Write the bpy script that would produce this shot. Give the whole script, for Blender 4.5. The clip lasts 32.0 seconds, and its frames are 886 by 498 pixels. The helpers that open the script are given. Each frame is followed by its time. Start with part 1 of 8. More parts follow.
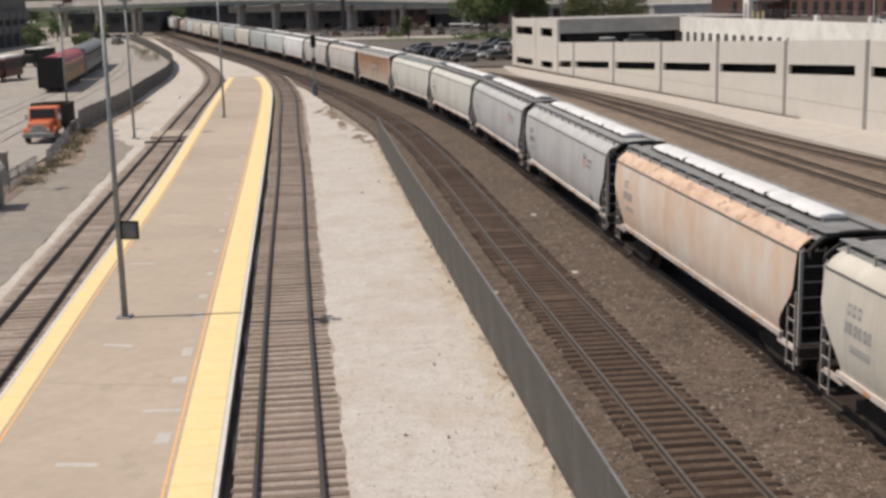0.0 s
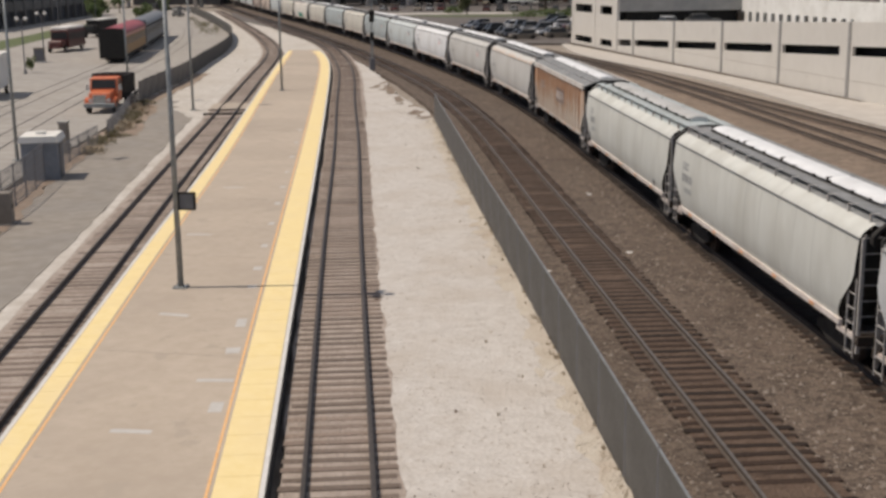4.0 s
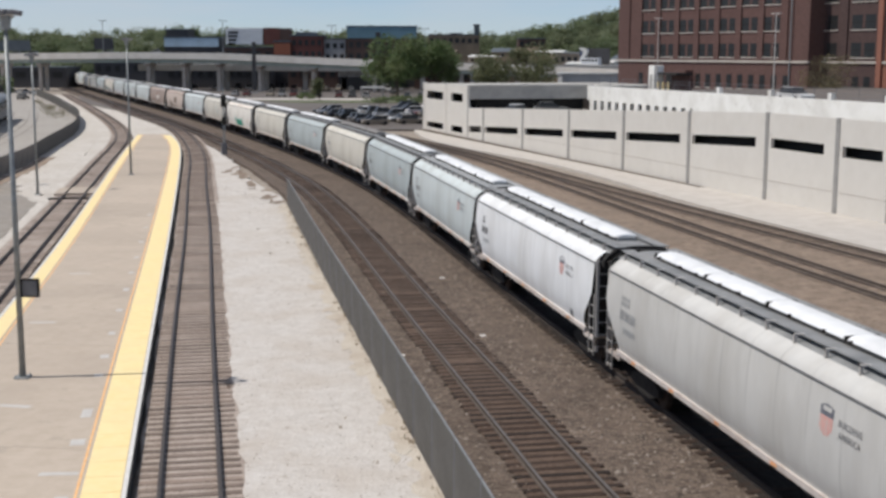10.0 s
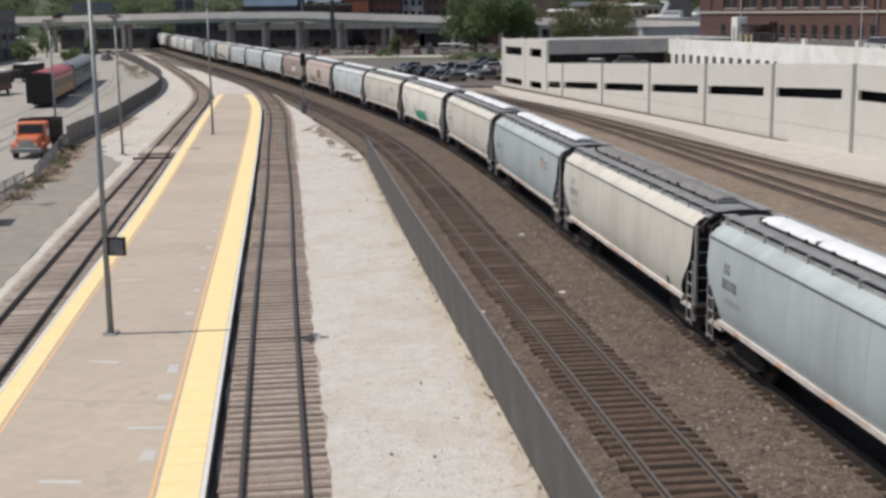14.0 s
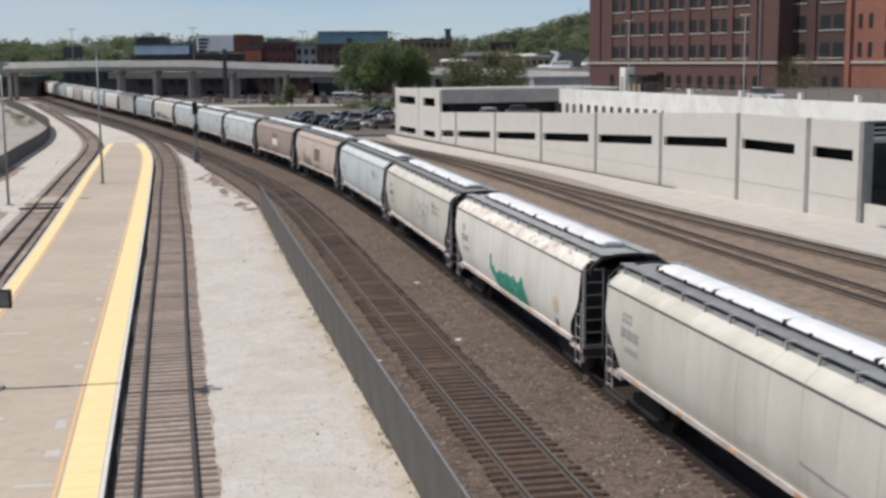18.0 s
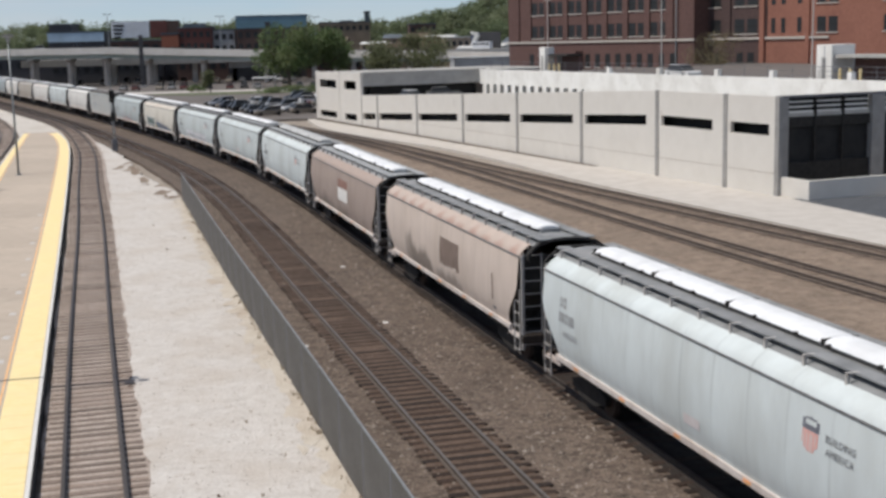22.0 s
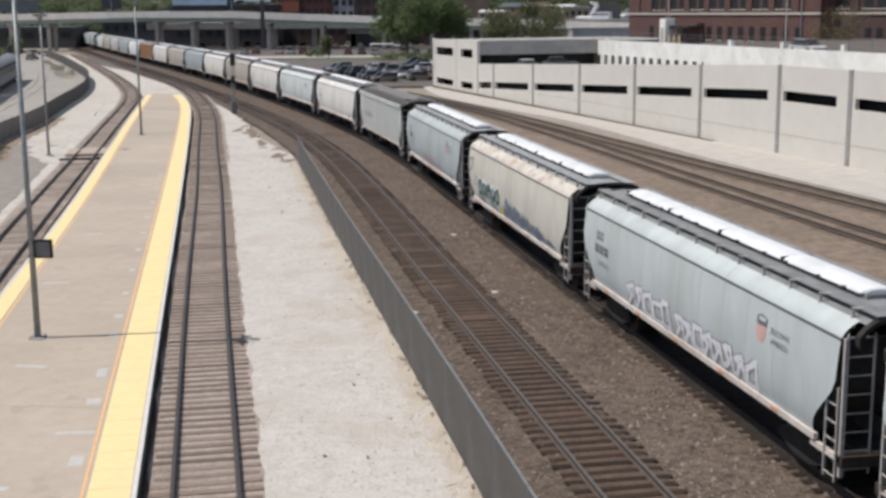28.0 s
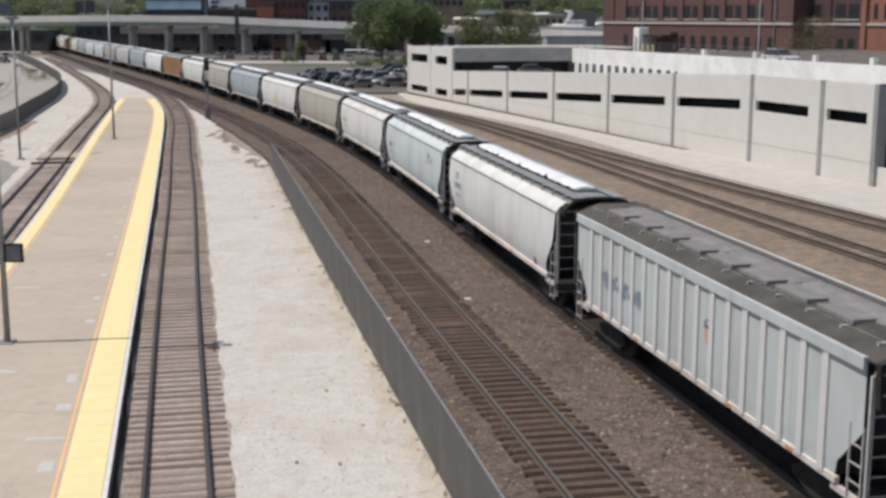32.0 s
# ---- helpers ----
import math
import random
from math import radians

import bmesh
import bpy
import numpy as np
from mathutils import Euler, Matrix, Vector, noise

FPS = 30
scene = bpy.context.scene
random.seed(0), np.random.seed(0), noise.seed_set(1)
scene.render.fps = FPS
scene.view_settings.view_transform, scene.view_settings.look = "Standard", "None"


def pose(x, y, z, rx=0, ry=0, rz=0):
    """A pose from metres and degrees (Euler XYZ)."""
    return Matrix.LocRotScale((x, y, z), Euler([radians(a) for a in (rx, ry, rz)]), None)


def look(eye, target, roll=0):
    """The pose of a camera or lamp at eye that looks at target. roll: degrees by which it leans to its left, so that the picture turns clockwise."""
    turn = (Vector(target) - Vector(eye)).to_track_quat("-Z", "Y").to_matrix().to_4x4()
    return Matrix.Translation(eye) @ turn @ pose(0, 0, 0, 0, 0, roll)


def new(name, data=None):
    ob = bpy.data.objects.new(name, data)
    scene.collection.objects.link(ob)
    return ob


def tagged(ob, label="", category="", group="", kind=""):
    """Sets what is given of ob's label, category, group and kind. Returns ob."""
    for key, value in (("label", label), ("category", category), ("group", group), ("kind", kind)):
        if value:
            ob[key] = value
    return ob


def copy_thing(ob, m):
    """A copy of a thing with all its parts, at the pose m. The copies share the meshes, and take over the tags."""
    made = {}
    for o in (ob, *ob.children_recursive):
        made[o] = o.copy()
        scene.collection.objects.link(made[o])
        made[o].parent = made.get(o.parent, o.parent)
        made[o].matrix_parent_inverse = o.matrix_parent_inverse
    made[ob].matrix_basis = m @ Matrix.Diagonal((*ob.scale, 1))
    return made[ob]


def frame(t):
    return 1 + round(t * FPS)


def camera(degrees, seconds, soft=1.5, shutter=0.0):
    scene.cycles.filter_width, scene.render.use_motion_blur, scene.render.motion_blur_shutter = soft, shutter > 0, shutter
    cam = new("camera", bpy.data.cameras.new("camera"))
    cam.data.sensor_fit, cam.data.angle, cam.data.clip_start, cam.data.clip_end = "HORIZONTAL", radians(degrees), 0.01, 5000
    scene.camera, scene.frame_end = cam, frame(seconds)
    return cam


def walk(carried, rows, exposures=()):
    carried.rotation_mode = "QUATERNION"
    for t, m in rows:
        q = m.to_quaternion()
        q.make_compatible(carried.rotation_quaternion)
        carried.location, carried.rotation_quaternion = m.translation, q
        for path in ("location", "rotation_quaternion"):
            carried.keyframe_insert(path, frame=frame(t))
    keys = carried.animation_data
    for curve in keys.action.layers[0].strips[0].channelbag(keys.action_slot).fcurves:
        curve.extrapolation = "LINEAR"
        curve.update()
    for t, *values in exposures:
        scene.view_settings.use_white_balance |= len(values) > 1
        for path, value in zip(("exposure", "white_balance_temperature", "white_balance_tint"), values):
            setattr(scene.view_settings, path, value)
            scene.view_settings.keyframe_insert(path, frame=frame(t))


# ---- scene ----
cam = camera(39.23, 32.0, soft=3.1)
EYE = 10.7
# seconds, yaw, pitch, roll of the hand-held camera on the bridge
TURNS = ((0, 3.555, -11.724, 1.319), (0.5, 4.900, -11.768, 0.590), (1, 5.878, -11.745, 0.017), (1.5, 6.567, -11.858, -0.407), (2, 6.832, -12.206, 0.016),
         (2.5, 6.561, -12.692, 1.180), (4.5, 6.079, -12.755, 0.385), (5, 5.681, -12.633, 0.423), (5.5, 5.395, -12.239, 0.290), (6, 5.150, -11.953, -0.184),
         (6.5, 3.915, -11.497, 0.389), (7, 2.431, -10.572, -0.870), (7.5, 1.753, -9.944, -0.734), (8, 1.313, -9.579, -0.976), (8.5, 0.634, -9.382, -0.538),
         (9, -0.000, -9.166, 0.000), (9.5, -0.520, -8.950, -0.289), (10, -0.451, -8.883, -0.203), (10.5, 0.284, -9.035, 0.008), (11, 0.688, -9.261, 0.224),
         (11.5, 1.419, -9.703, 0.759), (12, 2.534, -10.430, 0.612), (12.5, 3.386, -10.929, 0.658), (13, 4.139, -11.362, 1.108), (13.5, 3.719, -11.156, 0.740),
         (14, 3.098, -10.854, 0.710), (14.5, 2.371, -10.532, 0.411), (16.5, 0.719, -9.518, 0.041), (17, 0.250, -9.321, -0.289), (17.5, -0.558, -9.017, 0.273),
         (18, -1.746, -8.681, 0.450), (18.5, -2.002, -8.591, 0.286), (19, -1.429, -8.566, -0.770), (19.5, -0.829, -8.823, -0.993), (20, -0.778, -8.823, -1.105),
         (20.5, -1.541, -8.401, -1.211), (21, -4.270, -7.972, 0.140), (21.5, -5.888, -8.523, 1.215), (22, -5.390, -9.549, 1.410), (22.5, -4.920, -10.075, 2.404),
         (23, -3.615, -10.231, 2.336), (23.5, -3.213, -10.144, 1.326), (24, -3.253, -9.689, 1.435), (24.5, -3.269, -9.340, 1.114), (26.5, -1.930, -10.242, 0.878),
         (27, -1.319, -10.614, 1.118), (27.5, -0.511, -10.836, 0.624), (28, -0.028, -10.868, 0.451), (28.5, 0.118, -10.840, 0.417), (29, -0.268, -10.662, 0.195),
         (29.5, -0.718, -10.500, 0.182), (30, -0.810, -10.447, -0.160), (30.5, -0.958, -10.504, -0.155), (31, -1.030, -10.575, -0.032), (31.5, -1.104, -10.631, -0.139),
         (32, -1.164, -10.568, -0.109))
walk(cam, [(t, pose(0, 0, EYE, 90 + pitch, roll, yaw)) for t, yaw, pitch, roll in TURNS],
     [(0, -0.18, 7230, 14), (2, -0.25, 7300, 15), (4.5, -0.32, 7080, 13), (6, -0.26, 6720, 12), (7, -0.14, 6700, 12), (9, -0.10, 6510, 11), (11, -0.11, 6510, 11), (13, -0.14, 6620, 11), (17, -0.11, 6550, 11), (21, -0.12, 6550, 11), (24, 0.0, 6550, 11), (28, -0.08, 6530, 11), (32, -0.08, 6510, 11)])

# ---- sky and sun ----
world = bpy.data.worlds.new("sky")
scene.world = world
world.use_nodes = True
wn = world.node_tree.nodes
sky = wn.new("ShaderNodeTexSky")
sky.sky_type = "NISHITA"
sky.sun_disc = False
SUN_UP, SUN_AZ = 61.0, -98.0            # elevation; compass angle from +y towards +x
sky.sun_elevation, sky.sun_rotation = radians(SUN_UP), radians(SUN_AZ)
sky.air_density, sky.dust_density, sky.ozone_density = 0.65, 0.18, 6.0
wn["Background"].inputs["Strength"].default_value = 0.11
# thin high cloud in the sky
_tc = wn.new("ShaderNodeTexCoord")
_mp = wn.new("ShaderNodeMapping")
_mp.inputs["Scale"].default_value = (1.0, 1.0, 4.5)
_ns = wn.new("ShaderNodeTexNoise")
_ns.inputs["Scale"].default_value, _ns.inputs["Detail"].default_value, _ns.inputs["Roughness"].default_value = 3.2, 7.0, 0.62
_rg = wn.new("ShaderNodeMapRange")
_rg.inputs["From Min"].default_value, _rg.inputs["From Max"].default_value, _rg.inputs["To Max"].default_value = 0.28, 0.68, 0.74
_mx = wn.new("ShaderNodeMix")
_mx.data_type = "RGBA"
_mx.inputs[7].default_value = (5.2, 5.7, 6.2, 1)
_wl = world.node_tree.links
_wl.new(_tc.outputs["Generated"], _mp.inputs["Vector"])
_wl.new(_mp.outputs["Vector"], _ns.inputs["Vector"])
_wl.new(_ns.outputs["Fac"], _rg.inputs["Value"])
_wl.new(_rg.outputs["Result"], _mx.inputs[0])
_wl.new(sky.outputs["Color"], _mx.inputs[6])
_wl.new(_mx.outputs[2], wn["Background"].inputs["Color"])
sun_data = bpy.data.lights.new("sun", "SUN")
sun_data.energy, sun_data.angle, sun_data.color = 4.0, radians(0.53), (1.0, 0.95, 0.87)
sun = new("sun", sun_data)
sdir = Vector((math.sin(radians(SUN_AZ)) * math.cos(radians(SUN_UP)), math.cos(radians(SUN_AZ)) * math.cos(radians(SUN_UP)), math.sin(radians(SUN_UP))))
sun.matrix_world = look(sdir * 60, (0, 0, 0))

# ---- materials ----
MATS = {}


def surf(name, c1, c2, scale=3.0, rough=0.85, bump=0.0, bscale=None, metal=0.0, c3=None, scale3=0.35, amount3=0.5, low3=0.45,
         stretch=(1, 1, 1), spots=None, cells=None, world_space=False, rand=0.0, bands=None, lines=None):
    """A procedural surface: c1 and c2 mixed by fine noise, c3 in larger stains, spots (colour, scale, threshold)."""
    if name in MATS:
        return MATS[name]
    m = bpy.data.materials.new(name)
    m.use_nodes = True
    nt = m.node_tree
    N, L = nt.nodes, nt.links
    bsdf = N["Principled BSDF"]
    bsdf.inputs["Roughness"].default_value = rough
    bsdf.inputs["Metallic"].default_value = metal
    if world_space:
        src = N.new("ShaderNodeNewGeometry").outputs["Position"]
    else:
        src = N.new("ShaderNodeTexCoord").outputs["Object"]
    mp = N.new("ShaderNodeMapping")
    mp.inputs["Scale"].default_value = stretch
    L.new(src, mp.inputs["Vector"])
    vec = mp.outputs["Vector"]

    def noise_fac(sc, detail=6.0, lo=0.35, hi=0.65, v=vec):
        n = N.new("ShaderNodeTexNoise")
        n.inputs["Scale"].default_value, n.inputs["Detail"].default_value, n.inputs["Roughness"].default_value = sc, detail, 0.62
        L.new(v, n.inputs["Vector"])
        r = N.new("ShaderNodeMapRange")
        r.inputs["From Min"].default_value, r.inputs["From Max"].default_value = lo, hi
        L.new(n.outputs["Fac"], r.inputs["Value"])
        return r.outputs["Result"], n.outputs["Fac"]

    def mix(a, b, fac):
        x = N.new("ShaderNodeMix")
        x.data_type = "RGBA"
        for sock, val in ((x.inputs[6], a), (x.inputs[7], b)):
            if isinstance(val, tuple):
                sock.default_value = (*val, 1)
            else:
                L.new(val, sock)
        if isinstance(fac, float):
            x.inputs[0].default_value = fac
        else:
            L.new(fac, x.inputs[0])
        return x.outputs[2]

    fine, raw = noise_fac(scale)
    col = mix(c1, c2, fine)
    if cells:
        v = N.new("ShaderNodeTexVoronoi")
        v.inputs["Scale"].default_value = cells[0]
        L.new(vec, v.inputs["Vector"])
        g = N.new("ShaderNodeSeparateColor")
        L.new(v.outputs["Color"], g.inputs["Color"])
        r = N.new("ShaderNodeMapRange")
        r.inputs["To Min"].default_value, r.inputs["To Max"].default_value = 0.0, cells[2]
        L.new(g.outputs["Red"], r.inputs["Value"])
        col = mix(col, cells[1], r.outputs["Result"])
        raw = v.outputs["Distance"]
    if c3:
        big, _ = noise_fac(scale3, 5.0, low3, low3 + 0.25)
        mul = N.new("ShaderNodeMath")
        mul.operation = "MULTIPLY"
        mul.inputs[1].default_value = amount3
        L.new(big, mul.inputs[0])
        col = mix(col, c3, mul.outputs[0])
    if lines:
        sx = N.new("ShaderNodeSeparateXYZ")
        L.new(src, sx.inputs[0])
        pp = N.new("ShaderNodeMath")
        pp.operation = "PINGPONG"
        pp.inputs[1].default_value = lines[1] / 2
        L.new(sx.outputs[0], pp.inputs[0])
        near = N.new("ShaderNodeMapRange")
        near.inputs["From Min"].default_value, near.inputs["From Max"].default_value = 0.07, 0.01
        L.new(pp.outputs[0], near.inputs["Value"])
        patchy, _ = noise_fac(0.7, 3.0, 0.36, 0.62)
        both = N.new("ShaderNodeMath")
        both.operation = "MULTIPLY"
        L.new(near.outputs["Result"], both.inputs[0])
        L.new(patchy, both.inputs[1])
        part_of = N.new("ShaderNodeMath")
        part_of.operation = "MULTIPLY"
        part_of.inputs[1].default_value = lines[2]
        L.new(both.outputs[0], part_of.inputs[0])
        col = mix(col, lines[0], part_of.outputs[0])
    if bands:
        wv = N.new("ShaderNodeTexWave")
        wv.bands_direction = "X"
        for key, val in (("Scale", bands[1]), ("Distortion", 4.5), ("Detail", 3.0), ("Detail Scale", 1.3), ("Detail Roughness", 0.65)):
            wv.inputs[key].default_value = val
        L.new(src, wv.inputs["Vector"])
        patchy, _ = noise_fac(0.9, 4.0, 0.32, 0.6)
        both = N.new("ShaderNodeMath")
        both.operation = "MULTIPLY"
        L.new(wv.outputs["Fac"], both.inputs[0])
        L.new(patchy, both.inputs[1])
        part_of = N.new("ShaderNodeMath")
        part_of.operation = "MULTIPLY"
        part_of.inputs[1].default_value = bands[2]
        L.new(both.outputs[0], part_of.inputs[0])
        col = mix(col, bands[0], part_of.outputs[0])
    if spots:
        sp, _ = noise_fac(spots[1], 3.0, spots[2], spots[2] + 0.06)
        col = mix(col, spots[0], sp)
    if rand:
        oi = N.new("ShaderNodeObjectInfo")
        r = N.new("ShaderNodeMapRange")
        r.inputs["To Min"].default_value, r.inputs["To Max"].default_value = 1 - rand, 1 + rand
        L.new(oi.outputs["Random"], r.inputs["Value"])
        hsv = N.new("ShaderNodeHueSaturation")
        L.new(r.outputs["Result"], hsv.inputs["Value"])
        L.new(col, hsv.inputs["Color"])
        col = hsv.outputs["Color"]
    L.new(col, bsdf.inputs["Base Color"])
    if bump:
        if bscale:
            _, raw = noise_fac(bscale, 4.0)
        b = N.new("ShaderNodeBump")
        b.inputs["Strength"].default_value, b.inputs["Distance"].default_value = bump, 0.05
        L.new(raw, b.inputs["Height"])
        L.new(b.outputs["Normal"], bsdf.inputs["Normal"])
    MATS[name] = m
    return m


def leafy(m):
    """Leaves let part of the light through."""
    nt = m.node_tree
    b = nt.nodes["Principled BSDF"]
    tr = nt.nodes.new("ShaderNodeBsdfTranslucent")
    src = b.inputs["Base Color"].links[0].from_socket
    nt.links.new(src, tr.inputs["Color"])
    mx = nt.nodes.new("ShaderNodeMixShader")
    mx.inputs[0].default_value = 0.45
    nt.links.new(b.outputs[0], mx.inputs[1])
    nt.links.new(tr.outputs[0], mx.inputs[2])
    nt.links.new(mx.outputs[0], nt.nodes["Material Output"].inputs["Surface"])


def glass(name, tint, rough=0.08):
    if name in MATS:
        return MATS[name]
    m = surf(name, tint, tuple(c * 0.7 for c in tint), 0.7, rough, 0.02)
    m.node_tree.nodes["Principled BSDF"].inputs["Specular IOR Level"].default_value = 0.35
    return m


M_GROUND = surf("dirt", (0.25, 0.21, 0.17), (0.33, 0.29, 0.25), 1.3, 0.95, 0.5, c3=(0.18, 0.15, 0.12), scale3=0.07, world_space=True)
M_BALLAST = surf("ballast", (0.033, 0.022, 0.016), (0.120, 0.086, 0.067), 2.0, 0.95, 1.0, c3=(0.054, 0.037, 0.027), scale3=0.22, amount3=0.4,
                 cells=(8.5, (0.23, 0.178, 0.138), 0.6), spots=((0.042, 0.030, 0.023), 7.0, 0.60), world_space=True)
M_BALLAST_DARK = surf("oily_ballast", (0.066, 0.040, 0.027), (0.118, 0.077, 0.055), 2.0, 0.95, 0.9, cells=(11.0, (0.140, 0.098, 0.074), 0.5), world_space=True)
M_BALLAST_TAN = surf("weathered_ballast", (0.118, 0.081, 0.057), (0.255, 0.190, 0.140), 1.7, 0.95, 0.9, c3=(0.134, 0.103, 0.078), scale3=0.15,
                     cells=(9.0, (0.345, 0.275, 0.218), 0.5), world_space=True)
M_BALLAST_GREY = surf("dusty_ballast", (0.275, 0.224, 0.190), (0.41, 0.345, 0.300), 2.4, 0.95, 0.9, c3=(0.205, 0.158, 0.130), scale3=0.2,
                      cells=(10.0, (0.47, 0.405, 0.355), 0.5), world_space=True)
M_GRAVEL = surf("pale_gravel", (0.435, 0.400, 0.364), (0.535, 0.500, 0.463), 2.6, 0.95, 0.45, c3=(0.43, 0.372, 0.315), scale3=0.3, amount3=0.6,
                cells=(7.0, (0.61, 0.58, 0.548), 0.5), spots=((0.35, 0.295, 0.245), 3.2, 0.655), world_space=True)
M_VERGE = surf("bright_gravel", (0.42, 0.38, 0.33), (0.585, 0.55, 0.505), 1.6, 0.95, 0.5, c3=(0.426, 0.375, 0.319), scale3=0.16, amount3=0.55, cells=(14.0, (0.672, 0.638, 0.605), 0.35), world_space=True)
M_SOIL = surf("tan_soil", (0.475, 0.42, 0.345), (0.55, 0.50, 0.43), 1.6, 0.95, 0.6, c3=(0.41, 0.335, 0.265), scale3=0.6, amount3=0.7, cells=(12.0, (0.55, 0.50, 0.44), 0.35), world_space=True)
M_DRY_WEED = surf("dry_weed", (0.26, 0.21, 0.15), (0.40, 0.33, 0.24), 4.0, 0.9, world_space=True)
M_PLATFORM = surf("platform_concrete", (0.425, 0.355, 0.285), (0.475, 0.402, 0.33), 2.6, 0.88, 0.15, c3=(0.36, 0.30, 0.245), scale3=0.16, amount3=0.6, low3=0.42, spots=((0.39, 0.33, 0.27), 0.9, 0.62), world_space=True, rand=0.05)
M_EDGE_FACE = surf("platform_face", (0.05, 0.05, 0.05), (0.09, 0.085, 0.08), 3.0, 0.9, 0.3, world_space=True)
M_YELLOW = surf("yellow_tactile", (0.81, 0.64, 0.31), (0.85, 0.69, 0.37), 3.0, 0.75, 0.15, c3=(0.78, 0.63, 0.37), scale3=0.5, world_space=True)
M_WHITE_LINE = surf("white_edge_paint", (0.60, 0.585, 0.56), (0.70, 0.685, 0.66), 4.0, 0.7, 0.1, world_space=True)
M_ORANGE_LINE = surf("orange_line_paint", (0.75, 0.40, 0.16), (0.82, 0.52, 0.26), 5.0, 0.7, 0.05, world_space=True)
M_PATCH = surf("pale_patch", (0.468, 0.442, 0.416), (0.527, 0.510, 0.484), 4.0, 0.9, 0.1, world_space=True)
M_JOINT = surf("slab_joint", (0.30, 0.265, 0.225), (0.37, 0.32, 0.28), 6.0, 0.95, 0.1, world_space=True)
M_ASPHALT = surf("old_asphalt", (0.236, 0.208, 0.178), (0.306, 0.275, 0.242), 1.4, 0.92, 0.3, c3=(0.218, 0.207, 0.196), scale3=0.13, spots=((0.149, 0.138, 0.132), 0.35, 0.68), world_space=True)
M_LOT = surf("lot_concrete", (0.30, 0.274, 0.245), (0.39, 0.364, 0.333), 0.8, 0.92, 0.15, c3=(0.27, 0.25, 0.23), scale3=0.09, world_space=True)
M_ROAD = surf("pale_road", (0.44, 0.405, 0.365), (0.52, 0.485, 0.445), 0.9, 0.92, 0.15, c3=(0.46, 0.43, 0.395), scale3=0.08, world_space=True)
M_PARKING = surf("parking_asphalt", (0.095, 0.082, 0.074), (0.138, 0.121, 0.110), 0.7, 0.92, 0.2, c3=(0.162, 0.143, 0.130), scale3=0.05, world_space=True)
M_DARKLOT = surf("fresh_asphalt", (0.055, 0.06, 0.068), (0.085, 0.09, 0.1), 1.5, 0.9, 0.3, world_space=True)
M_GRASS = surf("grass", (0.075, 0.10, 0.04), (0.12, 0.145, 0.065), 2.0, 0.95, 0.6, c3=(0.14, 0.15, 0.06), world_space=True)
M_RAIL = surf("worn_rail_steel", (0.055, 0.045, 0.04), (0.10, 0.085, 0.075), 6.0, 0.55, 0.1, metal=0.3, world_space=True)
M_RAIL_SHINY = surf("dull_railhead_steel", (0.108, 0.098, 0.090), (0.151, 0.137, 0.126), 5.0, 0.5, 0.05, metal=0.25, world_space=True)
M_RAIL_BROWN = surf("brown_rail_side", (0.072, 0.056, 0.047), (0.111, 0.089, 0.076), 6.0, 0.7, 0.1, world_space=True)
M_TIE_GREY = surf("weathered_siding_tie", (0.128, 0.093, 0.071), (0.210, 0.159, 0.124), 5.0, 0.95, 0.5, stretch=(8, 1, 8), rand=0.3)
M_TIE = surf("creosote_tie", (0.015, 0.008, 0.005), (0.040, 0.022, 0.014), 5.0, 0.95, 0.6, stretch=(8, 1, 8), rand=0.45)
M_TIE_OLD = surf("bleached_tie", (0.165, 0.126, 0.102), (0.262, 0.207, 0.174), 5.0, 0.95, 0.6, stretch=(8, 1, 8), c3=(0.248, 0.176, 0.144), scale3=0.8, rand=0.3)
M_GALV = surf("galvanised_steel", (0.21, 0.225, 0.23), (0.29, 0.305, 0.31), 4.0, 0.5, 0.05, metal=0.4)
M_MESH = surf("woven_fence_mesh", (0.070, 0.065, 0.059), (0.104, 0.098, 0.090), 14.0, 0.8, 0.4, metal=0.2, c3=(0.125, 0.12, 0.115), scale3=0.6, amount3=0.7)
M_MESH_PALE = surf("dusty_fence_mesh", (0.15, 0.14, 0.128), (0.22, 0.205, 0.19), 9.0, 0.85, 0.3, c3=(0.10, 0.09, 0.08), scale3=0.7, amount3=0.7)
M_BLACKMESH = surf("dark_fence_screen", (0.055, 0.052, 0.048), (0.10, 0.095, 0.088), 5.0, 0.9, 0.4)
M_CONC = surf("precast_concrete", (0.615, 0.59, 0.545), (0.645, 0.62, 0.575), 1.1, 0.9, 0.1, c3=(0.56, 0.53, 0.485), scale3=0.25, amount3=0.45, spots=((0.50, 0.47, 0.43), 0.6, 0.68), world_space=True)
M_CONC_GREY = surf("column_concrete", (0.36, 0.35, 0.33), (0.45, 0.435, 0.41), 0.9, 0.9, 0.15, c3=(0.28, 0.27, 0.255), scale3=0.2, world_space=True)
M_CONC_WHITE = surf("white_painted_concrete", (0.73, 0.72, 0.68), (0.79, 0.78, 0.75), 0.7, 0.85, 0.08, c3=(0.58, 0.56, 0.52), scale3=0.4, amount3=0.75, spots=((0.62, 0.60, 0.56), 0.9, 0.62), world_space=True)
M_POSTJOINT = surf("grey_joint_post", (0.25, 0.245, 0.235), (0.32, 0.31, 0.3), 1.5, 0.85, 0.1, world_space=True)
# near-black for sheets standing in for interior shade, and for the end screen
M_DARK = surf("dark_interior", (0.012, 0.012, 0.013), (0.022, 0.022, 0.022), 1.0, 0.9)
M_LOUVRE = surf("grey_painted_steel", (0.12, 0.12, 0.13), (0.16, 0.16, 0.17), 2.0, 0.6, 0.05)
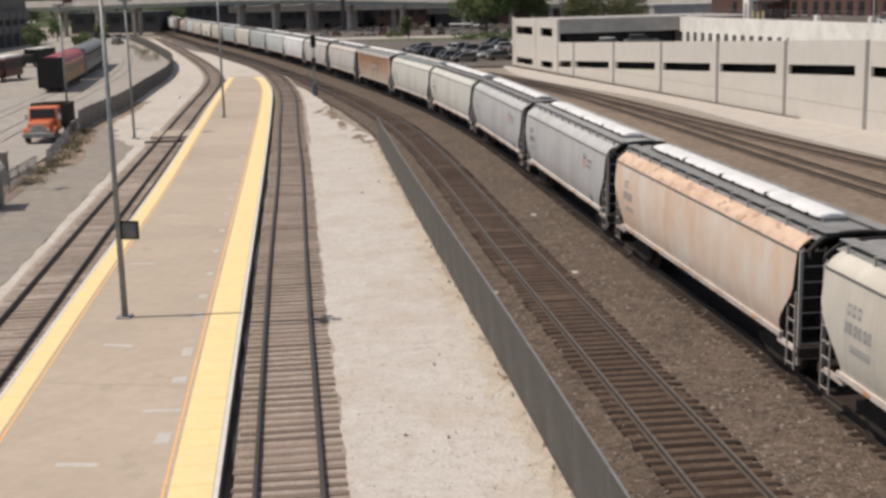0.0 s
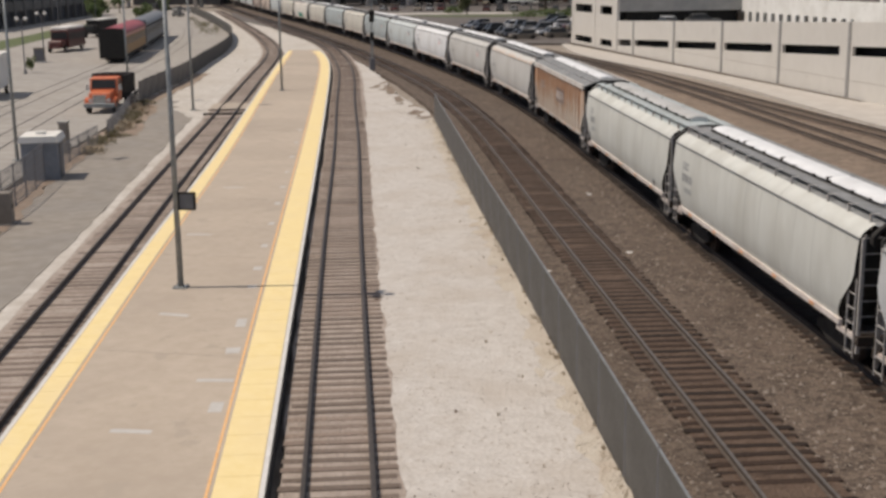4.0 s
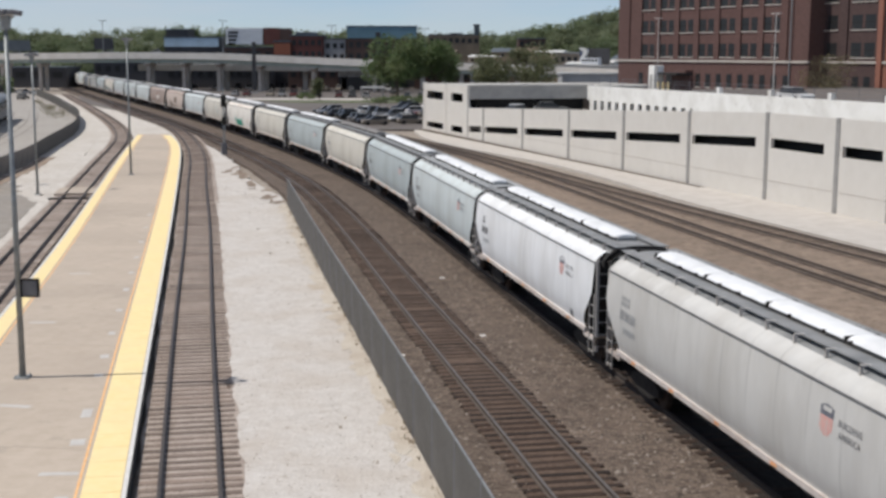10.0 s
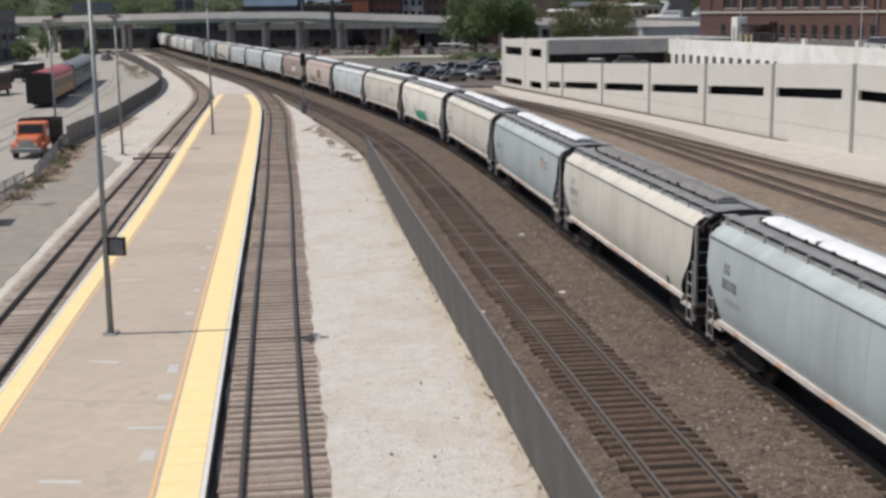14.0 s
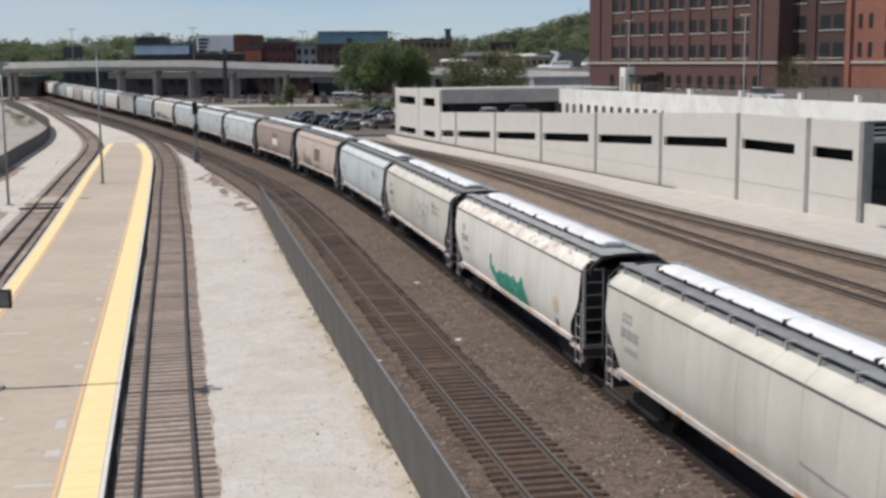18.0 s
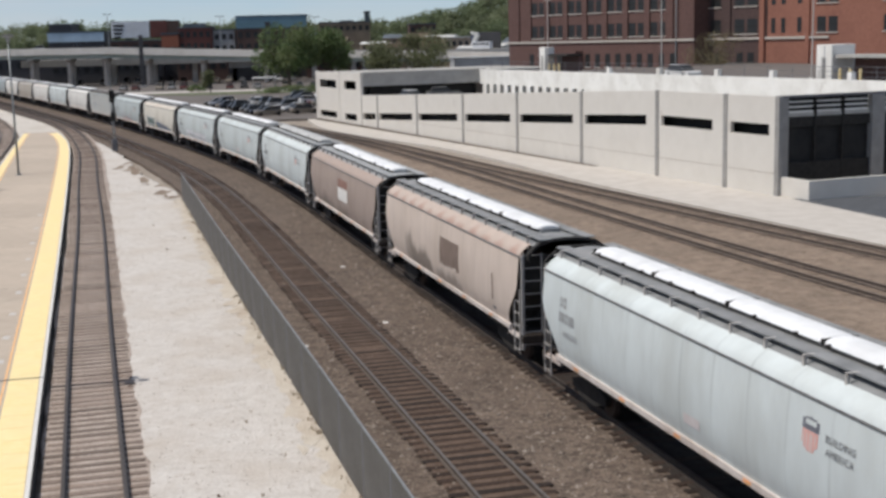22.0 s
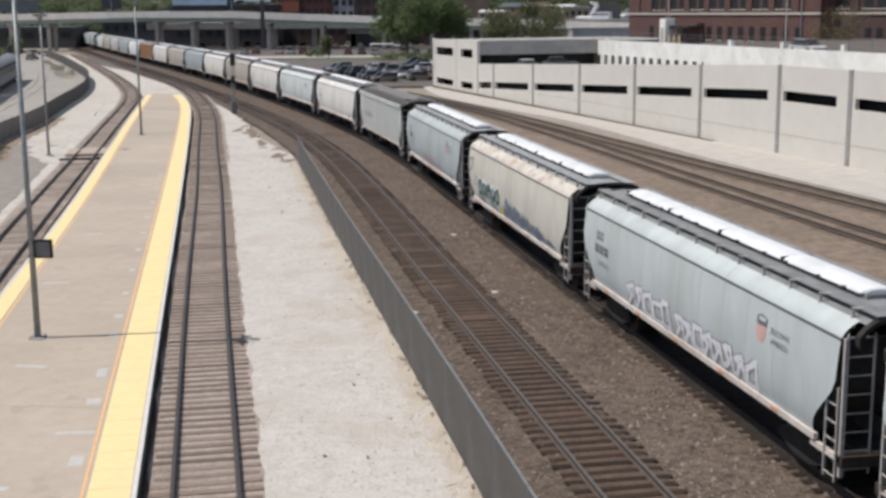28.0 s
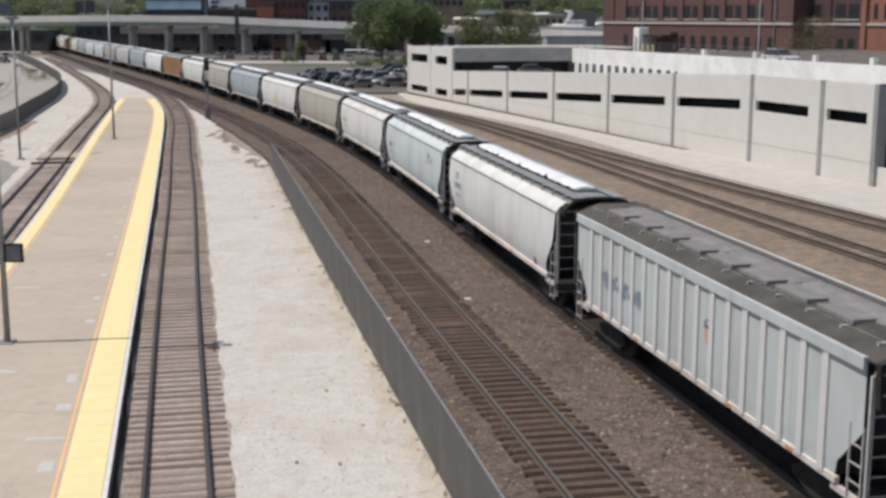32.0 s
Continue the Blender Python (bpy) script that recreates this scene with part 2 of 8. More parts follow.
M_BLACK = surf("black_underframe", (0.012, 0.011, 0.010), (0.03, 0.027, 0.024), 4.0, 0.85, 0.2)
M_WHEEL = surf("rusty_wheel", (0.045, 0.035, 0.028), (0.08, 0.06, 0.048), 5.0, 0.7, 0.1, metal=0.3)
M_ROOF = surf("dark_roof_coat", (0.166, 0.172, 0.176), (0.254, 0.260, 0.264), 1.2, 0.75, 0.1, c3=(0.332, 0.321, 0.312), scale3=0.4)
M_ROOF_PALE = surf("grey_roof_coat", (0.25, 0.26, 0.265), (0.34, 0.35, 0.355), 1.2, 0.75, 0.1, c3=(0.42, 0.40, 0.38), scale3=0.4)
M_HATCH = surf("white_hatch_cover", (0.70, 0.71, 0.72), (0.80, 0.81, 0.82), 2.0, 0.55, 0.05, c3=(0.5, 0.5, 0.5), scale3=0.7, amount3=0.4)
M_HATCH_DARK = surf("dusty_hatch_cover", (0.16, 0.15, 0.145), (0.23, 0.22, 0.21), 2.0, 0.8, 0.1)
M_LADDER = surf("weathered_ladder_steel", (0.36, 0.34, 0.32), (0.48, 0.455, 0.43), 6.0, 0.7, 0.1)
M_SILL = surf("dusty_sill_paint", (0.55, 0.49, 0.45), (0.66, 0.60, 0.56), 2.5, 0.75, 0.15, c3=(0.36, 0.27, 0.22), scale3=0.9, amount3=0.7, rand=0.12)
M_MARK = surf("faded_black_lettering", (0.10, 0.10, 0.105), (0.2, 0.2, 0.205), 6.0, 0.7)
M_RED = surf("faded_red_paint", (0.66, 0.30, 0.26), (0.74, 0.42, 0.37), 4.0, 0.7)
M_BLUE_MARK = surf("faded_slate_paint", (0.10, 0.105, 0.13), (0.18, 0.185, 0.21), 4.0, 0.7)
M_GREEN = surf("green_spray_paint", (0.02, 0.24, 0.16), (0.04, 0.34, 0.23), 3.0, 0.6, c3=(0.30, 0.55, 0.45), scale3=1.2, amount3=0.35)
M_SPRAY_DARK = surf("dark_spray_paint", (0.06, 0.07, 0.08), (0.13, 0.15, 0.17), 3.0, 0.6)
M_SPRAY_BLUE = surf("slate_blue_spray_paint", (0.17, 0.21, 0.27), (0.25, 0.29, 0.35), 3.0, 0.6)
M_SPRAY_RED = surf("faded_maroon_spray_paint", (0.42, 0.30, 0.31), (0.5, 0.4, 0.41), 2.0, 0.7)
M_SPRAY_WHITE = surf("white_spray_paint", (0.7, 0.72, 0.74), (0.78, 0.79, 0.8), 3.0, 0.6)
M_SPRAY_YELLOW = surf("yellow_spray_paint", (0.65, 0.5, 0.1), (0.72, 0.58, 0.18), 3.0, 0.6)
M_BROWN_PATCH = surf("brown_primer_patch", (0.16, 0.115, 0.092), (0.215, 0.16, 0.132), 2.0, 0.8)
M_PALE_PATCH = surf("pale_label_paint", (0.66, 0.64, 0.6), (0.74, 0.72, 0.69), 3.0, 0.7)
M_BRICK = surf("brown_brick", (0.090, 0.050, 0.044), (0.130, 0.073, 0.064), 2.2, 0.92, 0.2, c3=(0.08, 0.041, 0.036), scale3=0.12, cells=(5.0, (0.14, 0.073, 0.062), 0.35), world_space=True)
# darker copy of the brown brick, with the recess's shade in its colour
M_BRICK_SHADE = surf("shaded_brown_brick", (0.060, 0.038, 0.036), (0.088, 0.054, 0.050), 2.2, 0.92, 0.2, c3=(0.05, 0.032, 0.03), scale3=0.12, cells=(5.0, (0.095, 0.056, 0.05), 0.35), world_space=True)
M_BRICK_ORANGE = surf("orange_brick", (0.235, 0.098, 0.068), (0.30, 0.13, 0.09), 2.2, 0.92, 0.2, c3=(0.19, 0.08, 0.058), scale3=0.12, cells=(5.0, (0.33, 0.155, 0.11), 0.35), world_space=True)
M_STONE = surf("limestone_trim", (0.42, 0.38, 0.34), (0.52, 0.48, 0.43), 2.0, 0.9, 0.1, world_space=True)
M_GLASS = glass("dark_window_glass", (0.028, 0.029, 0.03), 0.3)
M_LEAF = surf("spring_leaf", (0.072, 0.115, 0.042), (0.125, 0.175, 0.07), 0.5, 0.7, c3=(0.17, 0.19, 0.085), scale3=0.22, amount3=0.8, world_space=True)
M_LEAF_OLIVE = surf("olive_leaf", (0.115, 0.13, 0.065), (0.165, 0.175, 0.095), 0.4, 0.8, world_space=True)
# far leaf green, muted so that distance haze is in the colour
M_LEAF_FAR = surf("hazy_hillside_leaf", (0.105, 0.142, 0.072), (0.15, 0.185, 0.10), 0.05, 0.85, c3=(0.22, 0.205, 0.14), scale3=0.018, amount3=0.5, world_space=True)
M_LEAF_BROWN = surf("budding_twig_leaf", (0.15, 0.135, 0.08), (0.21, 0.185, 0.115), 0.5, 0.85, world_space=True)
M_PIER = surf("weathered_pier_concrete", (0.46, 0.415, 0.365), (0.55, 0.50, 0.45), 0.8, 0.9, 0.15, c3=(0.30, 0.26, 0.225), scale3=0.25, amount3=0.7, world_space=True)
M_SOIL_BROWN = surf("brown_soil", (0.25, 0.185, 0.14), (0.34, 0.27, 0.215), 1.4, 0.95, 0.6, c3=(0.16, 0.125, 0.095), scale3=0.5, amount3=0.7, world_space=True)
M_BAY_GREY = surf("dark_grey_concrete", (0.11, 0.105, 0.10), (0.15, 0.145, 0.138), 0.5, 0.9, 0.1, world_space=True)
M_BARK = surf("bark", (0.06, 0.045, 0.035), (0.1, 0.08, 0.065), 4.0, 0.95, 0.6)
M_RUBBER = surf("tyre_rubber", (0.012, 0.012, 0.012), (0.025, 0.025, 0.025), 5.0, 0.9, 0.1)
M_CHROME = surf("worn_chrome", (0.5, 0.5, 0.5), (0.6, 0.6, 0.6), 4.0, 0.3, metal=0.9)
# seam colour with the shadow line below it painted in
M_SEAM_SHADE = surf("dark_seam_paint", (0.10, 0.10, 0.10), (0.17, 0.17, 0.17), 4.0, 0.7, 0.1)
M_REFLECT = surf("red_yellow_reflector", (0.62, 0.22, 0.10), (0.70, 0.45, 0.20), 3.0, 0.5, rand=0.2)
M_MARK_FAINT = surf("worn_small_lettering", (0.30, 0.31, 0.31), (0.40, 0.41, 0.41), 8.0, 0.7)
M_SPRAY_PALE = surf("faint_blue_spray_paint", (0.34, 0.41, 0.47), (0.44, 0.49, 0.52), 3.0, 0.6)
M_SPRAY_VIOLET = surf("violet_spray_paint", (0.23, 0.20, 0.25), (0.34, 0.30, 0.35), 3.0, 0.6)
M_SPRAY_SMOKE = surf("smoky_overspray", (0.20, 0.17, 0.15), (0.29, 0.25, 0.22), 1.5, 0.7)
M_RED_BROWN = surf("brown_red_label_paint", (0.221, 0.119, 0.093), (0.281, 0.162, 0.128), 3.0, 0.7)
for _m in (M_LEAF, M_LEAF_OLIVE, M_LEAF_FAR, M_LEAF_BROWN):
    leafy(_m)
M_MARK_SOFT = surf("weathered_lettering", (0.24, 0.245, 0.25), (0.36, 0.365, 0.37), 7.0, 0.7)
M_ROOF_DARK = surf("dusty_dark_roof", (0.045, 0.041, 0.036), (0.078, 0.069, 0.060), 1.2, 0.85, 0.1, c3=(0.102, 0.090, 0.078), scale3=0.5)
# ballast with the shade under the cars put into its colour
M_BALLAST_SHADE = surf("shade_black_ballast", (0.008, 0.006, 0.005), (0.026, 0.019, 0.015), 3.0, 0.95, 0.9, cells=(11.0, (0.04, 0.03, 0.024), 0.5), world_space=True)
M_SPRAY_FAINT = surf("faint_pink_mark", (0.56, 0.50, 0.49), (0.62, 0.57, 0.56), 3.0, 0.7)
M_SPRAY_FOREST = surf("forest_green_spray_paint", (0.035, 0.07, 0.058), (0.08, 0.13, 0.11), 3.0, 0.6)
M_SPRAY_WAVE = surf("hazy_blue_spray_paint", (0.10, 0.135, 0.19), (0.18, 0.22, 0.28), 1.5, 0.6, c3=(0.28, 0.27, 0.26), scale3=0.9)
M_STAIN = surf("tan_paint_stain", (0.62, 0.47, 0.33), (0.66, 0.55, 0.42), 3.0, 0.7)

# ---- builders ----
def solid(*pieces):
    """One bmesh out of boxes (x0, x1, y0, y1, z0, z1)."""
    bm = bmesh.new()
    for b in pieces:
        add_box(bm, *b)
    return bm


def add_box(bm, x0, x1, y0, y1, z0, z1, m=None, mi=0):
    vs = [Vector((x, y, z)) for z in (z0, z1) for x, y in ((x0, y0), (x1, y0), (x1, y1), (x0, y1))]
    if m is not None:
        vs = [m @ v for v in vs]
    v = [bm.verts.new(p) for p in vs]
    for f in ((3, 2, 1, 0), (4, 5, 6, 7), (0, 1, 5, 4), (1, 2, 6, 5), (2, 3, 7, 6), (3, 0, 4, 7)):
        bm.faces.new([v[i] for i in f]).material_index = mi
    return v


def add_rod(bm, a, b, r, n=6, r2=None, mi=0):
    """A tapered rod from a to b."""
    a, b = Vector(a), Vector(b)
    q = (b - a).to_track_quat("Z", "Y")
    r2 = r if r2 is None else r2
    lo = [bm.verts.new(a + q @ Vector((r * math.cos(2 * math.pi * i / n), r * math.sin(2 * math.pi * i / n), 0))) for i in range(n)]
    hi = [bm.verts.new(b + q @ Vector((r2 * math.cos(2 * math.pi * i / n), r2 * math.sin(2 * math.pi * i / n), 0))) for i in range(n)]
    for i in range(n):
        bm.faces.new((lo[i], lo[(i + 1) % n], hi[(i + 1) % n], hi[i])).material_index = mi
    bm.faces.new(lo[::-1]).material_index = mi
    bm.faces.new(hi).material_index = mi


def add_prism(bm, poly, y0, y1, m=None, mi=0):
    """A polygon in x, z drawn out along y."""
    a = [Vector((x, y0, z)) for x, z in poly]
    b = [Vector((x, y1, z)) for x, z in poly]
    if m is not None:
        a, b = [m @ p for p in a], [m @ p for p in b]
    a, b = [bm.verts.new(p) for p in a], [bm.verts.new(p) for p in b]
    n = len(a)
    for i in range(n):
        bm.faces.new((a[i], a[(i + 1) % n], b[(i + 1) % n], b[i])).material_index = mi
    bm.faces.new(a[::-1]).material_index = mi
    bm.faces.new(b).material_index = mi


def mesh_of(name, bm, *mats, smooth=False, bevel=0.0):
    if bevel:
        bmesh.ops.bevel(bm, geom=list(bm.edges), offset=bevel, segments=1, affect="EDGES")
    bmesh.ops.recalc_face_normals(bm, faces=list(bm.faces))
    me = bpy.data.meshes.new(name)
    bm.to_mesh(me)
    bm.free()
    for m in mats:
        me.materials.append(m)
    if smooth:
        me.polygons.foreach_set("use_smooth", [True] * len(me.polygons))
    return me


def part(name, bm, material, parent, label="", at=None, **kw):
    """Links a bmesh (or a finished mesh) as one mesh object under a thing or part."""
    me = bm if isinstance(bm, bpy.types.Mesh) else mesh_of(name, bm, *(material if isinstance(material, tuple) else (material,)), **kw)
    ob = new(name, me)
    ob.parent = parent
    if at is not None:
        ob.matrix_basis = at
    if label:
        ob["label"] = label
    return ob


def thing(name, label, category, at=None, group="", kind=""):
    ob = new(name)
    ob.empty_display_size = 0.2
    if at is not None:
        ob.matrix_basis = at
    return tagged(ob, label, category, group, kind)


def structure(name, bm, *mats, label="", category="", at=None, **kw):
    ob = new(name, mesh_of(name, bm, *mats, **kw))
    if at is not None:
        ob.matrix_basis = at
    return tagged(ob, label, category, kind="structure")


class Line:
    """A smooth line in the plan, x as a natural cubic spline of y."""

    def __init__(self, *pts):
        self.y = np.array([p[1] for p in pts], float)
        self.v = np.array([p[0] for p in pts], float)
        n, h = len(pts), np.diff(self.y)
        A, r = np.eye(n), np.zeros(n)
        for i in range(1, n - 1):
            A[i, i - 1:i + 2] = h[i - 1], 2 * (h[i - 1] + h[i]), h[i]
            r[i] = 6 * ((self.v[i + 1] - self.v[i]) / h[i] - (self.v[i] - self.v[i - 1]) / h[i - 1])
        self.m = np.linalg.solve(A, r)

    def x(self, y):
        if y <= self.y[0]:
            return self.v[0] + (y - self.y[0]) * self.slope(self.y[0])
        if y >= self.y[-1]:
            return self.v[-1] + (y - self.y[-1]) * self.slope(self.y[-1])
        i = min(max(int(np.searchsorted(self.y, y)) - 1, 0), len(self.y) - 2)
        h = self.y[i + 1] - self.y[i]
        a, b = (self.y[i + 1] - y) / h, (y - self.y[i]) / h
        return a * self.v[i] + b * self.v[i + 1] + ((a ** 3 - a) * self.m[i] + (b ** 3 - b) * self.m[i + 1]) * h * h / 6

    def slope(self, y):
        y = min(max(y, self.y[0] + 0.01), self.y[-1] - 0.01)
        i = min(max(int(np.searchsorted(self.y, y)) - 1, 0), len(self.y) - 2)
        h = self.y[i + 1] - self.y[i]
        a, b = (self.y[i + 1] - y) / h, (y - self.y[i]) / h
        return (self.v[i + 1] - self.v[i]) / h - (3 * a * a - 1) / 6 * h * self.m[i] + (3 * b * b - 1) / 6 * h * self.m[i + 1]

    def at(self, y, off=0.0):
        """The place off metres to the right of the line at y."""
        k = self.slope(y)
        c = 1 / math.hypot(1, k)
        return Vector((self.x(y) + off * c, y - off * k * c, 0))

    def turn(self, y):
        return math.degrees(math.atan2(-self.slope(y), 1))

    def steps(self, y0, y1, step):
        """y values that lie step metres apart along the line."""
        out, y = [], y0
        while y < y1:
            out.append(y)
            y += step / math.hypot(1, self.slope(y))
        return out


def ribbon(a, b, ys, z0, z1, a_off=0.0, b_off=0.0, mi=0, bm=None, rough=0.0, across=1, rough_b=None):
    """A flat bed with sides between two lines, from z0 up to z1."""
    bm = bm or bmesh.new()
    rng = random.Random(int(ys[0] * 7 + len(ys)))
    rows = []
    for y in ys:
        p, q = a.at(y, a_off), b.at(y, b_off)
        if rough:
            p.x += rng.uniform(-rough, rough)
            q.x += rng.uniform(-rough, rough) if rough_b is None else rng.uniform(-rough_b, rough_b)
        mid = [p.lerp(q, k / across) for k in range(across + 1)]
        rows.append([bm.verts.new((p.x, p.y, z0))] + [bm.verts.new((v.x, v.y, z1)) for v in mid] + [bm.verts.new((q.x, q.y, z0))])
    for r, s in zip(rows, rows[1:]):
        for i in range(len(r) - 1):
            bm.faces.new((r[i], r[i + 1], s[i + 1], s[i])).material_index = mi
    bm.faces.new(rows[0])
    bm.faces.new(rows[-1][::-1])
    return bm


def span(y0, y1, step):
    n = max(1, math.ceil((y1 - y0) / step))
    return [y0 + (y1 - y0) * i / n for i in range(n + 1)]


# ---- the plan: lines of the yard, metres from below the camera ----
MAIN = Line((20.3, -60), (9.1, 0), (3.6, 30.1), (-0.9, 54.5), (-3.05, 66.5), (-9.75, 100.2), (-23.3, 146.5), (-42.0, 201.2), (-77.9, 296.5), (-119.2, 407.6), (-160, 515))
TRAIN_OFF = 5.45
MID = Line((5.0, -30), (-5.2, 25.3), (-9.5, 48.3), (-15.0, 78.7), (-20.1, 105.7), (-24.5, 129.5), (-31.5, 160.4), (-40.1, 190.0), (-50.6, 217.8), (-78.0, 296.5))
LEFT = Line((-4.3, -30), (-15.2, 29.4), (-20.75, 58.4), (-27.1, 92.6), (-33.7, 128.0), (-40.4, 162.1), (-53.8, 207.7), (-81.6, 288.4), (-109.8, 368.9))
PLAT_R = Line((2.6, -25), (-6.4, 23.6), (-9.84, 42.1), (-13.67, 62.9), (-20.4, 99.1), (-25.6, 126.5), (-32.15, 156.0), (-34.9, 165.5))
PLAT_L = Line((-3.8, -25), (-13.1, 24.7), (-17.05, 46.5), (-20.5, 66.0), (-24.75, 88.6), (-32.55, 129.4), (-38.9, 163.8))
FENCE = Line((6.3, -5), (0.31, 29.8), (-4.32, 55.1), (-10.7, 91.0))
LOT_FENCE = Line((-31.2, 79.0), (-34.4, 91.0), (-37.9, 105.0), (-39.6, 119.0), (-42.9, 138.0), (-48.6, 168.5), (-54.4, 192.5), (-61.2, 215.0), (-68.5, 235.5), (-81.3, 271.0), (-94.3, 304.5), (-119.2, 368.0))
FAR_A = Line((46.0, -5), (27.1, 56.5), (23.4, 69.0), (18.0, 88.0), (12.6, 108.0), (6.6, 131.0), (-1.0, 155.0), (-17.0, 200.0))
FAR_B = Line((37.5, -5), (22.4, 50.0), (17.6, 72.0), (13.2, 94.0), (8.9, 115.0), (5.1, 131.0), (-2.2, 155.0), (-18.0, 200.0))
GAR_0, GAR_U, GAR_N = Vector((29.9, 80.9, 0)), Vector((-0.2933, 0.956, 0)), Vector((0.956, 0.2933, 0))
GAR = Matrix(((-GAR_U.x, GAR_N.x, 0, GAR_0.x), (-GAR_U.y, GAR_N.y, 0, GAR_0.y), (0, 0, 1, 0), (0, 0, 0, 1)))
# in the garage's space -x runs along the front wall away from the camera, y runs in behind it

# ---- ground ----
def build_ground():
    bm = bmesh.new()
    rim = [bm.verts.new((3200 * math.cos(a), 3200 * math.sin(a), -0.5)) for a in (2 * math.pi * i / 48 for i in range(48))]
    bm.faces.new(rim)
    structure("ground", bm, M_GROUND, label="bare brown railway yard dirt reaching the horizon", category="ground")
    ys = span(-25, 400, 2.5)
    structure("ballast_bed_main", ribbon(MAIN, MAIN, ys, -0.5, -0.192, -2.6, TRAIN_OFF + 2.8, across=6, rough=0.08), M_BALLAST,
              label="brown crushed stone ballast under the two main tracks", category="ballast")
    structure("oily_ballast_main", ribbon(MAIN, MAIN, ys, -0.4, -0.168, -1.2, 1.2, rough=0.06), M_BALLAST_DARK, label="dark oily ballast between the main rails", category="ballast")
    # black strip paints in the shade beneath the train
    structure("oily_ballast_train", ribbon(MAIN, MAIN, ys, -0.4, -0.166, TRAIN_OFF - 1.05, TRAIN_OFF + 1.05, rough=0.05), M_BALLAST_SHADE, label="black ballast strip painted as shade under the train", category="ballast")
    structure("yard_gravel_far", ribbon(MAIN, FAR_A, span(-20, 200, 2.5), -0.5, -0.28, TRAIN_OFF + 2.4, 2.0, across=4, rough=0.1), M_BALLAST_TAN,
              label="tan weathered gravel between train and siding", category="gravel")
    structure("ballast_bed_middle", ribbon(MID, MID, span(-25, 260, 2.0), -0.5, -0.187, -1.35, 1.6, rough=0.1), M_BALLAST_GREY, label="dusty grey-brown ballast under the platform track", category="ballast")
    structure("ballast_bed_left", ribbon(LEFT, LEFT, span(-25, 340, 2.0), -0.5, -0.179, -1.5, 1.2, rough=0.04), M_BALLAST_GREY, label="dusty ballast under the station track", category="ballast")
    structure("gravel_lot", ribbon(MID, FENCE, span(-22, 91, 0.8), -0.5, -0.178, 1.38, -0.03, rough=0.09, rough_b=0.0), M_GRAVEL, label="pale trampled gravel beside the platform track", category="gravel")
    structure("soil_strip", ribbon(FENCE, FENCE, span(8, 91, 0.55), -0.3, -0.1745, -0.55, -0.04, rough=0.3, rough_b=0.0), M_SOIL, label="broken tan dirt strip along the fence", category="soil")
    rng = random.Random(14)
    bm = bmesh.new()
    for k in range(120):
        y = 16 + 75 * rng.random() ** 1.3
        p = FENCE.at(y, -rng.uniform(0.05, 0.4) - (rng.random() ** 3) * 0.5)
        r, n = rng.uniform(0.08, 0.4), 13
        z = -0.172 + 0.0001 * k
        ph = [rng.uniform(0, 6.28) for _ in range(3)]
        ring = []
        for i in range(n):
            a = 2 * math.pi * i / n
            q = r * (1 + 0.3 * math.sin(2 * a + ph[0]) + 0.22 * math.sin(3 * a + ph[1]) + 0.15 * math.sin(5 * a + ph[2]))
            ring.append(bm.verts.new((p.x + q * 0.7 * math.cos(a), p.y + q * 1.7 * math.sin(a), z)))
        bm.faces.new(ring)
    structure("soil_patches", bm, M_SOIL, label="tan dirt patches along the fence foot", category="soil")
    # dry tufts at the fence foot, a few out on the gravel
    bm = bmesh.new()
    for k in range(170):
        y = 16 + 75 * rng.random() ** 1.2
        out = rng.uniform(0.03, 0.22) if k % 9 else rng.uniform(0.3, 3.4)
        p = FENCE.at(y, -out)
        h, w = rng.uniform(0.03, 0.13), rng.uniform(0.05, 0.16)
        for i in range(6):
            a = rng.uniform(0, 6.28)
            cx, cy = p.x + rng.uniform(-w, w) * 0.5, p.y + rng.uniform(-w, w)
            dx, dy = 0.022 * math.cos(a), 0.022 * math.sin(a)
            v = [bm.verts.new((cx - dx, cy - dy, -0.19)), bm.verts.new((cx + dx, cy + dy, -0.19)),
                 bm.verts.new((cx - dy, cy + dx, -0.19)), bm.verts.new((cx - 2.5 * dy, cy + 2.5 * dx, -0.17 + h))]
            bm.faces.new((v[0], v[1], v[3]))
            bm.faces.new((v[1], v[2], v[3]))
            bm.faces.new((v[2], v[0], v[3]))
    tagged(new("dry_weeds", mesh_of("dry_weeds", bm, M_DRY_WEED)), "dry brown weed tufts along the fence foot", "weeds", kind="stuff")
    edge = Line((-10.6, 90.5), (-12.6, 98), (-15.6, 108), (-19.6, 124), (-27.2, 153), (-39, 186), (-50, 213))
    structure("gravel_lot_end", ribbon(MID, edge, span(91, 212, 1.5), -0.5, -0.21, 1.3, 0.0, rough=0.35), M_GRAVEL, label="pale gravel tapering out between two tracks", category="gravel")
    rng = random.Random(31)
    bm = bmesh.new()
    for k in range(26):
        y = rng.uniform(92, 122)
        p = edge.at(y, -rng.uniform(0.1, 0.5) - (rng.random() ** 2) * 0.9)
        r, ph = rng.uniform(0.2, 0.5), [rng.uniform(0, 6.28) for _ in range(3)]
        ring = []
        for i in range(17):
            a = 2 * math.pi * i / 17
            q = r * (1 + 0.34 * math.sin(2 * a + ph[0]) + 0.26 * math.sin(3 * a + ph[1]) + 0.2 * math.sin(7 * a + ph[2]))
            ring.append(bm.verts.new((p.x + q * math.cos(a), p.y + 2.6 * q * math.sin(a), -0.204 + 0.0002 * k)))
        bm.faces.new(ring)
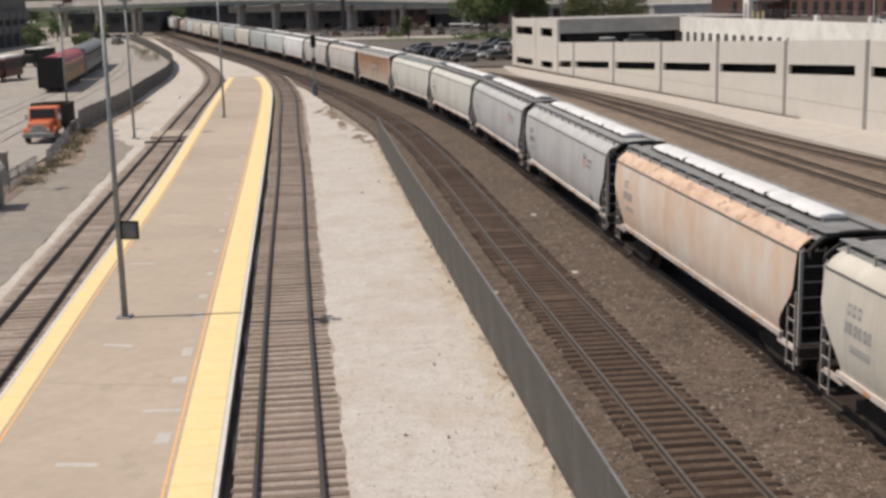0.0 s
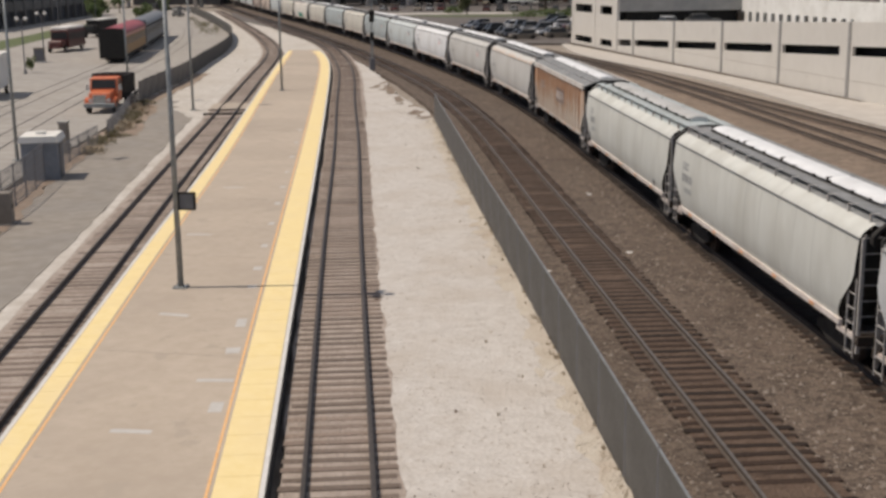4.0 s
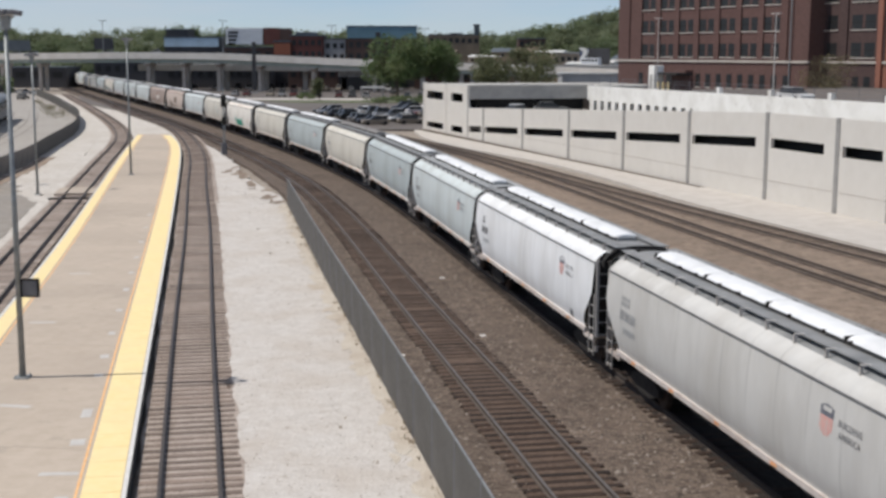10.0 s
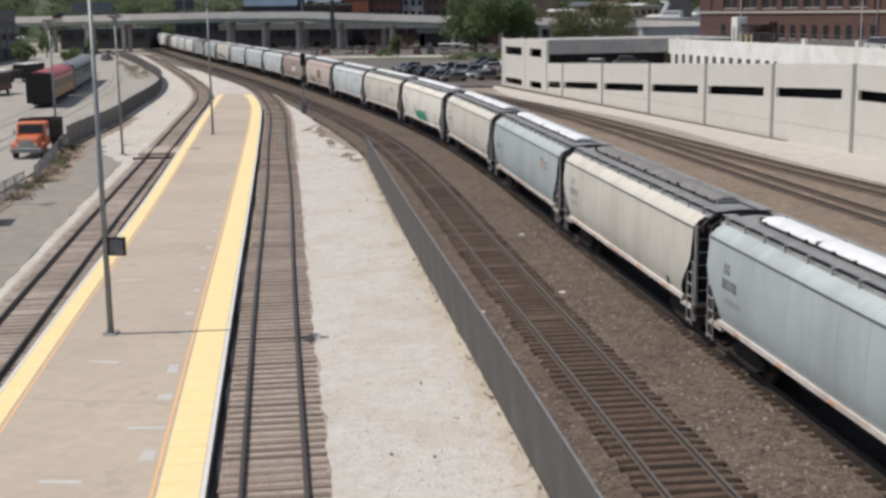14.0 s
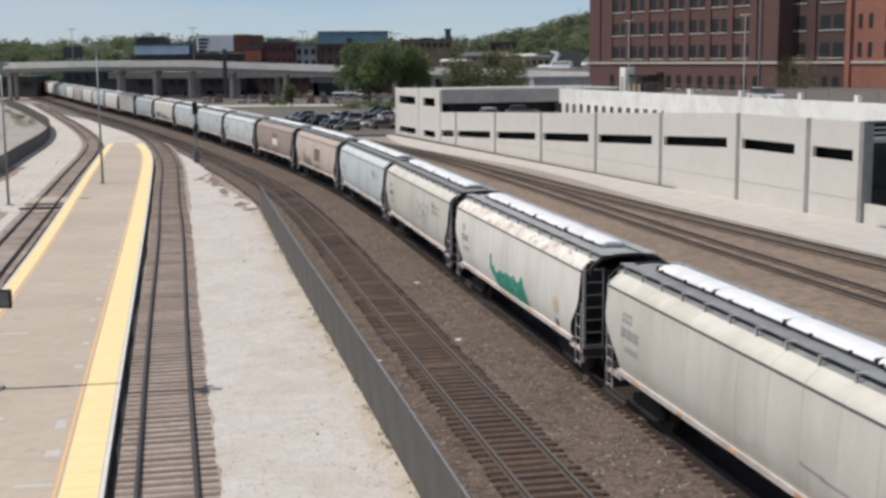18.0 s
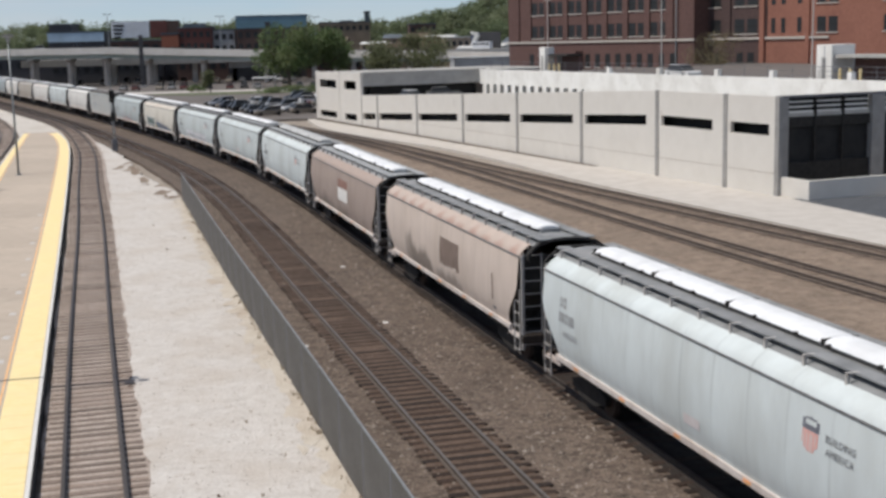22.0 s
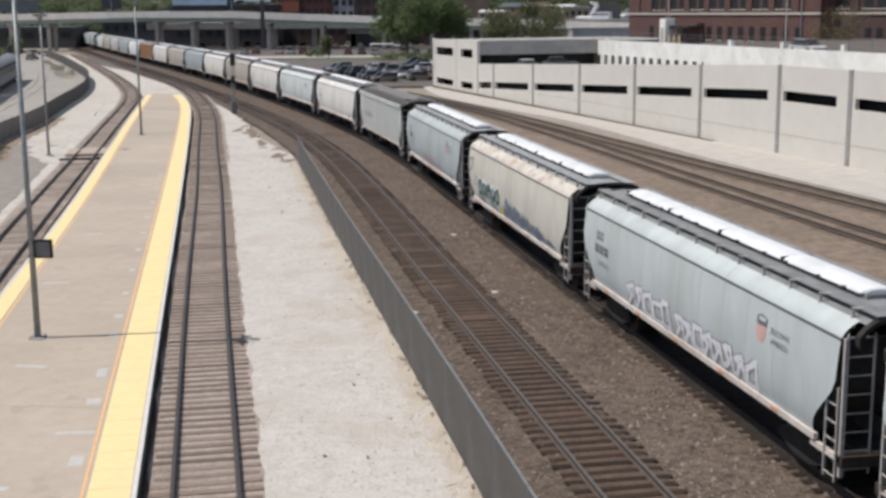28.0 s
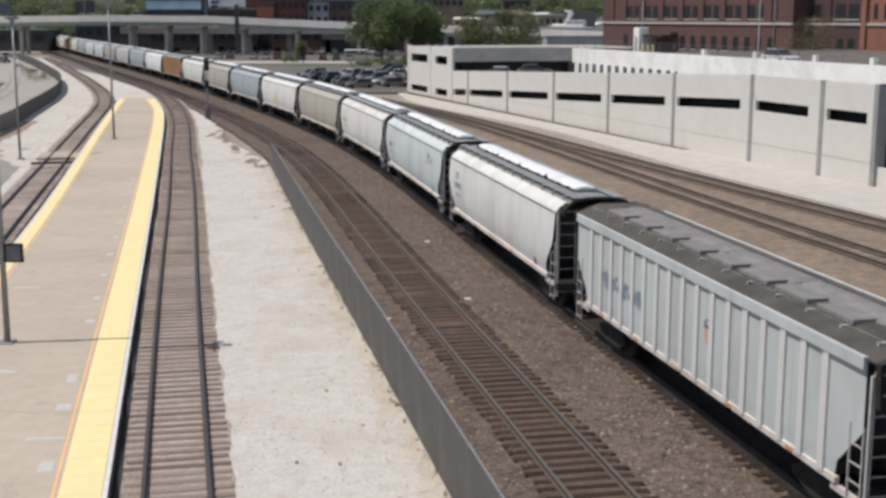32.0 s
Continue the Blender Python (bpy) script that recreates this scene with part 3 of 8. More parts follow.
    structure("washed_stone_patches", bm, M_BALLAST_TAN, label="brown stone washed over the pale gravel", category="gravel")
    structure("gravel_tail", ribbon(LEFT, MID, span(164, 300, 2.0), -0.5, -0.23, 1.2, -1.2, rough=0.2), M_VERGE, label="pale gravel beyond the platform end", category="gravel")
    # left of the station track
    a_r = Line((-9.3, -5), (-18.7, 36.5), (-20.9, 48.6), (-23.7, 62.9), (-27.0, 80.2), (-30.2, 96), (-36, 126), (-43, 160))
    a_l = Line((-12, -5), (-23.9, 47.1), (-27.9, 62.4), (-32.0, 85.9), (-35.0, 101.7), (-40, 128), (-47.5, 165))
    structure("verge_gravel_far", ribbon(LOT_FENCE, LEFT, span(163, 335, 2.5), -0.5, -0.215, 0.05, -1.2, rough=0.15, rough_b=0.2), M_VERGE, label="pale gravel between the lot fence and the station track", category="gravel")
    structure("verge_gravel", ribbon(a_r, LEFT, span(-5, 163, 2.0), -0.5, -0.22, -0.1, -1.3, rough=0.2), M_VERGE, label="pale gravel verge beside the station track", category="gravel")
    structure("service_path", ribbon(a_l, a_r, span(-5, 92, 1.5), -0.5, -0.2, 0, 0, rough=0.08), M_ASPHALT, label="cracked grey asphalt service path", category="path")
    structure("service_path_end", ribbon(LOT_FENCE, a_r, span(92, 164, 1.5), -0.5, -0.21, 0.05, 0, rough=0.2, rough_b=0.2), M_VERGE, label="pale gravel end of the service path", category="path")
    worn = Line((-29.0, 90), (-31.8, 96), (-33.6, 101), (-36.0, 107))
    structure("service_path_worn_end", ribbon(LOT_FENCE, worn, span(91.8, 106, 0.9), -0.4, -0.204, 0.3, 0, rough=0.1, rough_b=0.5), M_ASPHALT, label="worn end of the asphalt path", category="path")
    structure("path_soil", ribbon(a_l, a_l, span(50, 100, 1.6), -0.4, -0.19, -1.5, 0.12, rough=0.28), M_SOIL_BROWN, label="brown bare soil between path and fence", category="soil")
    structure("fence_soil", ribbon(LOT_FENCE, LOT_FENCE, span(81, 132, 1.3), -0.4, -0.186, 0.1, 1.7, rough=0.3), M_SOIL_BROWN, label="brown weedy soil at the foot of the lot fence", category="soil")
    lot_l = Line((-90, -10), (-130, 120), (-150, 330))
    lot_r = Line((-14.5, -10), (-26.5, 47), (-30.5, 65), (-34.0, 86), (-38.0, 105), (-43, 138), (-48.7, 168.5), (-54.5, 192.5), (-68.6, 235.5), (-94.4, 304.5), (-119.4, 368))
    structure("station_lot", ribbon(lot_l, lot_r, span(-10, 366, 3.0), -0.5, -0.24, 0, 0, across=3), M_LOT, label="sunlit pale concrete lot of the old station", category="lot")
    structure("grass_strip", ribbon(Line((-90, 160), (-96, 205), (-108, 260)), Line((-81, 160), (-90, 205), (-102, 260)), span(163, 258, 3.0), -0.45, -0.2), M_GRASS, label="strip of green lawn by the lot", category="lawn")
    # right of the sidings
    r_near = Line((44, 0), (25.4, 70.6), (18.5, 97.3), (12.0, 126.0), (0.8, 157.2), (-3, 186))
    r_far = Line((54, 0), (30.3, 80.0), (14.8, 131.0), (-0.8, 182.0), (-1.5, 186))
    structure("service_road", ribbon(r_near, r_far, span(0, 183, 3.0), -0.5, -0.22, 0, 0.6), M_ROAD, label="pale concrete service road along the garage wall", category="road")
    structure("parking_lot", ribbon(Line((-16, 168), (-60, 240), (-110, 430)), Line((5, 168), (60, 240), (140, 430)), span(184, 470, 4.0), -0.5, -0.2, 0, 0, across=3), M_PARKING,
              label="dark asphalt car park before the viaduct", category="car park")
    structure("parking_verge", ribbon(Line((-30, 284), (-46, 300)), Line((-2, 284), (4, 300)), span(286, 296, 4.0), -0.4, -0.16), M_GRASS, label="grass verge in the car park", category="lawn")
    structure("cross_street", ribbon(Line((-52, 300), (-58, 312)), Line((70, 300), (70, 312)), span(301, 312, 4.0), -0.4, -0.15), M_ROAD, label="pale street beyond the car park", category="road")
    structure("garage_forecourt", ribbon(Line((42, 20), (30.4, 78.8)), Line((90, 20), (90, 96)), span(20, 79, 4.0), -0.5, -0.21, 0, 0), M_DARKLOT, label="dark asphalt forecourt by the garage gate", category="forecourt")


# ---- tracks ----
def rail_bm(line, off, y0, y1, zt=0.0, step=2.0):
    """A rail with foot, web and head, swept along the line."""
    prof = [(-0.07, -0.165), (0.07, -0.165), (0.07, -0.15), (0.012, -0.13), (0.012, -0.045), (0.041, -0.035), (0.041, 0), (-0.041, 0), (-0.041, -0.035), (-0.012, -0.045), (-0.012, -0.13), (-0.07, -0.15)]
    bm = bmesh.new()
    rows = [[bm.verts.new((*line.at(y, off + u).xy, zt + w)) for u, w in prof] for y in span(y0, y1, step)]
    n = len(prof)
    for r, s in zip(rows, rows[1:]):
        for i in range(n):
            bm.faces.new((r[i], r[(i + 1) % n], s[(i + 1) % n], s[i])).material_index = 1 if i == 6 else 0
    return bm


def tie_mesh(name, mat, n_var=3):
    out = []
    rng = random.Random(5)
    for k in range(n_var):
        bm = bmesh.new()
        lx = 1.27 + rng.uniform(-0.03, 0.05)
        v = add_box(bm, -lx, lx + rng.uniform(-0.04, 0.06), -0.112, 0.112, -0.17, 0)
        for p in v:
            p.co += Vector((rng.uniform(-0.02, 0.02), rng.uniform(-0.012, 0.012), rng.uniform(-0.008, 0.008)))
        out.append(mesh_of(name, bm, mat))
    return out


def build_track(name, label, line, off, y0, y1, ties, part_from, part_to, spacing=0.53, tie_z=-0.155, tie_joined=None, shine=M_RAIL, side=M_RAIL):
    tr = thing(name, label, "railway track", kind="structure")
    for s in (-0.7525, 0.7525):
        part("rail", rail_bm(line, off + s, y0, y1), (side, shine), tr)
    rng = random.Random(len(label))
    rest = bmesh.new()
    count = 0
    for y in line.steps(y0, y1, spacing):
        p = line.at(y, off)
        m = pose(p.x, p.y, tie_z + rng.uniform(-0.012, 0.008), rng.uniform(-1, 1), 0, line.turn(y) + rng.uniform(-1.6, 1.6))
        if part_from <= y <= part_to and count < 300:
            part("tie", ties[rng.randrange(len(ties))], None, tr, at=m)
            count += 1
        else:
            add_box(rest, -1.28, 1.28, -0.11, 0.11, -0.15, 0, m)
    tagged(part("far_ties", rest, tie_joined or ties[0].materials[0], tr), kind="stuff")
    return tr


def build_tracks():
    dark, old, grey = tie_mesh("tie", M_TIE), tie_mesh("old_tie", M_TIE_OLD), tie_mesh("siding_tie", M_TIE_GREY)
    build_track("main_track", "main track with dark creosoted ties and worn rails", MAIN, 0, -25, 400, dark, 24, 178, 0.52, shine=M_RAIL_SHINY, side=M_RAIL_BROWN)
    # darker rail steel than the main track adds to the painted shade
    build_track("train_track", "main track carrying the grain train", MAIN, TRAIN_OFF, -25, 400, dark, 24, 46, 0.52)
    build_track("platform_track", "platform track with bleached half-buried ties", MID, 0, -25, 292, old, 22, 175, tie_z=-0.165, shine=M_RAIL)
    build_track("station_track", "station track with bleached ties by the platform", LEFT, 0, -25, 340, old, 26, 172, tie_z=-0.168)
    build_track("siding", "rusty siding along the service road", FAR_A, 0, -5, 168, grey, 48, 75, 0.55, tie_z=-0.272, side=M_RAIL_BROWN, shine=M_RAIL_BROWN)
    build_track("outer_siding", "rusty siding joining another track", FAR_B, 0, -5, 168, grey, 44, 75, 0.55, tie_z=-0.272, side=M_RAIL_BROWN, shine=M_RAIL_BROWN)


# ---- platform ----
def build_platform():
    ys = span(-25, 165, 2.5)
    Z = 0.17
    plat = thing("platform", "tan concrete station platform with yellow tactile edges", "platform", kind="structure")
    cuts = (-25, 10, 21, 32.5, 44.5, 56.5, 68.5, 81, 88.5, 101, 113, 125, 138, 150, 165)
    for y0, y1 in zip(cuts, cuts[1:]):
        part("slab", ribbon(PLAT_L, PLAT_R, span(y0, y1, 2.5), -0.45, Z, 0.1, -0.1), M_PLATFORM, plat)
    for nm, line, s in (("edge_kerb", PLAT_R, -1), ("edge_kerb", PLAT_L, 1)):
        def strip(o0, o1, z, dz=0.0):
            lo, hi = sorted((s * o0, s * o1))
            return ribbon(line, line, ys, z - 0.02 if not dz else z - dz, z, lo, hi)
        part("edge_kerb", strip(0.0, 0.10, Z + 0.001, 0.6), M_EDGE_FACE, plat, "dark concrete platform face")
        part("white_edge_line", strip(0.02, 0.13, Z + 0.006), M_WHITE_LINE, plat, "white painted platform edge")
        w = 1.1 if s < 0 else 0.74
        part("orange_line", strip(w + 0.08, w + 0.15, Z + 0.006), M_ORANGE_LINE, plat, "thin orange warning line")
    # tactile tiles, each a slab of its own
    for line, s in ((PLAT_R, -1), (PLAT_L, 1)):
        for y in line.steps(4, 163, 1.212):
            bm = bmesh.new()
            y2 = y + 1.2 / math.hypot(1, line.slope(y))
            lo, hi = sorted((s * 0.15, s * (1.1 if s < 0 else 0.74)))
            ribbon(line, line, [y, y2], Z - 0.02, Z + 0.008, lo, hi, bm=bm)
            part("tactile_tile", bm, M_YELLOW, plat)
    # slab joints and pale patches
    for y in (21, 32.5, 44.5, 56.5, 68.5, 81, 88.5, 101, 113, 125, 138, 150):
        a, b = PLAT_L.at(y, 1.05), PLAT_R.at(y, -1.05)
        ang = math.degrees(math.atan2(b.y - a.y, b.x - a.x))
        bm = solid((0, (b - a).length, -0.012, 0.012, Z - 0.01, Z + 0.003))
        part("slab_joint", bm, M_JOINT, plat, at=pose(a.x, a.y, 0, 0, 0, ang))
    rng = random.Random(3)
    for y, o, w, d in ((28.6, -1.55, 0.34, 0.75), (33.2, -1.55, 0.4, 0.55), (36.0, -1.55, 0.3, 0.9), (40.4, -1.55, 0.3, 0.4), (43.0, -1.55, 0.3, 0.5), (46.7, -1.55, 0.25, 0.5), (51, -1.55, 0.25, 0.5), (55.6, -1.55, 0.25, 0.6),
                       (60, -1.55, 0.25, 0.5), (64.6, -1.55, 0.25, 0.5), (70, -1.55, 0.25, 0.6), (76, -1.55, 0.25, 0.6), (82, -1.55, 0.25, 0.6)):
        p = PLAT_R.at(y, o)
        bm = solid((-w / 2, w / 2, -d / 2, d / 2, Z - 0.01, Z + 0.004))
        part("repair_patch", bm, M_PATCH, plat, at=pose(p.x, p.y, 0, 0, 0, PLAT_R.turn(y) + rng.uniform(-3, 3)))
    for y, o in ((26, 3.0), (29.5, 4.6), (36, 2.6), (48, 1.9), (59, 2.2)):
        p = PLAT_L.at(y, o)
        part("repair_patch", solid((-0.5, 0.5, -0.12, 0.12, Z - 0.01, Z + 0.003)), M_PATCH, plat, at=pose(p.x, p.y, 0, 0, 0, rng.uniform(-15, 15)))


# ---- lamp posts ----
def lamp_post(x, y, z, h, label, sign=False, heads=4, turn=0):
    post = thing("platform_lamp_post", label, "lamp post", pose(x, y, z, 0, 0, turn), group="tall lamp posts")
    bm = bmesh.new()
    add_box(bm, -0.24, 0.24, -0.24, 0.24, 0, 0.05)
    part("base_plate", bm, M_GALV, post, bevel=0.01)
    for a in range(4):
        bm = bmesh.new()
        add_rod(bm, (0.18 * (-1) ** (a // 2), 0.18 * (-1) ** a, 0.05), (0.18 * (-1) ** (a // 2), 0.18 * (-1) ** a, 0.12), 0.02)
        part("anchor_bolt", bm, M_GALV, post)
    bm = bmesh.new()
    add_rod(bm, (0, 0, 0.05), (0, 0, h - 0.5), 0.11, 10, 0.065)
    part("shaft", bm, M_GALV, post, smooth=True)
    bm = bmesh.new()
    add_rod(bm, (0, 0, h - 0.55), (0, 0, h - 0.1), 0.16, 10, 0.2)
    part("head_collar", bm, M_GALV, post)
    for i in range(heads):
        a = 2 * math.pi * i / heads
        c, s = math.cos(a), math.sin(a)
        bm = bmesh.new()
        add_rod(bm, (0.12 * c, 0.12 * s, h - 0.25), (0.3 * c, 0.3 * s, h - 0.1), 0.03)
        part("arm", bm, M_GALV, post)
        m = pose(0.36 * c, 0.36 * s, h, 0, 12, math.degrees(a))
        bm = bmesh.new()
        add_box(bm, -0.15, 0.16, -0.15, 0.15, -0.08, 0.07, m)
        hd = part("floodlight", bm, M_LOUVRE, post, bevel=0.02)
        bm = bmesh.new()
        add_box(bm, -0.12, 0.13, -0.12, 0.12, -0.095, -0.078, m)
        part("lens", bm, M_PALE_PATCH, hd)
    if sign:
        bm = bmesh.new()
        add_box(bm, 0.09, 0.67, -0.05, 0.05, 2.70, 3.30)
        panel = part("notice_panel", bm, M_LOUVRE, post, "grey notice panel with dark frame", bevel=0.008)
        for b in ((0.09, 0.14), (0.62, 0.67)):
            part("frame_bar", solid((b[0], b[1], -0.075, 0.075, 2.70, 3.30)), M_BLACK, panel)
        for b in ((2.70, 2.75), (3.25, 3.30)):
            part("frame_bar", solid((0.14, 0.62, -0.075, 0.075, b[0], b[1])), M_BLACK, panel)
        for zz in (2.82, 3.18):
            part("bracket", solid((0.05, 0.1, -0.03, 0.03, zz - 0.03, zz + 0.03)), M_GALV, post)
    return post


def build_posts():
    lamp_post(-13.45, 39.8, 0.17, 11.8, "tall grey steel lamp post with notice panel on the platform", sign=True)
    lamp_post(-26.5, 109.1, 0.17, 11.8, "tall grey steel lamp post near the platform end")
    lamp_post(-30.8, 96.7, -0.2, 10.8, "tall grey steel lamp post beside the service path")
    lamp_post(-33.3, 70.2, -0.2, 11.0, "tall grey steel lamp post behind the fence")
    lamp_post(-38.6, 103.6, -0.2, 10.5, "tall grey lamp post by the parked truck")
    # railway signal
    sg = thing("railway_signal", "slim railway signal with black lamp heads by the track", "railway signal", pose(-22.8, 136.1, -0.2, 0, 0, 15))
    part("base_box", solid((-0.3, 0.3, -0.3, 0.3, 0, 1.3)), M_LOUVRE, sg, bevel=0.03)
    bm = bmesh.new()
    add_rod(bm, (0, 0, 1.3), (0, 0, 7.3), 0.07, 8)
    part("mast", bm, M_GALV, sg)
    for z0, z1 in ((5.2, 6.5),):
        hd = part("signal_head", solid((-0.28, 0.28, -0.3, -0.08, z0, z1)), M_BLACK, sg, "black signal head", bevel=0.06)
        for k in range(3):
            zc = z0 + 0.25 + 0.4 * k
            bm = bmesh.new()
            add_rod(bm, (0, -0.3, zc), (0, -0.46, zc), 0.13, 10)
            part("hood", bm, M_BLACK, hd)
    bm = bmesh.new()
    for k in range(12):
        add_box(bm, -0.2, 0.2, 0.12, 0.15, 1.4 + 0.32 * k, 1.43 + 0.32 * k)
    add_box(bm, -0.22, -0.19, 0.11, 0.16, 1.3, 5.2)
    add_box(bm, 0.19, 0.22, 0.11, 0.16, 1.3, 5.2)
    part("ladder", bm, M_GALV, sg)
    part("second_lamp", solid((-0.22, 0.22, -0.2, -0.02, 3.3, 4.1)), M_BLACK, sg, bevel=0.04)


# ---- fences ----
def build_fences():
    fence = thing("track_fence", "grey chain-link fence with steel top rail beside the main track", "fence", kind="structure")
    ys = FENCE.steps(-4, 91.0, 3.0)
    for y in ys:
        p = FENCE.at(y)
        bm = bmesh.new()
        add_rod(bm, (0, 0, -0.3), (0, 0, 1.94), 0.03, 8)
        part("post", bm, M_LOUVRE, fence, at=pose(p.x, p.y, -0.2))
    for y0, y1 in zip(ys, ys[1:]):
        a, b = FENCE.at(y0), FENCE.at(y1)
        ln = (b - a).length
        m = pose(a.x, a.y, -0.2, 0, 0, math.degrees(math.atan2(b.y - a.y, b.x - a.x)))
        bm = bmesh.new()
        add_rod(bm, (0, 0, 1.9), (ln, 0, 1.9), 0.03, 6)
        part("top_rail", bm, M_GALV, fence, at=m)
        part("mesh_panel", solid((0.03, ln - 0.03, -0.01, 0.01, 0.0, 1.87)), M_MESH, fence, at=m)
    wall = thing("lot_fence", "dark screened fence round the station lot", "fence", kind="structure")
    line = LOT_FENCE
    ys = line.steps(80, 330, 3.0)
    for y0, y1 in zip(ys, ys[1:]):
        a, b = line.at(y0), line.at(y1)
        ln = (b - a).length
        m = pose(a.x, a.y, -0.25, 0, 0, math.degrees(math.atan2(b.y - a.y, b.x - a.x)))
        if y0 > 101:
            part("screen_panel", solid((0.02, ln - 0.02, -0.02, 0.02, 0.05, 1.75)), M_BLACKMESH if y0 > 128 else M_MESH_PALE, wall, at=m)
        else:
            bm = bmesh.new()
            for i in range(15):
                add_rod(bm, (ln * i / 15, 0, 0.05), (min(ln, ln * (i + 3) / 15), 0, 1.2), 0.01, 3)
                add_rod(bm, (ln * i / 15, 0, 1.2), (min(ln, ln * (i + 3) / 15), 0, 0.05), 0.01, 3)
            add_rod(bm, (0, 0, 1.2), (ln, 0, 1.2), 0.025, 6)
            part("wire_mesh", bm, M_LOUVRE, wall, at=m)
        bm = bmesh.new()
        add_rod(bm, (0, 0, -0.2), (0, 0, 1.85 if y0 > 101 else 1.3), 0.035, 6)
        part("post", bm, M_LOUVRE, wall, at=m)
    near = thing("path_fence", "rusty low chain-link fence beside the service path", "fence", kind="structure")
    line = Line((-24.8, 44), (-26.6, 55.1), (-29.6, 68.3), (-31.2, 79.0))
    ys = line.steps(44, 79, 2.4)
    for y0, y1 in zip(ys, ys[1:]):
        a, b = line.at(y0), line.at(y1)
        ln = (b - a).length
        m = pose(a.x, a.y, -0.22, 0, 0, math.degrees(math.atan2(b.y - a.y, b.x - a.x)))
        bm = bmesh.new()
        top = 2.1 if y0 < 64 else 1.3
        add_rod(bm, (0, 0, -0.2), (0, 0, top), 0.04, 6)
        part("post", bm, M_LOUVRE, near, at=m)
        for z in (0.1, top - 0.05):
            bm = bmesh.new()
            add_rod(bm, (0, 0, z), (ln, 0, z), 0.025, 6)
            part("rail", bm, M_LOUVRE, near, at=m)
        bm = bmesh.new()
        for i in range(13):
            add_rod(bm, (ln * i / 13, 0, 0.1), (min(ln, ln * (i + 3) / 13), 0, top - 0.05), 0.008, 3)
            add_rod(bm, (ln * i / 13, 0, top - 0.05), (min(ln, ln * (i + 3) / 13), 0, 0.1), 0.008, 3)
        part("wire_mesh", bm, M_LOUVRE, near, at=m)

# ---- the grain train ----
PAINT = {"white": (0.71, 0.695, 0.66), "cream": (0.635, 0.605, 0.535), "grey": (0.51, 0.52, 0.525), "pale_blue": (0.585, 0.632, 0.632), "blue_grey": (0.36, 0.41, 0.43), "beige": (0.45, 0.41, 0.36),
         "pink_beige": (0.60, 0.505, 0.44), "dusty_brown": (0.37, 0.295, 0.255), "peach": (0.71, 0.525, 0.405), "rust": (0.36, 0.19, 0.11), "bright_white": (0.79, 0.80, 0.81), "tan": (0.44, 0.25, 0.13), "pale_grey": (0.50, 0.50, 0.49), "warm_white": (0.79, 0.755, 0.69), "steel_blue": (0.44, 0.488, 0.492), "off_white": (0.57, 0.56, 0.535), "mist_blue": (0.53, 0.578, 0.578), "sage_grey": (0.53, 0.56, 0.545), "stone_white": (0.615, 0.62, 0.58)}
WORDS = {"white": "off-white", "cream": "cream", "grey": "silver-grey", "pale_blue": "pale blue-grey", "blue_grey": "blue-grey", "beige": "dusty beige", "pink_beige": "pinkish beige", "dusty_brown": "dusty brown-pink",
         "peach": "faded peach", "rust": "rusty orange-brown", "bright_white": "clean white", "tan": "tan-orange", "pale_grey": "pale grey", "warm_white": "warm white", "steel_blue": "steel blue-grey", "off_white": "greyish white", "mist_blue": "misty blue-grey", "sage_grey": "pale sage-grey", "stone_white": "stone white"}


RUSTY = ("white", "off_white", "peach", "warm_white", "cream")


def scalloped(key, c):
    """White eave paint with a pale orange rust scallop in each bay."""
    name = key + "_scalloped_rust"
    if name in MATS:
        return MATS[name]
    pink = key == "pink_beige"
    if pink:
        c = (0.47, 0.385, 0.33)
    m = surf(name, c, tuple(v * 0.9 for v in c), 1.4, 0.65, 0.04)
    N, L = m.node_tree.nodes, m.node_tree.links
    bsdf = N["Principled BSDF"]
    plain = bsdf.inputs["Base Color"].links[0].from_socket
    pos = N.new("ShaderNodeTexCoord").outputs["Object"]
    sep = N.new("ShaderNodeSeparateXYZ")
    L.new(pos, sep.inputs[0])
    ns = N.new("ShaderNodeTexNoise")
    ns.inputs["Scale"].default_value, ns.inputs["Detail"].default_value = 1.1, 4.0
    L.new(pos, ns.inputs["Vector"])

    def calc(op, a, b):
        q = N.new("ShaderNodeMath")
        q.operation = op
        for sock, val in zip(q.inputs, (a, b)):
            if isinstance(val, float):
                sock.default_value = val
            else:
                L.new(val, sock)
        return q.outputs[0]
    wave = calc("SINE", calc("MULTIPLY", sep.outputs[0], 4.245), 0.0)
    crest = calc("ADD", calc("MULTIPLY", wave, 0.13), 3.86)
    height = calc("ADD", crest, calc("MULTIPLY", calc("SUBTRACT", ns.outputs["Fac"], 0.48), 0.55))
    edge = N.new("ShaderNodeMapRange")
    edge.inputs["From Min"].default_value, edge.inputs["From Max"].default_value, edge.inputs["To Max"].default_value = -0.10, 0.17, 0.8
    L.new(calc("SUBTRACT", height, sep.outputs[2]), edge.inputs["Value"])
    mx = N.new("ShaderNodeMix")
    mx.data_type = "RGBA"
    mx.inputs[7].default_value = (0.36, 0.225, 0.18, 1) if pink else (0.52, 0.31, 0.16, 1)
    L.new(edge.outputs["Result"], mx.inputs[0])
    L.new(plain, mx.inputs[6])
    L.new(mx.outputs[2], bsdf.inputs["Base Color"])
    return m


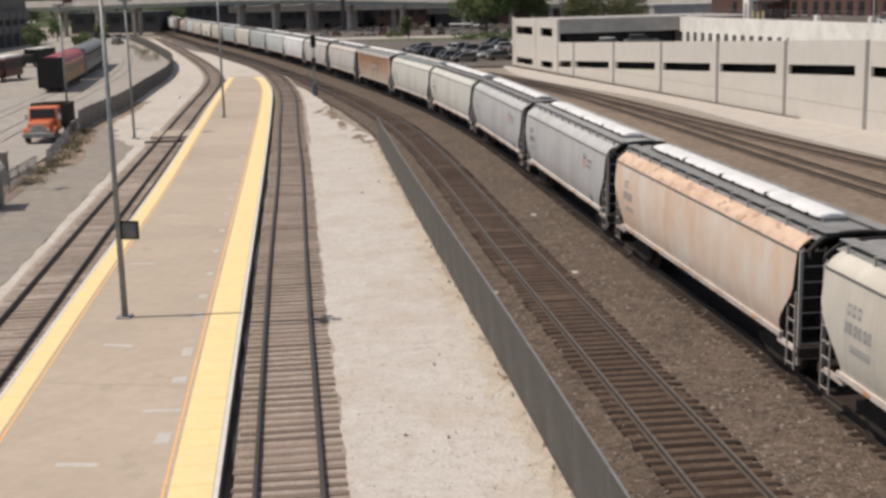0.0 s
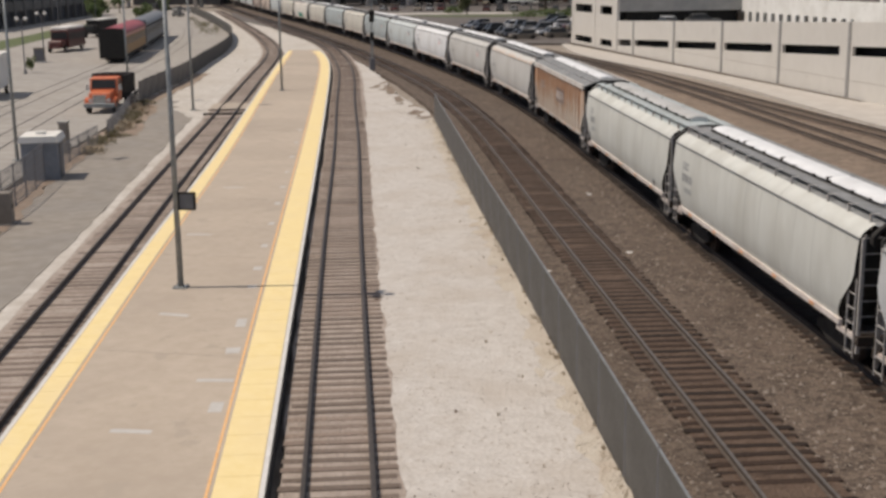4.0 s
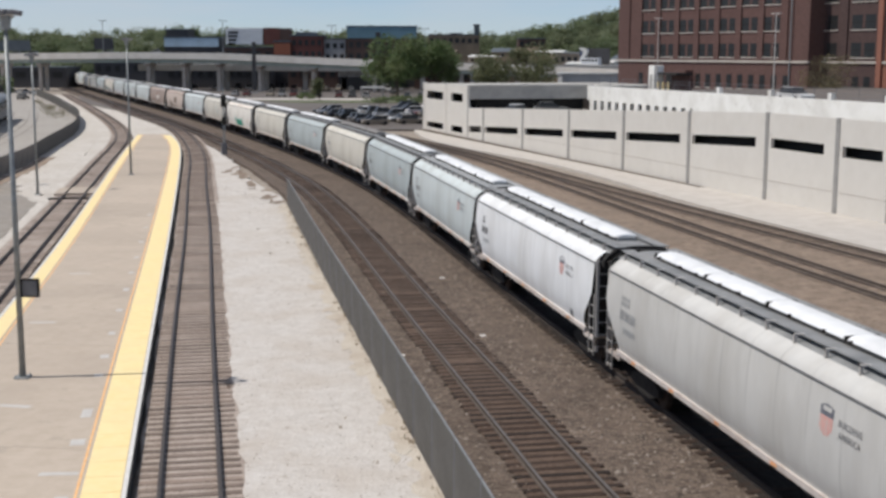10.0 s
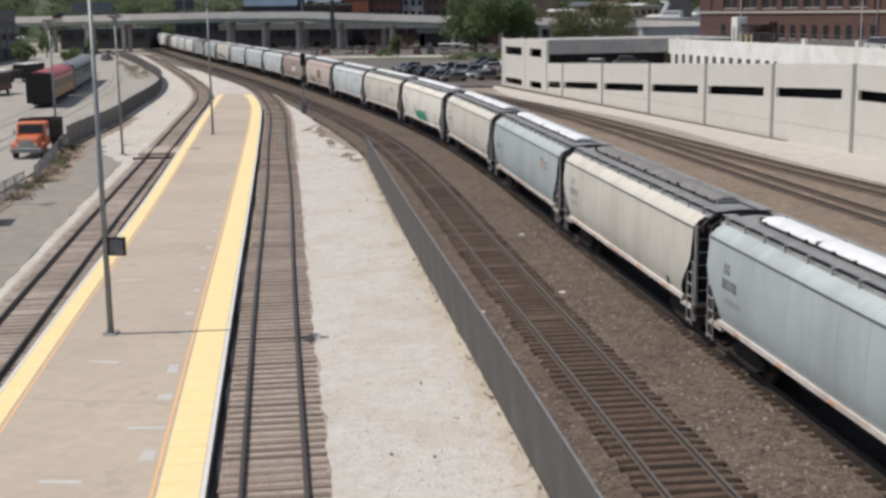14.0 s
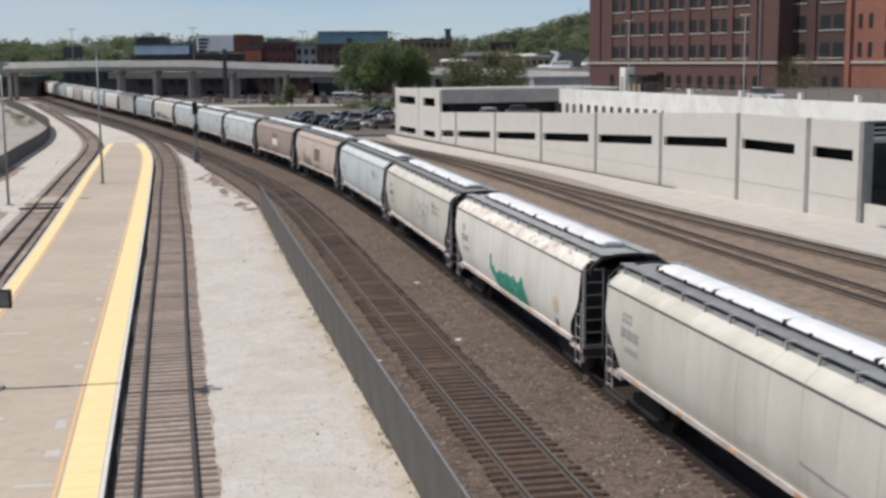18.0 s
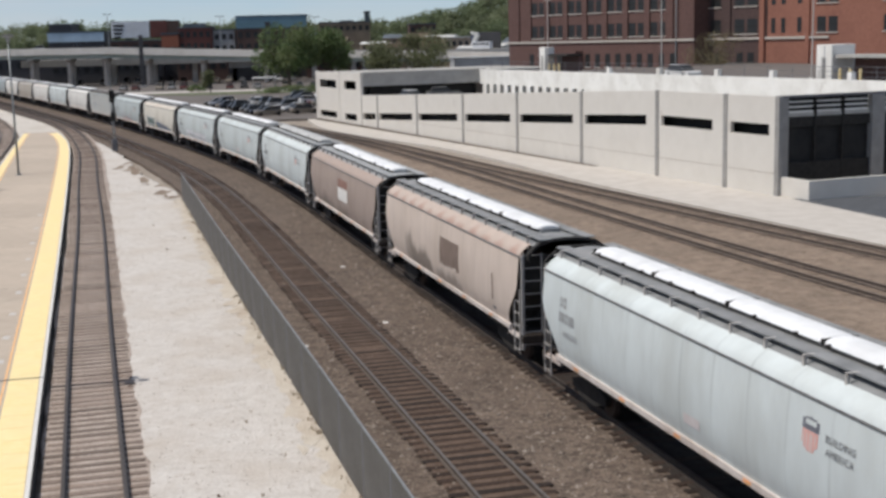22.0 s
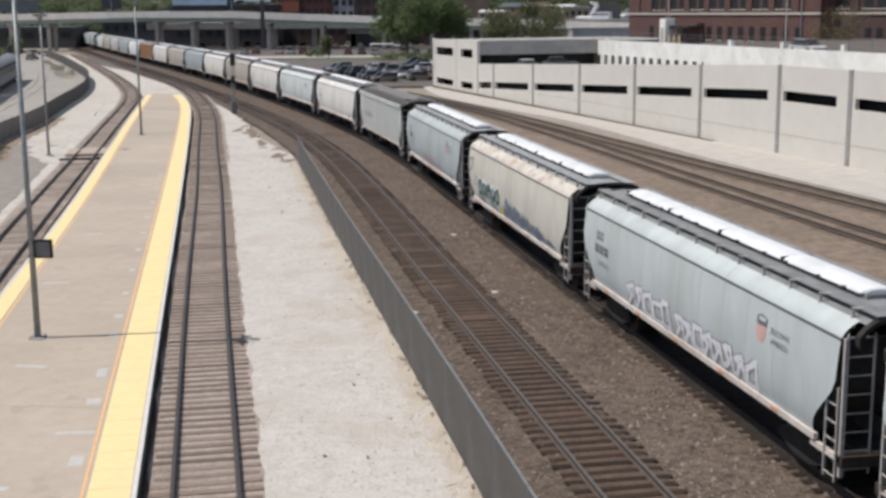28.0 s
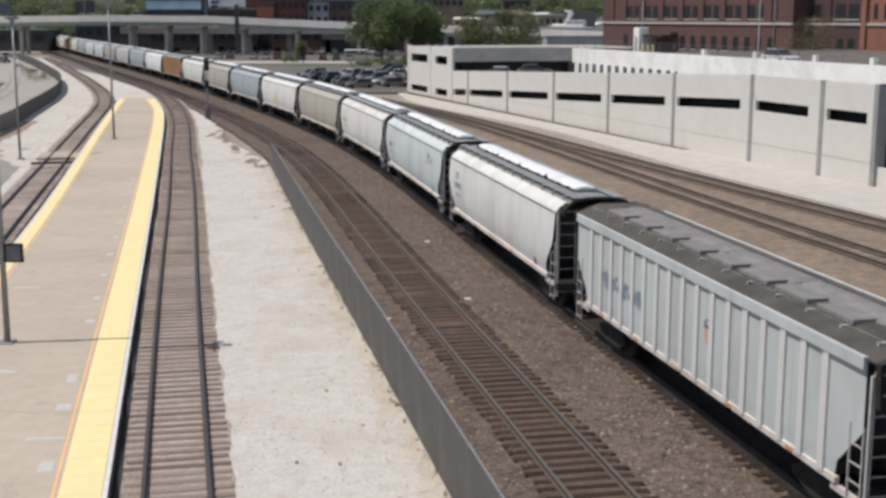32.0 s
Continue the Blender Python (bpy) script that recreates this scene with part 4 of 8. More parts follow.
def rust_runs():
    """Old pale paint under rust that has run down from the roof edge, thinning towards the sill."""
    if "rust_runs" in MATS:
        return MATS["rust_runs"]
    m = surf("rust_runs", (0.37, 0.19, 0.105), (0.49, 0.30, 0.185), 1.4, 0.85, 0.1, c3=(0.31, 0.145, 0.085), scale3=0.5, amount3=0.7, stretch=(1.3, 1, 0.6))
    N, L = m.node_tree.nodes, m.node_tree.links
    bsdf = N["Principled BSDF"]
    rust = bsdf.inputs["Base Color"].links[0].from_socket
    pos = N.new("ShaderNodeTexCoord").outputs["Object"]
    sep = N.new("ShaderNodeSeparateXYZ")
    L.new(pos, sep.inputs[0])
    mp = N.new("ShaderNodeMapping")
    mp.inputs["Scale"].default_value = (1.6, 1.0, 0.35)
    L.new(pos, mp.inputs["Vector"])
    ns = N.new("ShaderNodeTexNoise")
    ns.inputs["Scale"].default_value, ns.inputs["Detail"].default_value = 1.0, 5.0
    L.new(mp.outputs["Vector"], ns.inputs["Vector"])
    q = N.new("ShaderNodeMath")
    q.operation = "MULTIPLY_ADD"
    q.inputs[1].default_value = 6.5
    L.new(ns.outputs["Fac"], q.inputs[0])
    L.new(sep.outputs[2], q.inputs[2])
    edge = N.new("ShaderNodeMapRange")
    edge.inputs["From Min"].default_value, edge.inputs["From Max"].default_value, edge.inputs["To Min"].default_value = 4.75, 6.5, 0.08
    L.new(q.outputs[0], edge.inputs["Value"])
    mx = N.new("ShaderNodeMix")
    mx.data_type = "RGBA"
    mx.inputs[6].default_value = (0.60, 0.53, 0.45, 1)
    L.new(edge.outputs["Result"], mx.inputs[0])
    L.new(rust, mx.inputs[7])
    L.new(mx.outputs[2], bsdf.inputs["Base Color"])
    return m


def paint(key, stained=False):
    c = PAINT[key]
    d = tuple(v * 0.91 for v in c)
    if key == "rust":
        return rust_runs()
    if key == "peach" and not stained:
        return surf("peach_paint", c, d, 1.3, 0.6, 0.04, c3=(0.72, 0.68, 0.62), scale3=0.55, amount3=0.85, low3=0.38, stretch=(1.2, 1, 0.6), spots=((0.42, 0.25, 0.16), 1.2, 0.66))
    if stained == 2:
        return scalloped(key, c)
    if stained:
        rust = (0.36, 0.20, 0.12) if key in RUSTY else (0.40, 0.29, 0.23)
        strong = key in RUSTY
        return surf(key + "_rust_stained", c, d, 1.4, 0.65, 0.04, c3=tuple(0.35 * a + 0.65 * b for a, b in zip(c, rust)), scale3=1.3, amount3=0.9 if strong else 0.7, low3=0.43, stretch=(0.9, 1, 1.6),
                    spots=(tuple(0.3 * a + 0.7 * b for a, b in zip(c, (0.25, 0.14, 0.10))), 1.5, 0.58 if strong else 0.64))
    grime = tuple(v * 0.62 for v in (c[0], c[1] * 0.95, c[2] * 0.88))
    return surf(key + "_paint", c, d, 1.3, 0.6, 0.04, c3=grime, scale3=0.45, amount3=0.45, stretch=(1.2, 1, 0.4), spots=(tuple(v * 0.72 for v in c), 1.3, 0.72), lines=(tuple(v * 0.58 for v in c), 1.55, 0.5))


ROUND = [(1.33, 1.47), (1.5, 1.52), (1.7, 1.56), (1.9, 1.585), (2.1, 1.6), (2.35, 1.605), (2.6, 1.605), (2.85, 1.595), (3.1, 1.58), (3.4, 1.55), (3.75, 1.51)]
FLAT = [(1.33, 1.50), (1.7, 1.52), (2.1, 1.52), (2.6, 1.52), (3.2, 1.52), (4.06, 1.52)]
HALF = 9.6
SIDE = 9.22


def half_len(z, ribbed):
    """Half the side sheet's length at height z: it is cut back below."""
    if ribbed:
        k = min(max((z - 1.6) / 1.0, 0), 1)
        return 8.2 + (SIDE - 8.2) * k
    k = min(max((z - 1.4) / 1.5, 0), 1)
    return 8.15 + (SIDE - 8.15) * (k * k * (3 - 2 * k))


def side_width(z):
    zs, ws = zip(*ROUND)
    return float(np.interp(z, zs, ws))


def body_bm(ribbed):
    prof = FLAT if ribbed else ROUND
    bm = bmesh.new()
    us = [-1, -0.8, -0.6, -0.4, -0.2, 0, 0.2, 0.4, 0.6, 0.8, 1]
    for s in (1, -1):
        rows = [[bm.verts.new((u * half_len(z, ribbed), s * w, z)) for u in us] for z, w in prof]
        for r, q in zip(rows, rows[1:]):
            for i in range(len(us) - 1):
                f = bm.faces.new((r[i], r[i + 1], q[i + 1], q[i]) if s < 0 else (q[i], q[i + 1], r[i + 1], r[i]))
                f.smooth = not ribbed
    # sloping end sheets and floor, set in behind the side sheets; their black paints in shade
    for s in (1, -1):
        col = [(half_len(z, ribbed) * 0.985 - 0.02 if z > 2.7 else half_len(z, ribbed) - 0.05, w - 0.02, z) for z, w in prof]
        rows = [(bm.verts.new((s * x, -w, z)), bm.verts.new((s * x, w, z))) for x, w, z in col]
        for a, b in zip(rows, rows[1:]):
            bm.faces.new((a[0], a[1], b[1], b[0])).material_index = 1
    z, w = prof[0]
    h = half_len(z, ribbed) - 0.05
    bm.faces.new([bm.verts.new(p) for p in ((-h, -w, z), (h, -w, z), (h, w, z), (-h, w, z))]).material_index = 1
    return bm


def no_recalc(name, bm, *mats):
    me = bpy.data.meshes.new(name)
    bm.to_mesh(me)
    bm.free()
    for m in mats:
        me.materials.append(m)
    return me


def roof_bm(ribbed):
    bm = bmesh.new()
    if ribbed:
        add_prism(bm, [(-HALF, 4.1), (HALF, 4.1), (HALF, 4.14), (-HALF, 4.14)], -1.55, 1.55)
        add_prism(bm, [(-HALF, 4.14), (HALF, 4.14), (HALF, 4.42), (-HALF, 4.42)], -0.75, 0.75)
        for s in (-1, 1):
            a = [bm.verts.new(p) for p in ((-HALF, s * 1.52, 4.14), (HALF, s * 1.52, 4.14), (HALF, s * 0.75, 4.41), (-HALF, s * 0.75, 4.41))]
            bm.faces.new(a)
    else:
        n = 8
        pts = [(-1.12 + 2.24 * i / n, 4.12 + 0.2 * math.sin(math.pi * i / n)) for i in range(n + 1)]
        rows = [[bm.verts.new((x, y, z)) for y, z in pts] for x in (-HALF + 0.05, HALF - 0.05)]
        for i in range(n):
            bm.faces.new((rows[0][i], rows[0][i + 1], rows[1][i + 1], rows[1][i]))
    return bm


def eave_bm(s):
    """The curved top sheet between side seam and roof."""
    prof = [(3.75, 1.495), (3.86, 1.455), (3.96, 1.37), (4.05, 1.25), (4.11, 1.15), (4.14, 1.08)]
    bm = bmesh.new()
    rows = [[bm.verts.new((x, s * w, z)) for x in np.linspace(-SIDE, SIDE, 9)] for z, w in prof]
    for r, q in zip(rows, rows[1:]):
        for i in range(8):
            f = bm.faces.new((r[i], r[i + 1], q[i + 1], q[i]) if s < 0 else (q[i], q[i + 1], r[i + 1], r[i]))
            f.smooth = True
    return bm


def ladder_bm(h0, h1, w, rung=0.4):
    bm = bmesh.new()
    for s in (-w / 2, w / 2):
        add_box(bm, s - 0.02, s + 0.02, -0.02, 0.02, h0, h1)
    z = h0 + 0.12
    while z < h1 - 0.05:
        add_box(bm, -w / 2, w / 2, -0.014, 0.014, z - 0.015, z + 0.015)
        z += rung
    return bm


def hatch_bm(x0, x1, dark=False):
    """A long domed trough hatch cover with rounded ends."""
    bm = bmesh.new()
    n = 6
    xs = [x0, x0 + 0.04, x0 + 0.14, x1 - 0.14, x1 - 0.04, x1]
    ws = [0.26, 0.38, 0.43, 0.43, 0.38, 0.26]
    rows = [[bm.verts.new((x, w * math.cos(math.pi * i / n), 4.40 + 0.14 * (w / 0.43) * math.sin(math.pi * i / n) + 0.02)) for i in range(n + 1)] for x, w in zip(xs, ws)]
    for r, q in zip(rows, rows[1:]):
        for i in range(n):
            bm.faces.new((r[i], q[i], q[i + 1], r[i + 1]))
        bm.faces.new((r[0], r[n], q[n], q[0]))
    bm.faces.new(rows[0])
    bm.faces.new(rows[-1])
    return bm


def truck_parts(car, x):
    tr = part("truck", solid((-0.35, 0.35, -1.05, 1.05, 0.42, 0.78)), M_BLACK, car, "black cast steel truck", at=pose(x, 0, 0))
    for s in (-1, 1):
        bm = bmesh.new()
        add_prism(bm, [(-1.25, 0.40), (-0.95, 0.36), (-0.45, 0.20), (0.45, 0.20), (0.95, 0.36), (1.25, 0.40), (1.25, 0.62), (0.5, 0.84), (-0.5, 0.84), (-1.25, 0.62)], s * 1.0 - 0.08, s * 1.0 + 0.08)
        part("side_frame", bm, M_BLACK, tr)
    for a in (-0.9, 0.9):
        bm = bmesh.new()
        add_rod(bm, (a, -1.0, 0.46), (a, 1.0, 0.46), 0.08, 8)
        ax = part("axle", bm, M_WHEEL, tr)
        for s in (-1, 1):
            bm = bmesh.new()
            add_rod(bm, (a, s * 0.70, 0.46), (a, s * 0.82, 0.46), 0.46, 20)
            add_rod(bm, (a, s * 0.68, 0.46), (a, s * 0.71, 0.46), 0.49, 20)
            part("wheel", bm, M_WHEEL, ax)


def make_car(ribbed, detailed):
    """One covered hopper, at the origin on the railhead; its lit side faces +y."""
    car = thing("covered_hopper_car", "", "railway car", group="cars of the grain train")
    key = "ribbed_body" if ribbed else "body"
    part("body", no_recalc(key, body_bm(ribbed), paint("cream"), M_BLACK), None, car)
    part("roof", roof_bm(ribbed), M_ROOF, car, "dark grey roof")
    if not ribbed:
        for s in (1, -1):
            part("eave_sheet", no_recalc("eave_sheet", eave_bm(s), paint("cream")), None, car)
        for s in (1, -1):
            bm = bmesh.new()
            add_box(bm, -SIDE, SIDE, s * 1.5 - 0.03, s * 1.5 + 0.03, 3.735, 3.78)
            # the bar's dark colour stands for the shadow under the seam
            part("side_seam", bm, M_SEAM_SHADE, car, "side seam darkened as its shadow line")
    else:
        for i in range(17):
            x = -7.7 + 15.4 * i / 16
            for s in ((1, -1) if detailed else (1,)):
                part("side_rib", RIB, None, car, at=pose(x, s * 1.555, 0))
        for s in (1, -1):
            part("top_chord", solid((-SIDE, SIDE, s * 1.56 - 0.05, s * 1.56 + 0.05, 3.9, 4.16)), paint("pale_grey"), car)
    cuts = np.linspace(-8.0, 8.0, 5)
    for a, b in zip(cuts, cuts[1:]):
        part("hatch_cover", hatch_bm(a + 0.015, b - 0.015), M_HATCH, car, "white domed hatch cover", smooth=False)
        if detailed:
            part("hatch_strap", solid((b - 0.05, b + 0.03, -0.42, 0.42, 4.38, 4.5)), M_BLACK, car)
    if detailed:
        bm = bmesh.new()
        add_box(bm, -8.0, 8.0, 0.47, 0.49, 4.36, 4.39)
        for k in range(11):
            x = -7.4 + 14.8 * k / 10 + 0.12 * (-1) ** k
            add_box(bm, x - 0.035, x + 0.035, 0.36, 0.5, 4.38, 4.455)
        part("locking_bar", bm, M_BLACK, car, "black hatch locking bar with clamps")
    part("hatch_coaming", solid((-8.1, 8.1, -0.33, 0.33, 4.2, 4.41)), M_ROOF, car)
    for s in (1, -1):
        part("running_board", solid((-HALF - 0.1, HALF + 0.1, s * 0.76 - 0.2, s * 0.76 + 0.2, 4.315, 4.345)), M_ROOF, car, "dark steel running board")
        if detailed and s > 0:
            for i in range(13):
                x = -8.9 + 17.8 * i / 12
                part("board_bracket", BRACKET, None, car, at=pose(x, s * 1.08, 4.0) if s > 0 else pose(x, s * 1.08, 4.0, 0, 0, 180))
        part("side_sill", solid((-8.3, 8.3, s * 1.49 - 0.05, s * 1.49 + 0.06, 1.2, 1.35)), M_SILL, car, "dusty pale side sill")
    for s in (1, -1):
        part("end_sill", solid((min(s * 9.5, s * 9.15), max(s * 9.5, s * 9.15), -1.5, 1.5, 0.95, 1.2)), M_WHEEL, car)
        for q in (1, -1):
            part("corner_post", solid((s * 9.34 - 0.045, s * 9.34 + 0.045, q * 1.44 - 0.045, q * 1.44 + 0.045, 0.7, 3.8)), M_LADDER, car)
            part("sill_step", solid((min(s * 8.05, s * 9.4), max(s * 8.05, s * 9.4), q * 1.45 - 0.05, q * 1.45 + 0.05, 1.02, 1.16)), M_SILL, car)
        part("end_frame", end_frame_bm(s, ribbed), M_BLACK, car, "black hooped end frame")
        part("coupler", solid((min(s * 9.4, s * 10.25), max(s * 9.4, s * 10.25), -0.14, 0.14, 0.7, 1.0)), M_WHEEL, car)
        if detailed:
            part("end_ladder", END_LADDER, None, car, at=pose(s * 9.36, 1.10, 0, 0, 0, 90))
            part("end_ladder", END_LADDER, None, car, at=pose(s * 9.36, -1.12, 0, 0, 0, 90))
            for q in (1, -1):
                part("side_ladder", SIDE_LADDER, None, car, at=pose(s * 9.0, q * 1.52, 0))
            part("end_platform", solid((min(s * 8.3, s * 9.45), max(s * 8.3, s * 9.45), -0.9, 0.9, 1.1, 1.15)), M_BLACK, car)
            bm = bmesh.new()
            add_rod(bm, (s * 8.0, 0.3, 1.6), (s * 9.0, 0.3, 1.6), 0.22, 10)
            part("brake_cylinder", bm, M_BLACK, car)
        part("draft_sill", solid((min(s * 6.5, s * 9.4), max(s * 6.5, s * 9.4), -0.3, 0.3, 0.72, 1.1)), M_BLACK, car)
        if detailed:
            truck_parts(car, s * 6.85)
        else:
            part("truck", solid((s * 6.85 - 1.35, s * 6.85 + 1.35, -1.05, 1.05, 0.1, 0.8)), M_BLACK, car)
    if detailed:
        for x in (-6.3, -3.1, 0.2, 3.4, 6.6):
            part("reflector", REFLECTOR, None, car, at=pose(x, 1.556, 1.275))
    for x in (-3.6, 0, 3.6):
        bm = bmesh.new()
        a = [bm.verts.new((x + i * 1.7, j * 1.0, 1.3)) for i, j in ((-1, -1), (1, -1), (1, 1), (-1, 1))]
        b = [bm.verts.new((x + i * 0.8, j * 0.5, 0.3)) for i, j in ((-1, -1), (1, -1), (1, 1), (-1, 1))]
        for i in range(4):
            bm.faces.new((a[i], a[(i + 1) % 4], b[(i + 1) % 4], b[i]))
        bm.faces.new(b)
        part("hopper_outlet", bm, M_BLACK, car, "black hopper outlet")
    return car


RIB = mesh_of("side_rib", solid((-0.12, 0.12, -0.045, 0.03, 1.3, 4.0)), paint("pale_blue"))
_b = bmesh.new()
add_box(_b, -0.035, 0.035, -0.22, 0.05, 0.30, 0.35)
add_box(_b, -0.035, 0.035, -0.02, 0.05, -0.05, 0.34)
add_box(_b, -0.09, 0.09, 0.0, 0.06, -0.09, -0.03)
BRACKET = mesh_of("board_bracket", _b, M_LADDER)
END_LADDER = mesh_of("end_ladder", ladder_bm(0.75, 3.9, 0.62, 0.42), M_LADDER)
SIDE_LADDER = mesh_of("side_ladder", ladder_bm(0.55, 2.7, 0.5), M_LADDER)

_b = bmesh.new()
add_box(_b, -0.16, 0.16, -0.01, 0.012, -0.04, 0.04)
REFLECTOR = mesh_of("reflector", _b, M_REFLECT)


def end_frame_bm(s, ribbed):
    """The black frame that hoops the end of a car, from sill to roof; its black takes in shadow."""
    prof = [(1.36, 3.7), (1.37, 3.9), (1.22, 4.07), (1.0, 4.22), (0.6, 4.33), (0, 4.36)]
    if ribbed:
        prof = [(1.5, 3.2), (1.54, 4.0), (1.54, 4.12), (1.0, 4.34), (0.6, 4.44), (0, 4.44)]
    prof = prof + [(-y, z) for y, z in reversed(prof[:-1])]
    bm = bmesh.new()
    rows = []
    for y, z in prof:
        k = 0.9 if z < 4.2 else 1.0
        rows.append([bm.verts.new(p) for p in ((s * 9.57, y * 1.008, z + 0.012), (s * 9.72, y * 0.995, z + 0.0), (s * 9.72, y * 0.95, z - 0.08), (s * 9.57, y * 0.95, z - 0.08))])
    for r, q in zip(rows, rows[1:]):
        for i in range(4):
            bm.faces.new((r[i], r[(i + 1) % 4], q[(i + 1) % 4], q[i]))
    bm.faces.new(rows[0])
    bm.faces.new(rows[-1])
    return bm


LAYER = {}


def side_patch(name, car, mat, x0, x1, z0, z1, inside=lambda u, v: True, cell=0.1, ribbed=False, label=""):
    """Paint of its own shape on the side sheet, as a thin film that follows the curve."""
    z0 = max(z0, 1.36)
    lift = 0.005 + 0.0015 * LAYER.setdefault(car.name, 0)
    LAYER[car.name] += 1
    nx, nz = max(1, round((x1 - x0) / cell)), max(1, round((z1 - z0) / cell))
    bm = bmesh.new()
    vs = {}

    def vert(i, j):
        if (i, j) not in vs:
            z = z0 + (z1 - z0) * j / nz
            vs[i, j] = bm.verts.new((x0 + (x1 - x0) * i / nx, (1.523 if ribbed else side_width(z)) + lift, z))
        return vs[i, j]

    for i in range(nx):
        for j in range(nz):
            if inside((i + 0.5) / nx, (j + 0.5) / nz):
                bm.faces.new((vert(i, j), vert(i, j + 1), vert(i + 1, j + 1), vert(i + 1, j)))
    if not bm.faces:
        bm.free()
        return None
    return part(name, no_recalc(name, bm, mat), None, car, label)


def bars(car, x, z, w, h, n=1, mat=None, ribbed=False):
    """Unreadable lettering as plain bars; x is the far end."""
    for k in range(n):
        zz = z - k * h * 1.6
        side_patch("lettering_bar", car, mat or M_MARK, x - w, x, zz, zz + h, lambda u, v: True, cell=max(w, h), ribbed=ribbed)


def chars(car, x, z, count, w, h, mat):
    """A row of faded characters, each a plain bar with a lighter middle; x is the far end."""
    side_patch("lettering_bar", car, mat, x - w * count, x, z, z + h, lambda u, v: 0.16 < u * count % 1 < 0.86 and not (0.4 < u * count % 1 < 0.62 and 0.3 < v < 0.72), cell=0.045)


def shield(car, x, z, ribbed=False):
    """A plain two-part emblem: outlined dark top, striped red field."""
    side_patch("emblem_rim", car, M_BLUE_MARK, x - 0.29, x + 0.29, z + 0.08, z + 0.36, lambda u, v: v < 0.95 - 0.4 * abs(u - 0.5) and not (0.16 < u < 0.84 and 0.36 < v < 0.7), cell=0.035, ribbed=ribbed, label="dark outlined emblem top")
    side_patch("emblem_field", car, M_RED, x - 0.27, x + 0.27, z - 0.34, z + 0.07, lambda u, v: abs(u - 0.5) < 0.5 * min(1, 0.45 + 1.6 * v) and not (int(u * 16) % 3 == 2 and v < 0.93), cell=0.035, ribbed=ribbed, label="faded red striped emblem field")


def words(car, text, x, z, h):
    """Readable lettering laid on the side sheet; it runs from x towards the rear end."""
    cu = bpy.data.curves.new("lettering", "FONT")
    cu.body, cu.size, cu.space_character = text, h * 1.4, 1.05
    cu.resolution_u = 2
    tmp = bpy.data.objects.new("lettering", cu)
    me = bpy.data.meshes.new_from_object(tmp)
    bpy.data.objects.remove(tmp)
    bpy.data.curves.remove(cu)
    for v in me.vertices:
        px, pz = v.co.x, v.co.y
        v.co = (x - px, side_width(z + pz) + 0.02, z + pz)
    me.materials.clear()
    me.materials.append(M_MARK)
    part("lettering", me, None, car, "faded dark lettering")


class Tag:
    """Sprayed letters: strokes with a fill and an outline."""

    def __init__(self, seed, width, height, count, wild=0.5):
        rng = random.Random(seed)
        self.w, self.h, self.strokes = width, height, []
        for k in range(count):
            x0, x1 = width * (k + 0.12) / count, width * (k + 0.92) / count
            top = height * rng.uniform(0.72, 0.95)
            pts = [(x0, height * 0.1), (x0 + (x1 - x0) * rng.uniform(-0.1, 0.3), top), (x1, height * rng.uniform(0.55, 0.92)), (x0 + (x1 - x0) * 0.45, height * rng.uniform(0.4, 0.55)), (x1, height * rng.uniform(0.05, 0.2))]
            if rng.random() < wild:
                pts = pts[:3] + [pts[4]] + [pts[0]]
            if rng.random() < wild * 0.6:
                pts = pts[1:]
            self.strokes += list(zip(pts, pts[1:]))

    def far(self, u, v):
        x, y, best = u * self.w, v * self.h, 9.0
        for (ax, ay), (bx, by) in self.strokes:
            dx, dy = bx - ax, by - ay
            k = min(max(((x - ax) * dx + (y - ay) * dy) / (dx * dx + dy * dy + 1e-9), 0), 1)
            best = min(best, math.hypot(x - ax - k * dx, y - ay - k * dy))
        return best


def soft_grime(car, clean, dirty, x0, x1, top, profile, steps=5):
    """Dust that thins out upwards: nested films between the clean and the dirty colour; profile: (x, height, strength)."""
    px, ph, pa = zip(*profile)

    def strength(x, z):
        wave = 0.10 * math.sin(2.9 * x + 1.0) + 0.06 * math.sin(7.3 * x + 2.0 * z) + 0.04 * math.sin(17.0 * x)
        q = min(1.0, max(0.0, (float(np.interp(x, px, ph)) + wave - z) / 0.6))
        return float(np.interp(x, px, pa)) * q * q * (3 - 2 * q)

    z0 = 1.36
    for k in range(steps):
        f = (k + 0.6) / (steps + 0.6)
        c = tuple(a + (b - a) * f for a, b in zip(clean, dirty))
        mat = surf("grime_%.2f_%.2f" % (c[0], c[2]), c, tuple(v * 0.93 for v in c), 2.0, 0.8, c3=tuple(v * 0.85 for v in c), scale3=0.9)
        film = side_patch("grime", car, mat, x0, x1, z0, top, lambda u, v: strength(x0 + (x1 - x0) * u, z0 + (top - z0) * v) > f - 0.5 / steps, 0.06)
        if film:
            tagged(film, kind="stuff")


def graffiti(car, seed, x0, x1, z0, z1, count, fill=None, line=None, stroke=0.1, edge=0.055, cell=0.055, words_about=("filled", "outlined"), ribbed=False):
    tag = Tag(seed, x1 - x0, z1 - z0, count)
    if fill:
        side_patch("graffiti_fill", car, fill, x0, x1, z0, z1, lambda u, v: tag.far(u, v) < stroke, cell, ribbed, words_about[0])
    if line:
        side_patch("graffiti_line", car, line, x0, x1, z0, z1, lambda u, v: stroke <= tag.far(u, v) < stroke + edge, cell, ribbed, words_about[1])


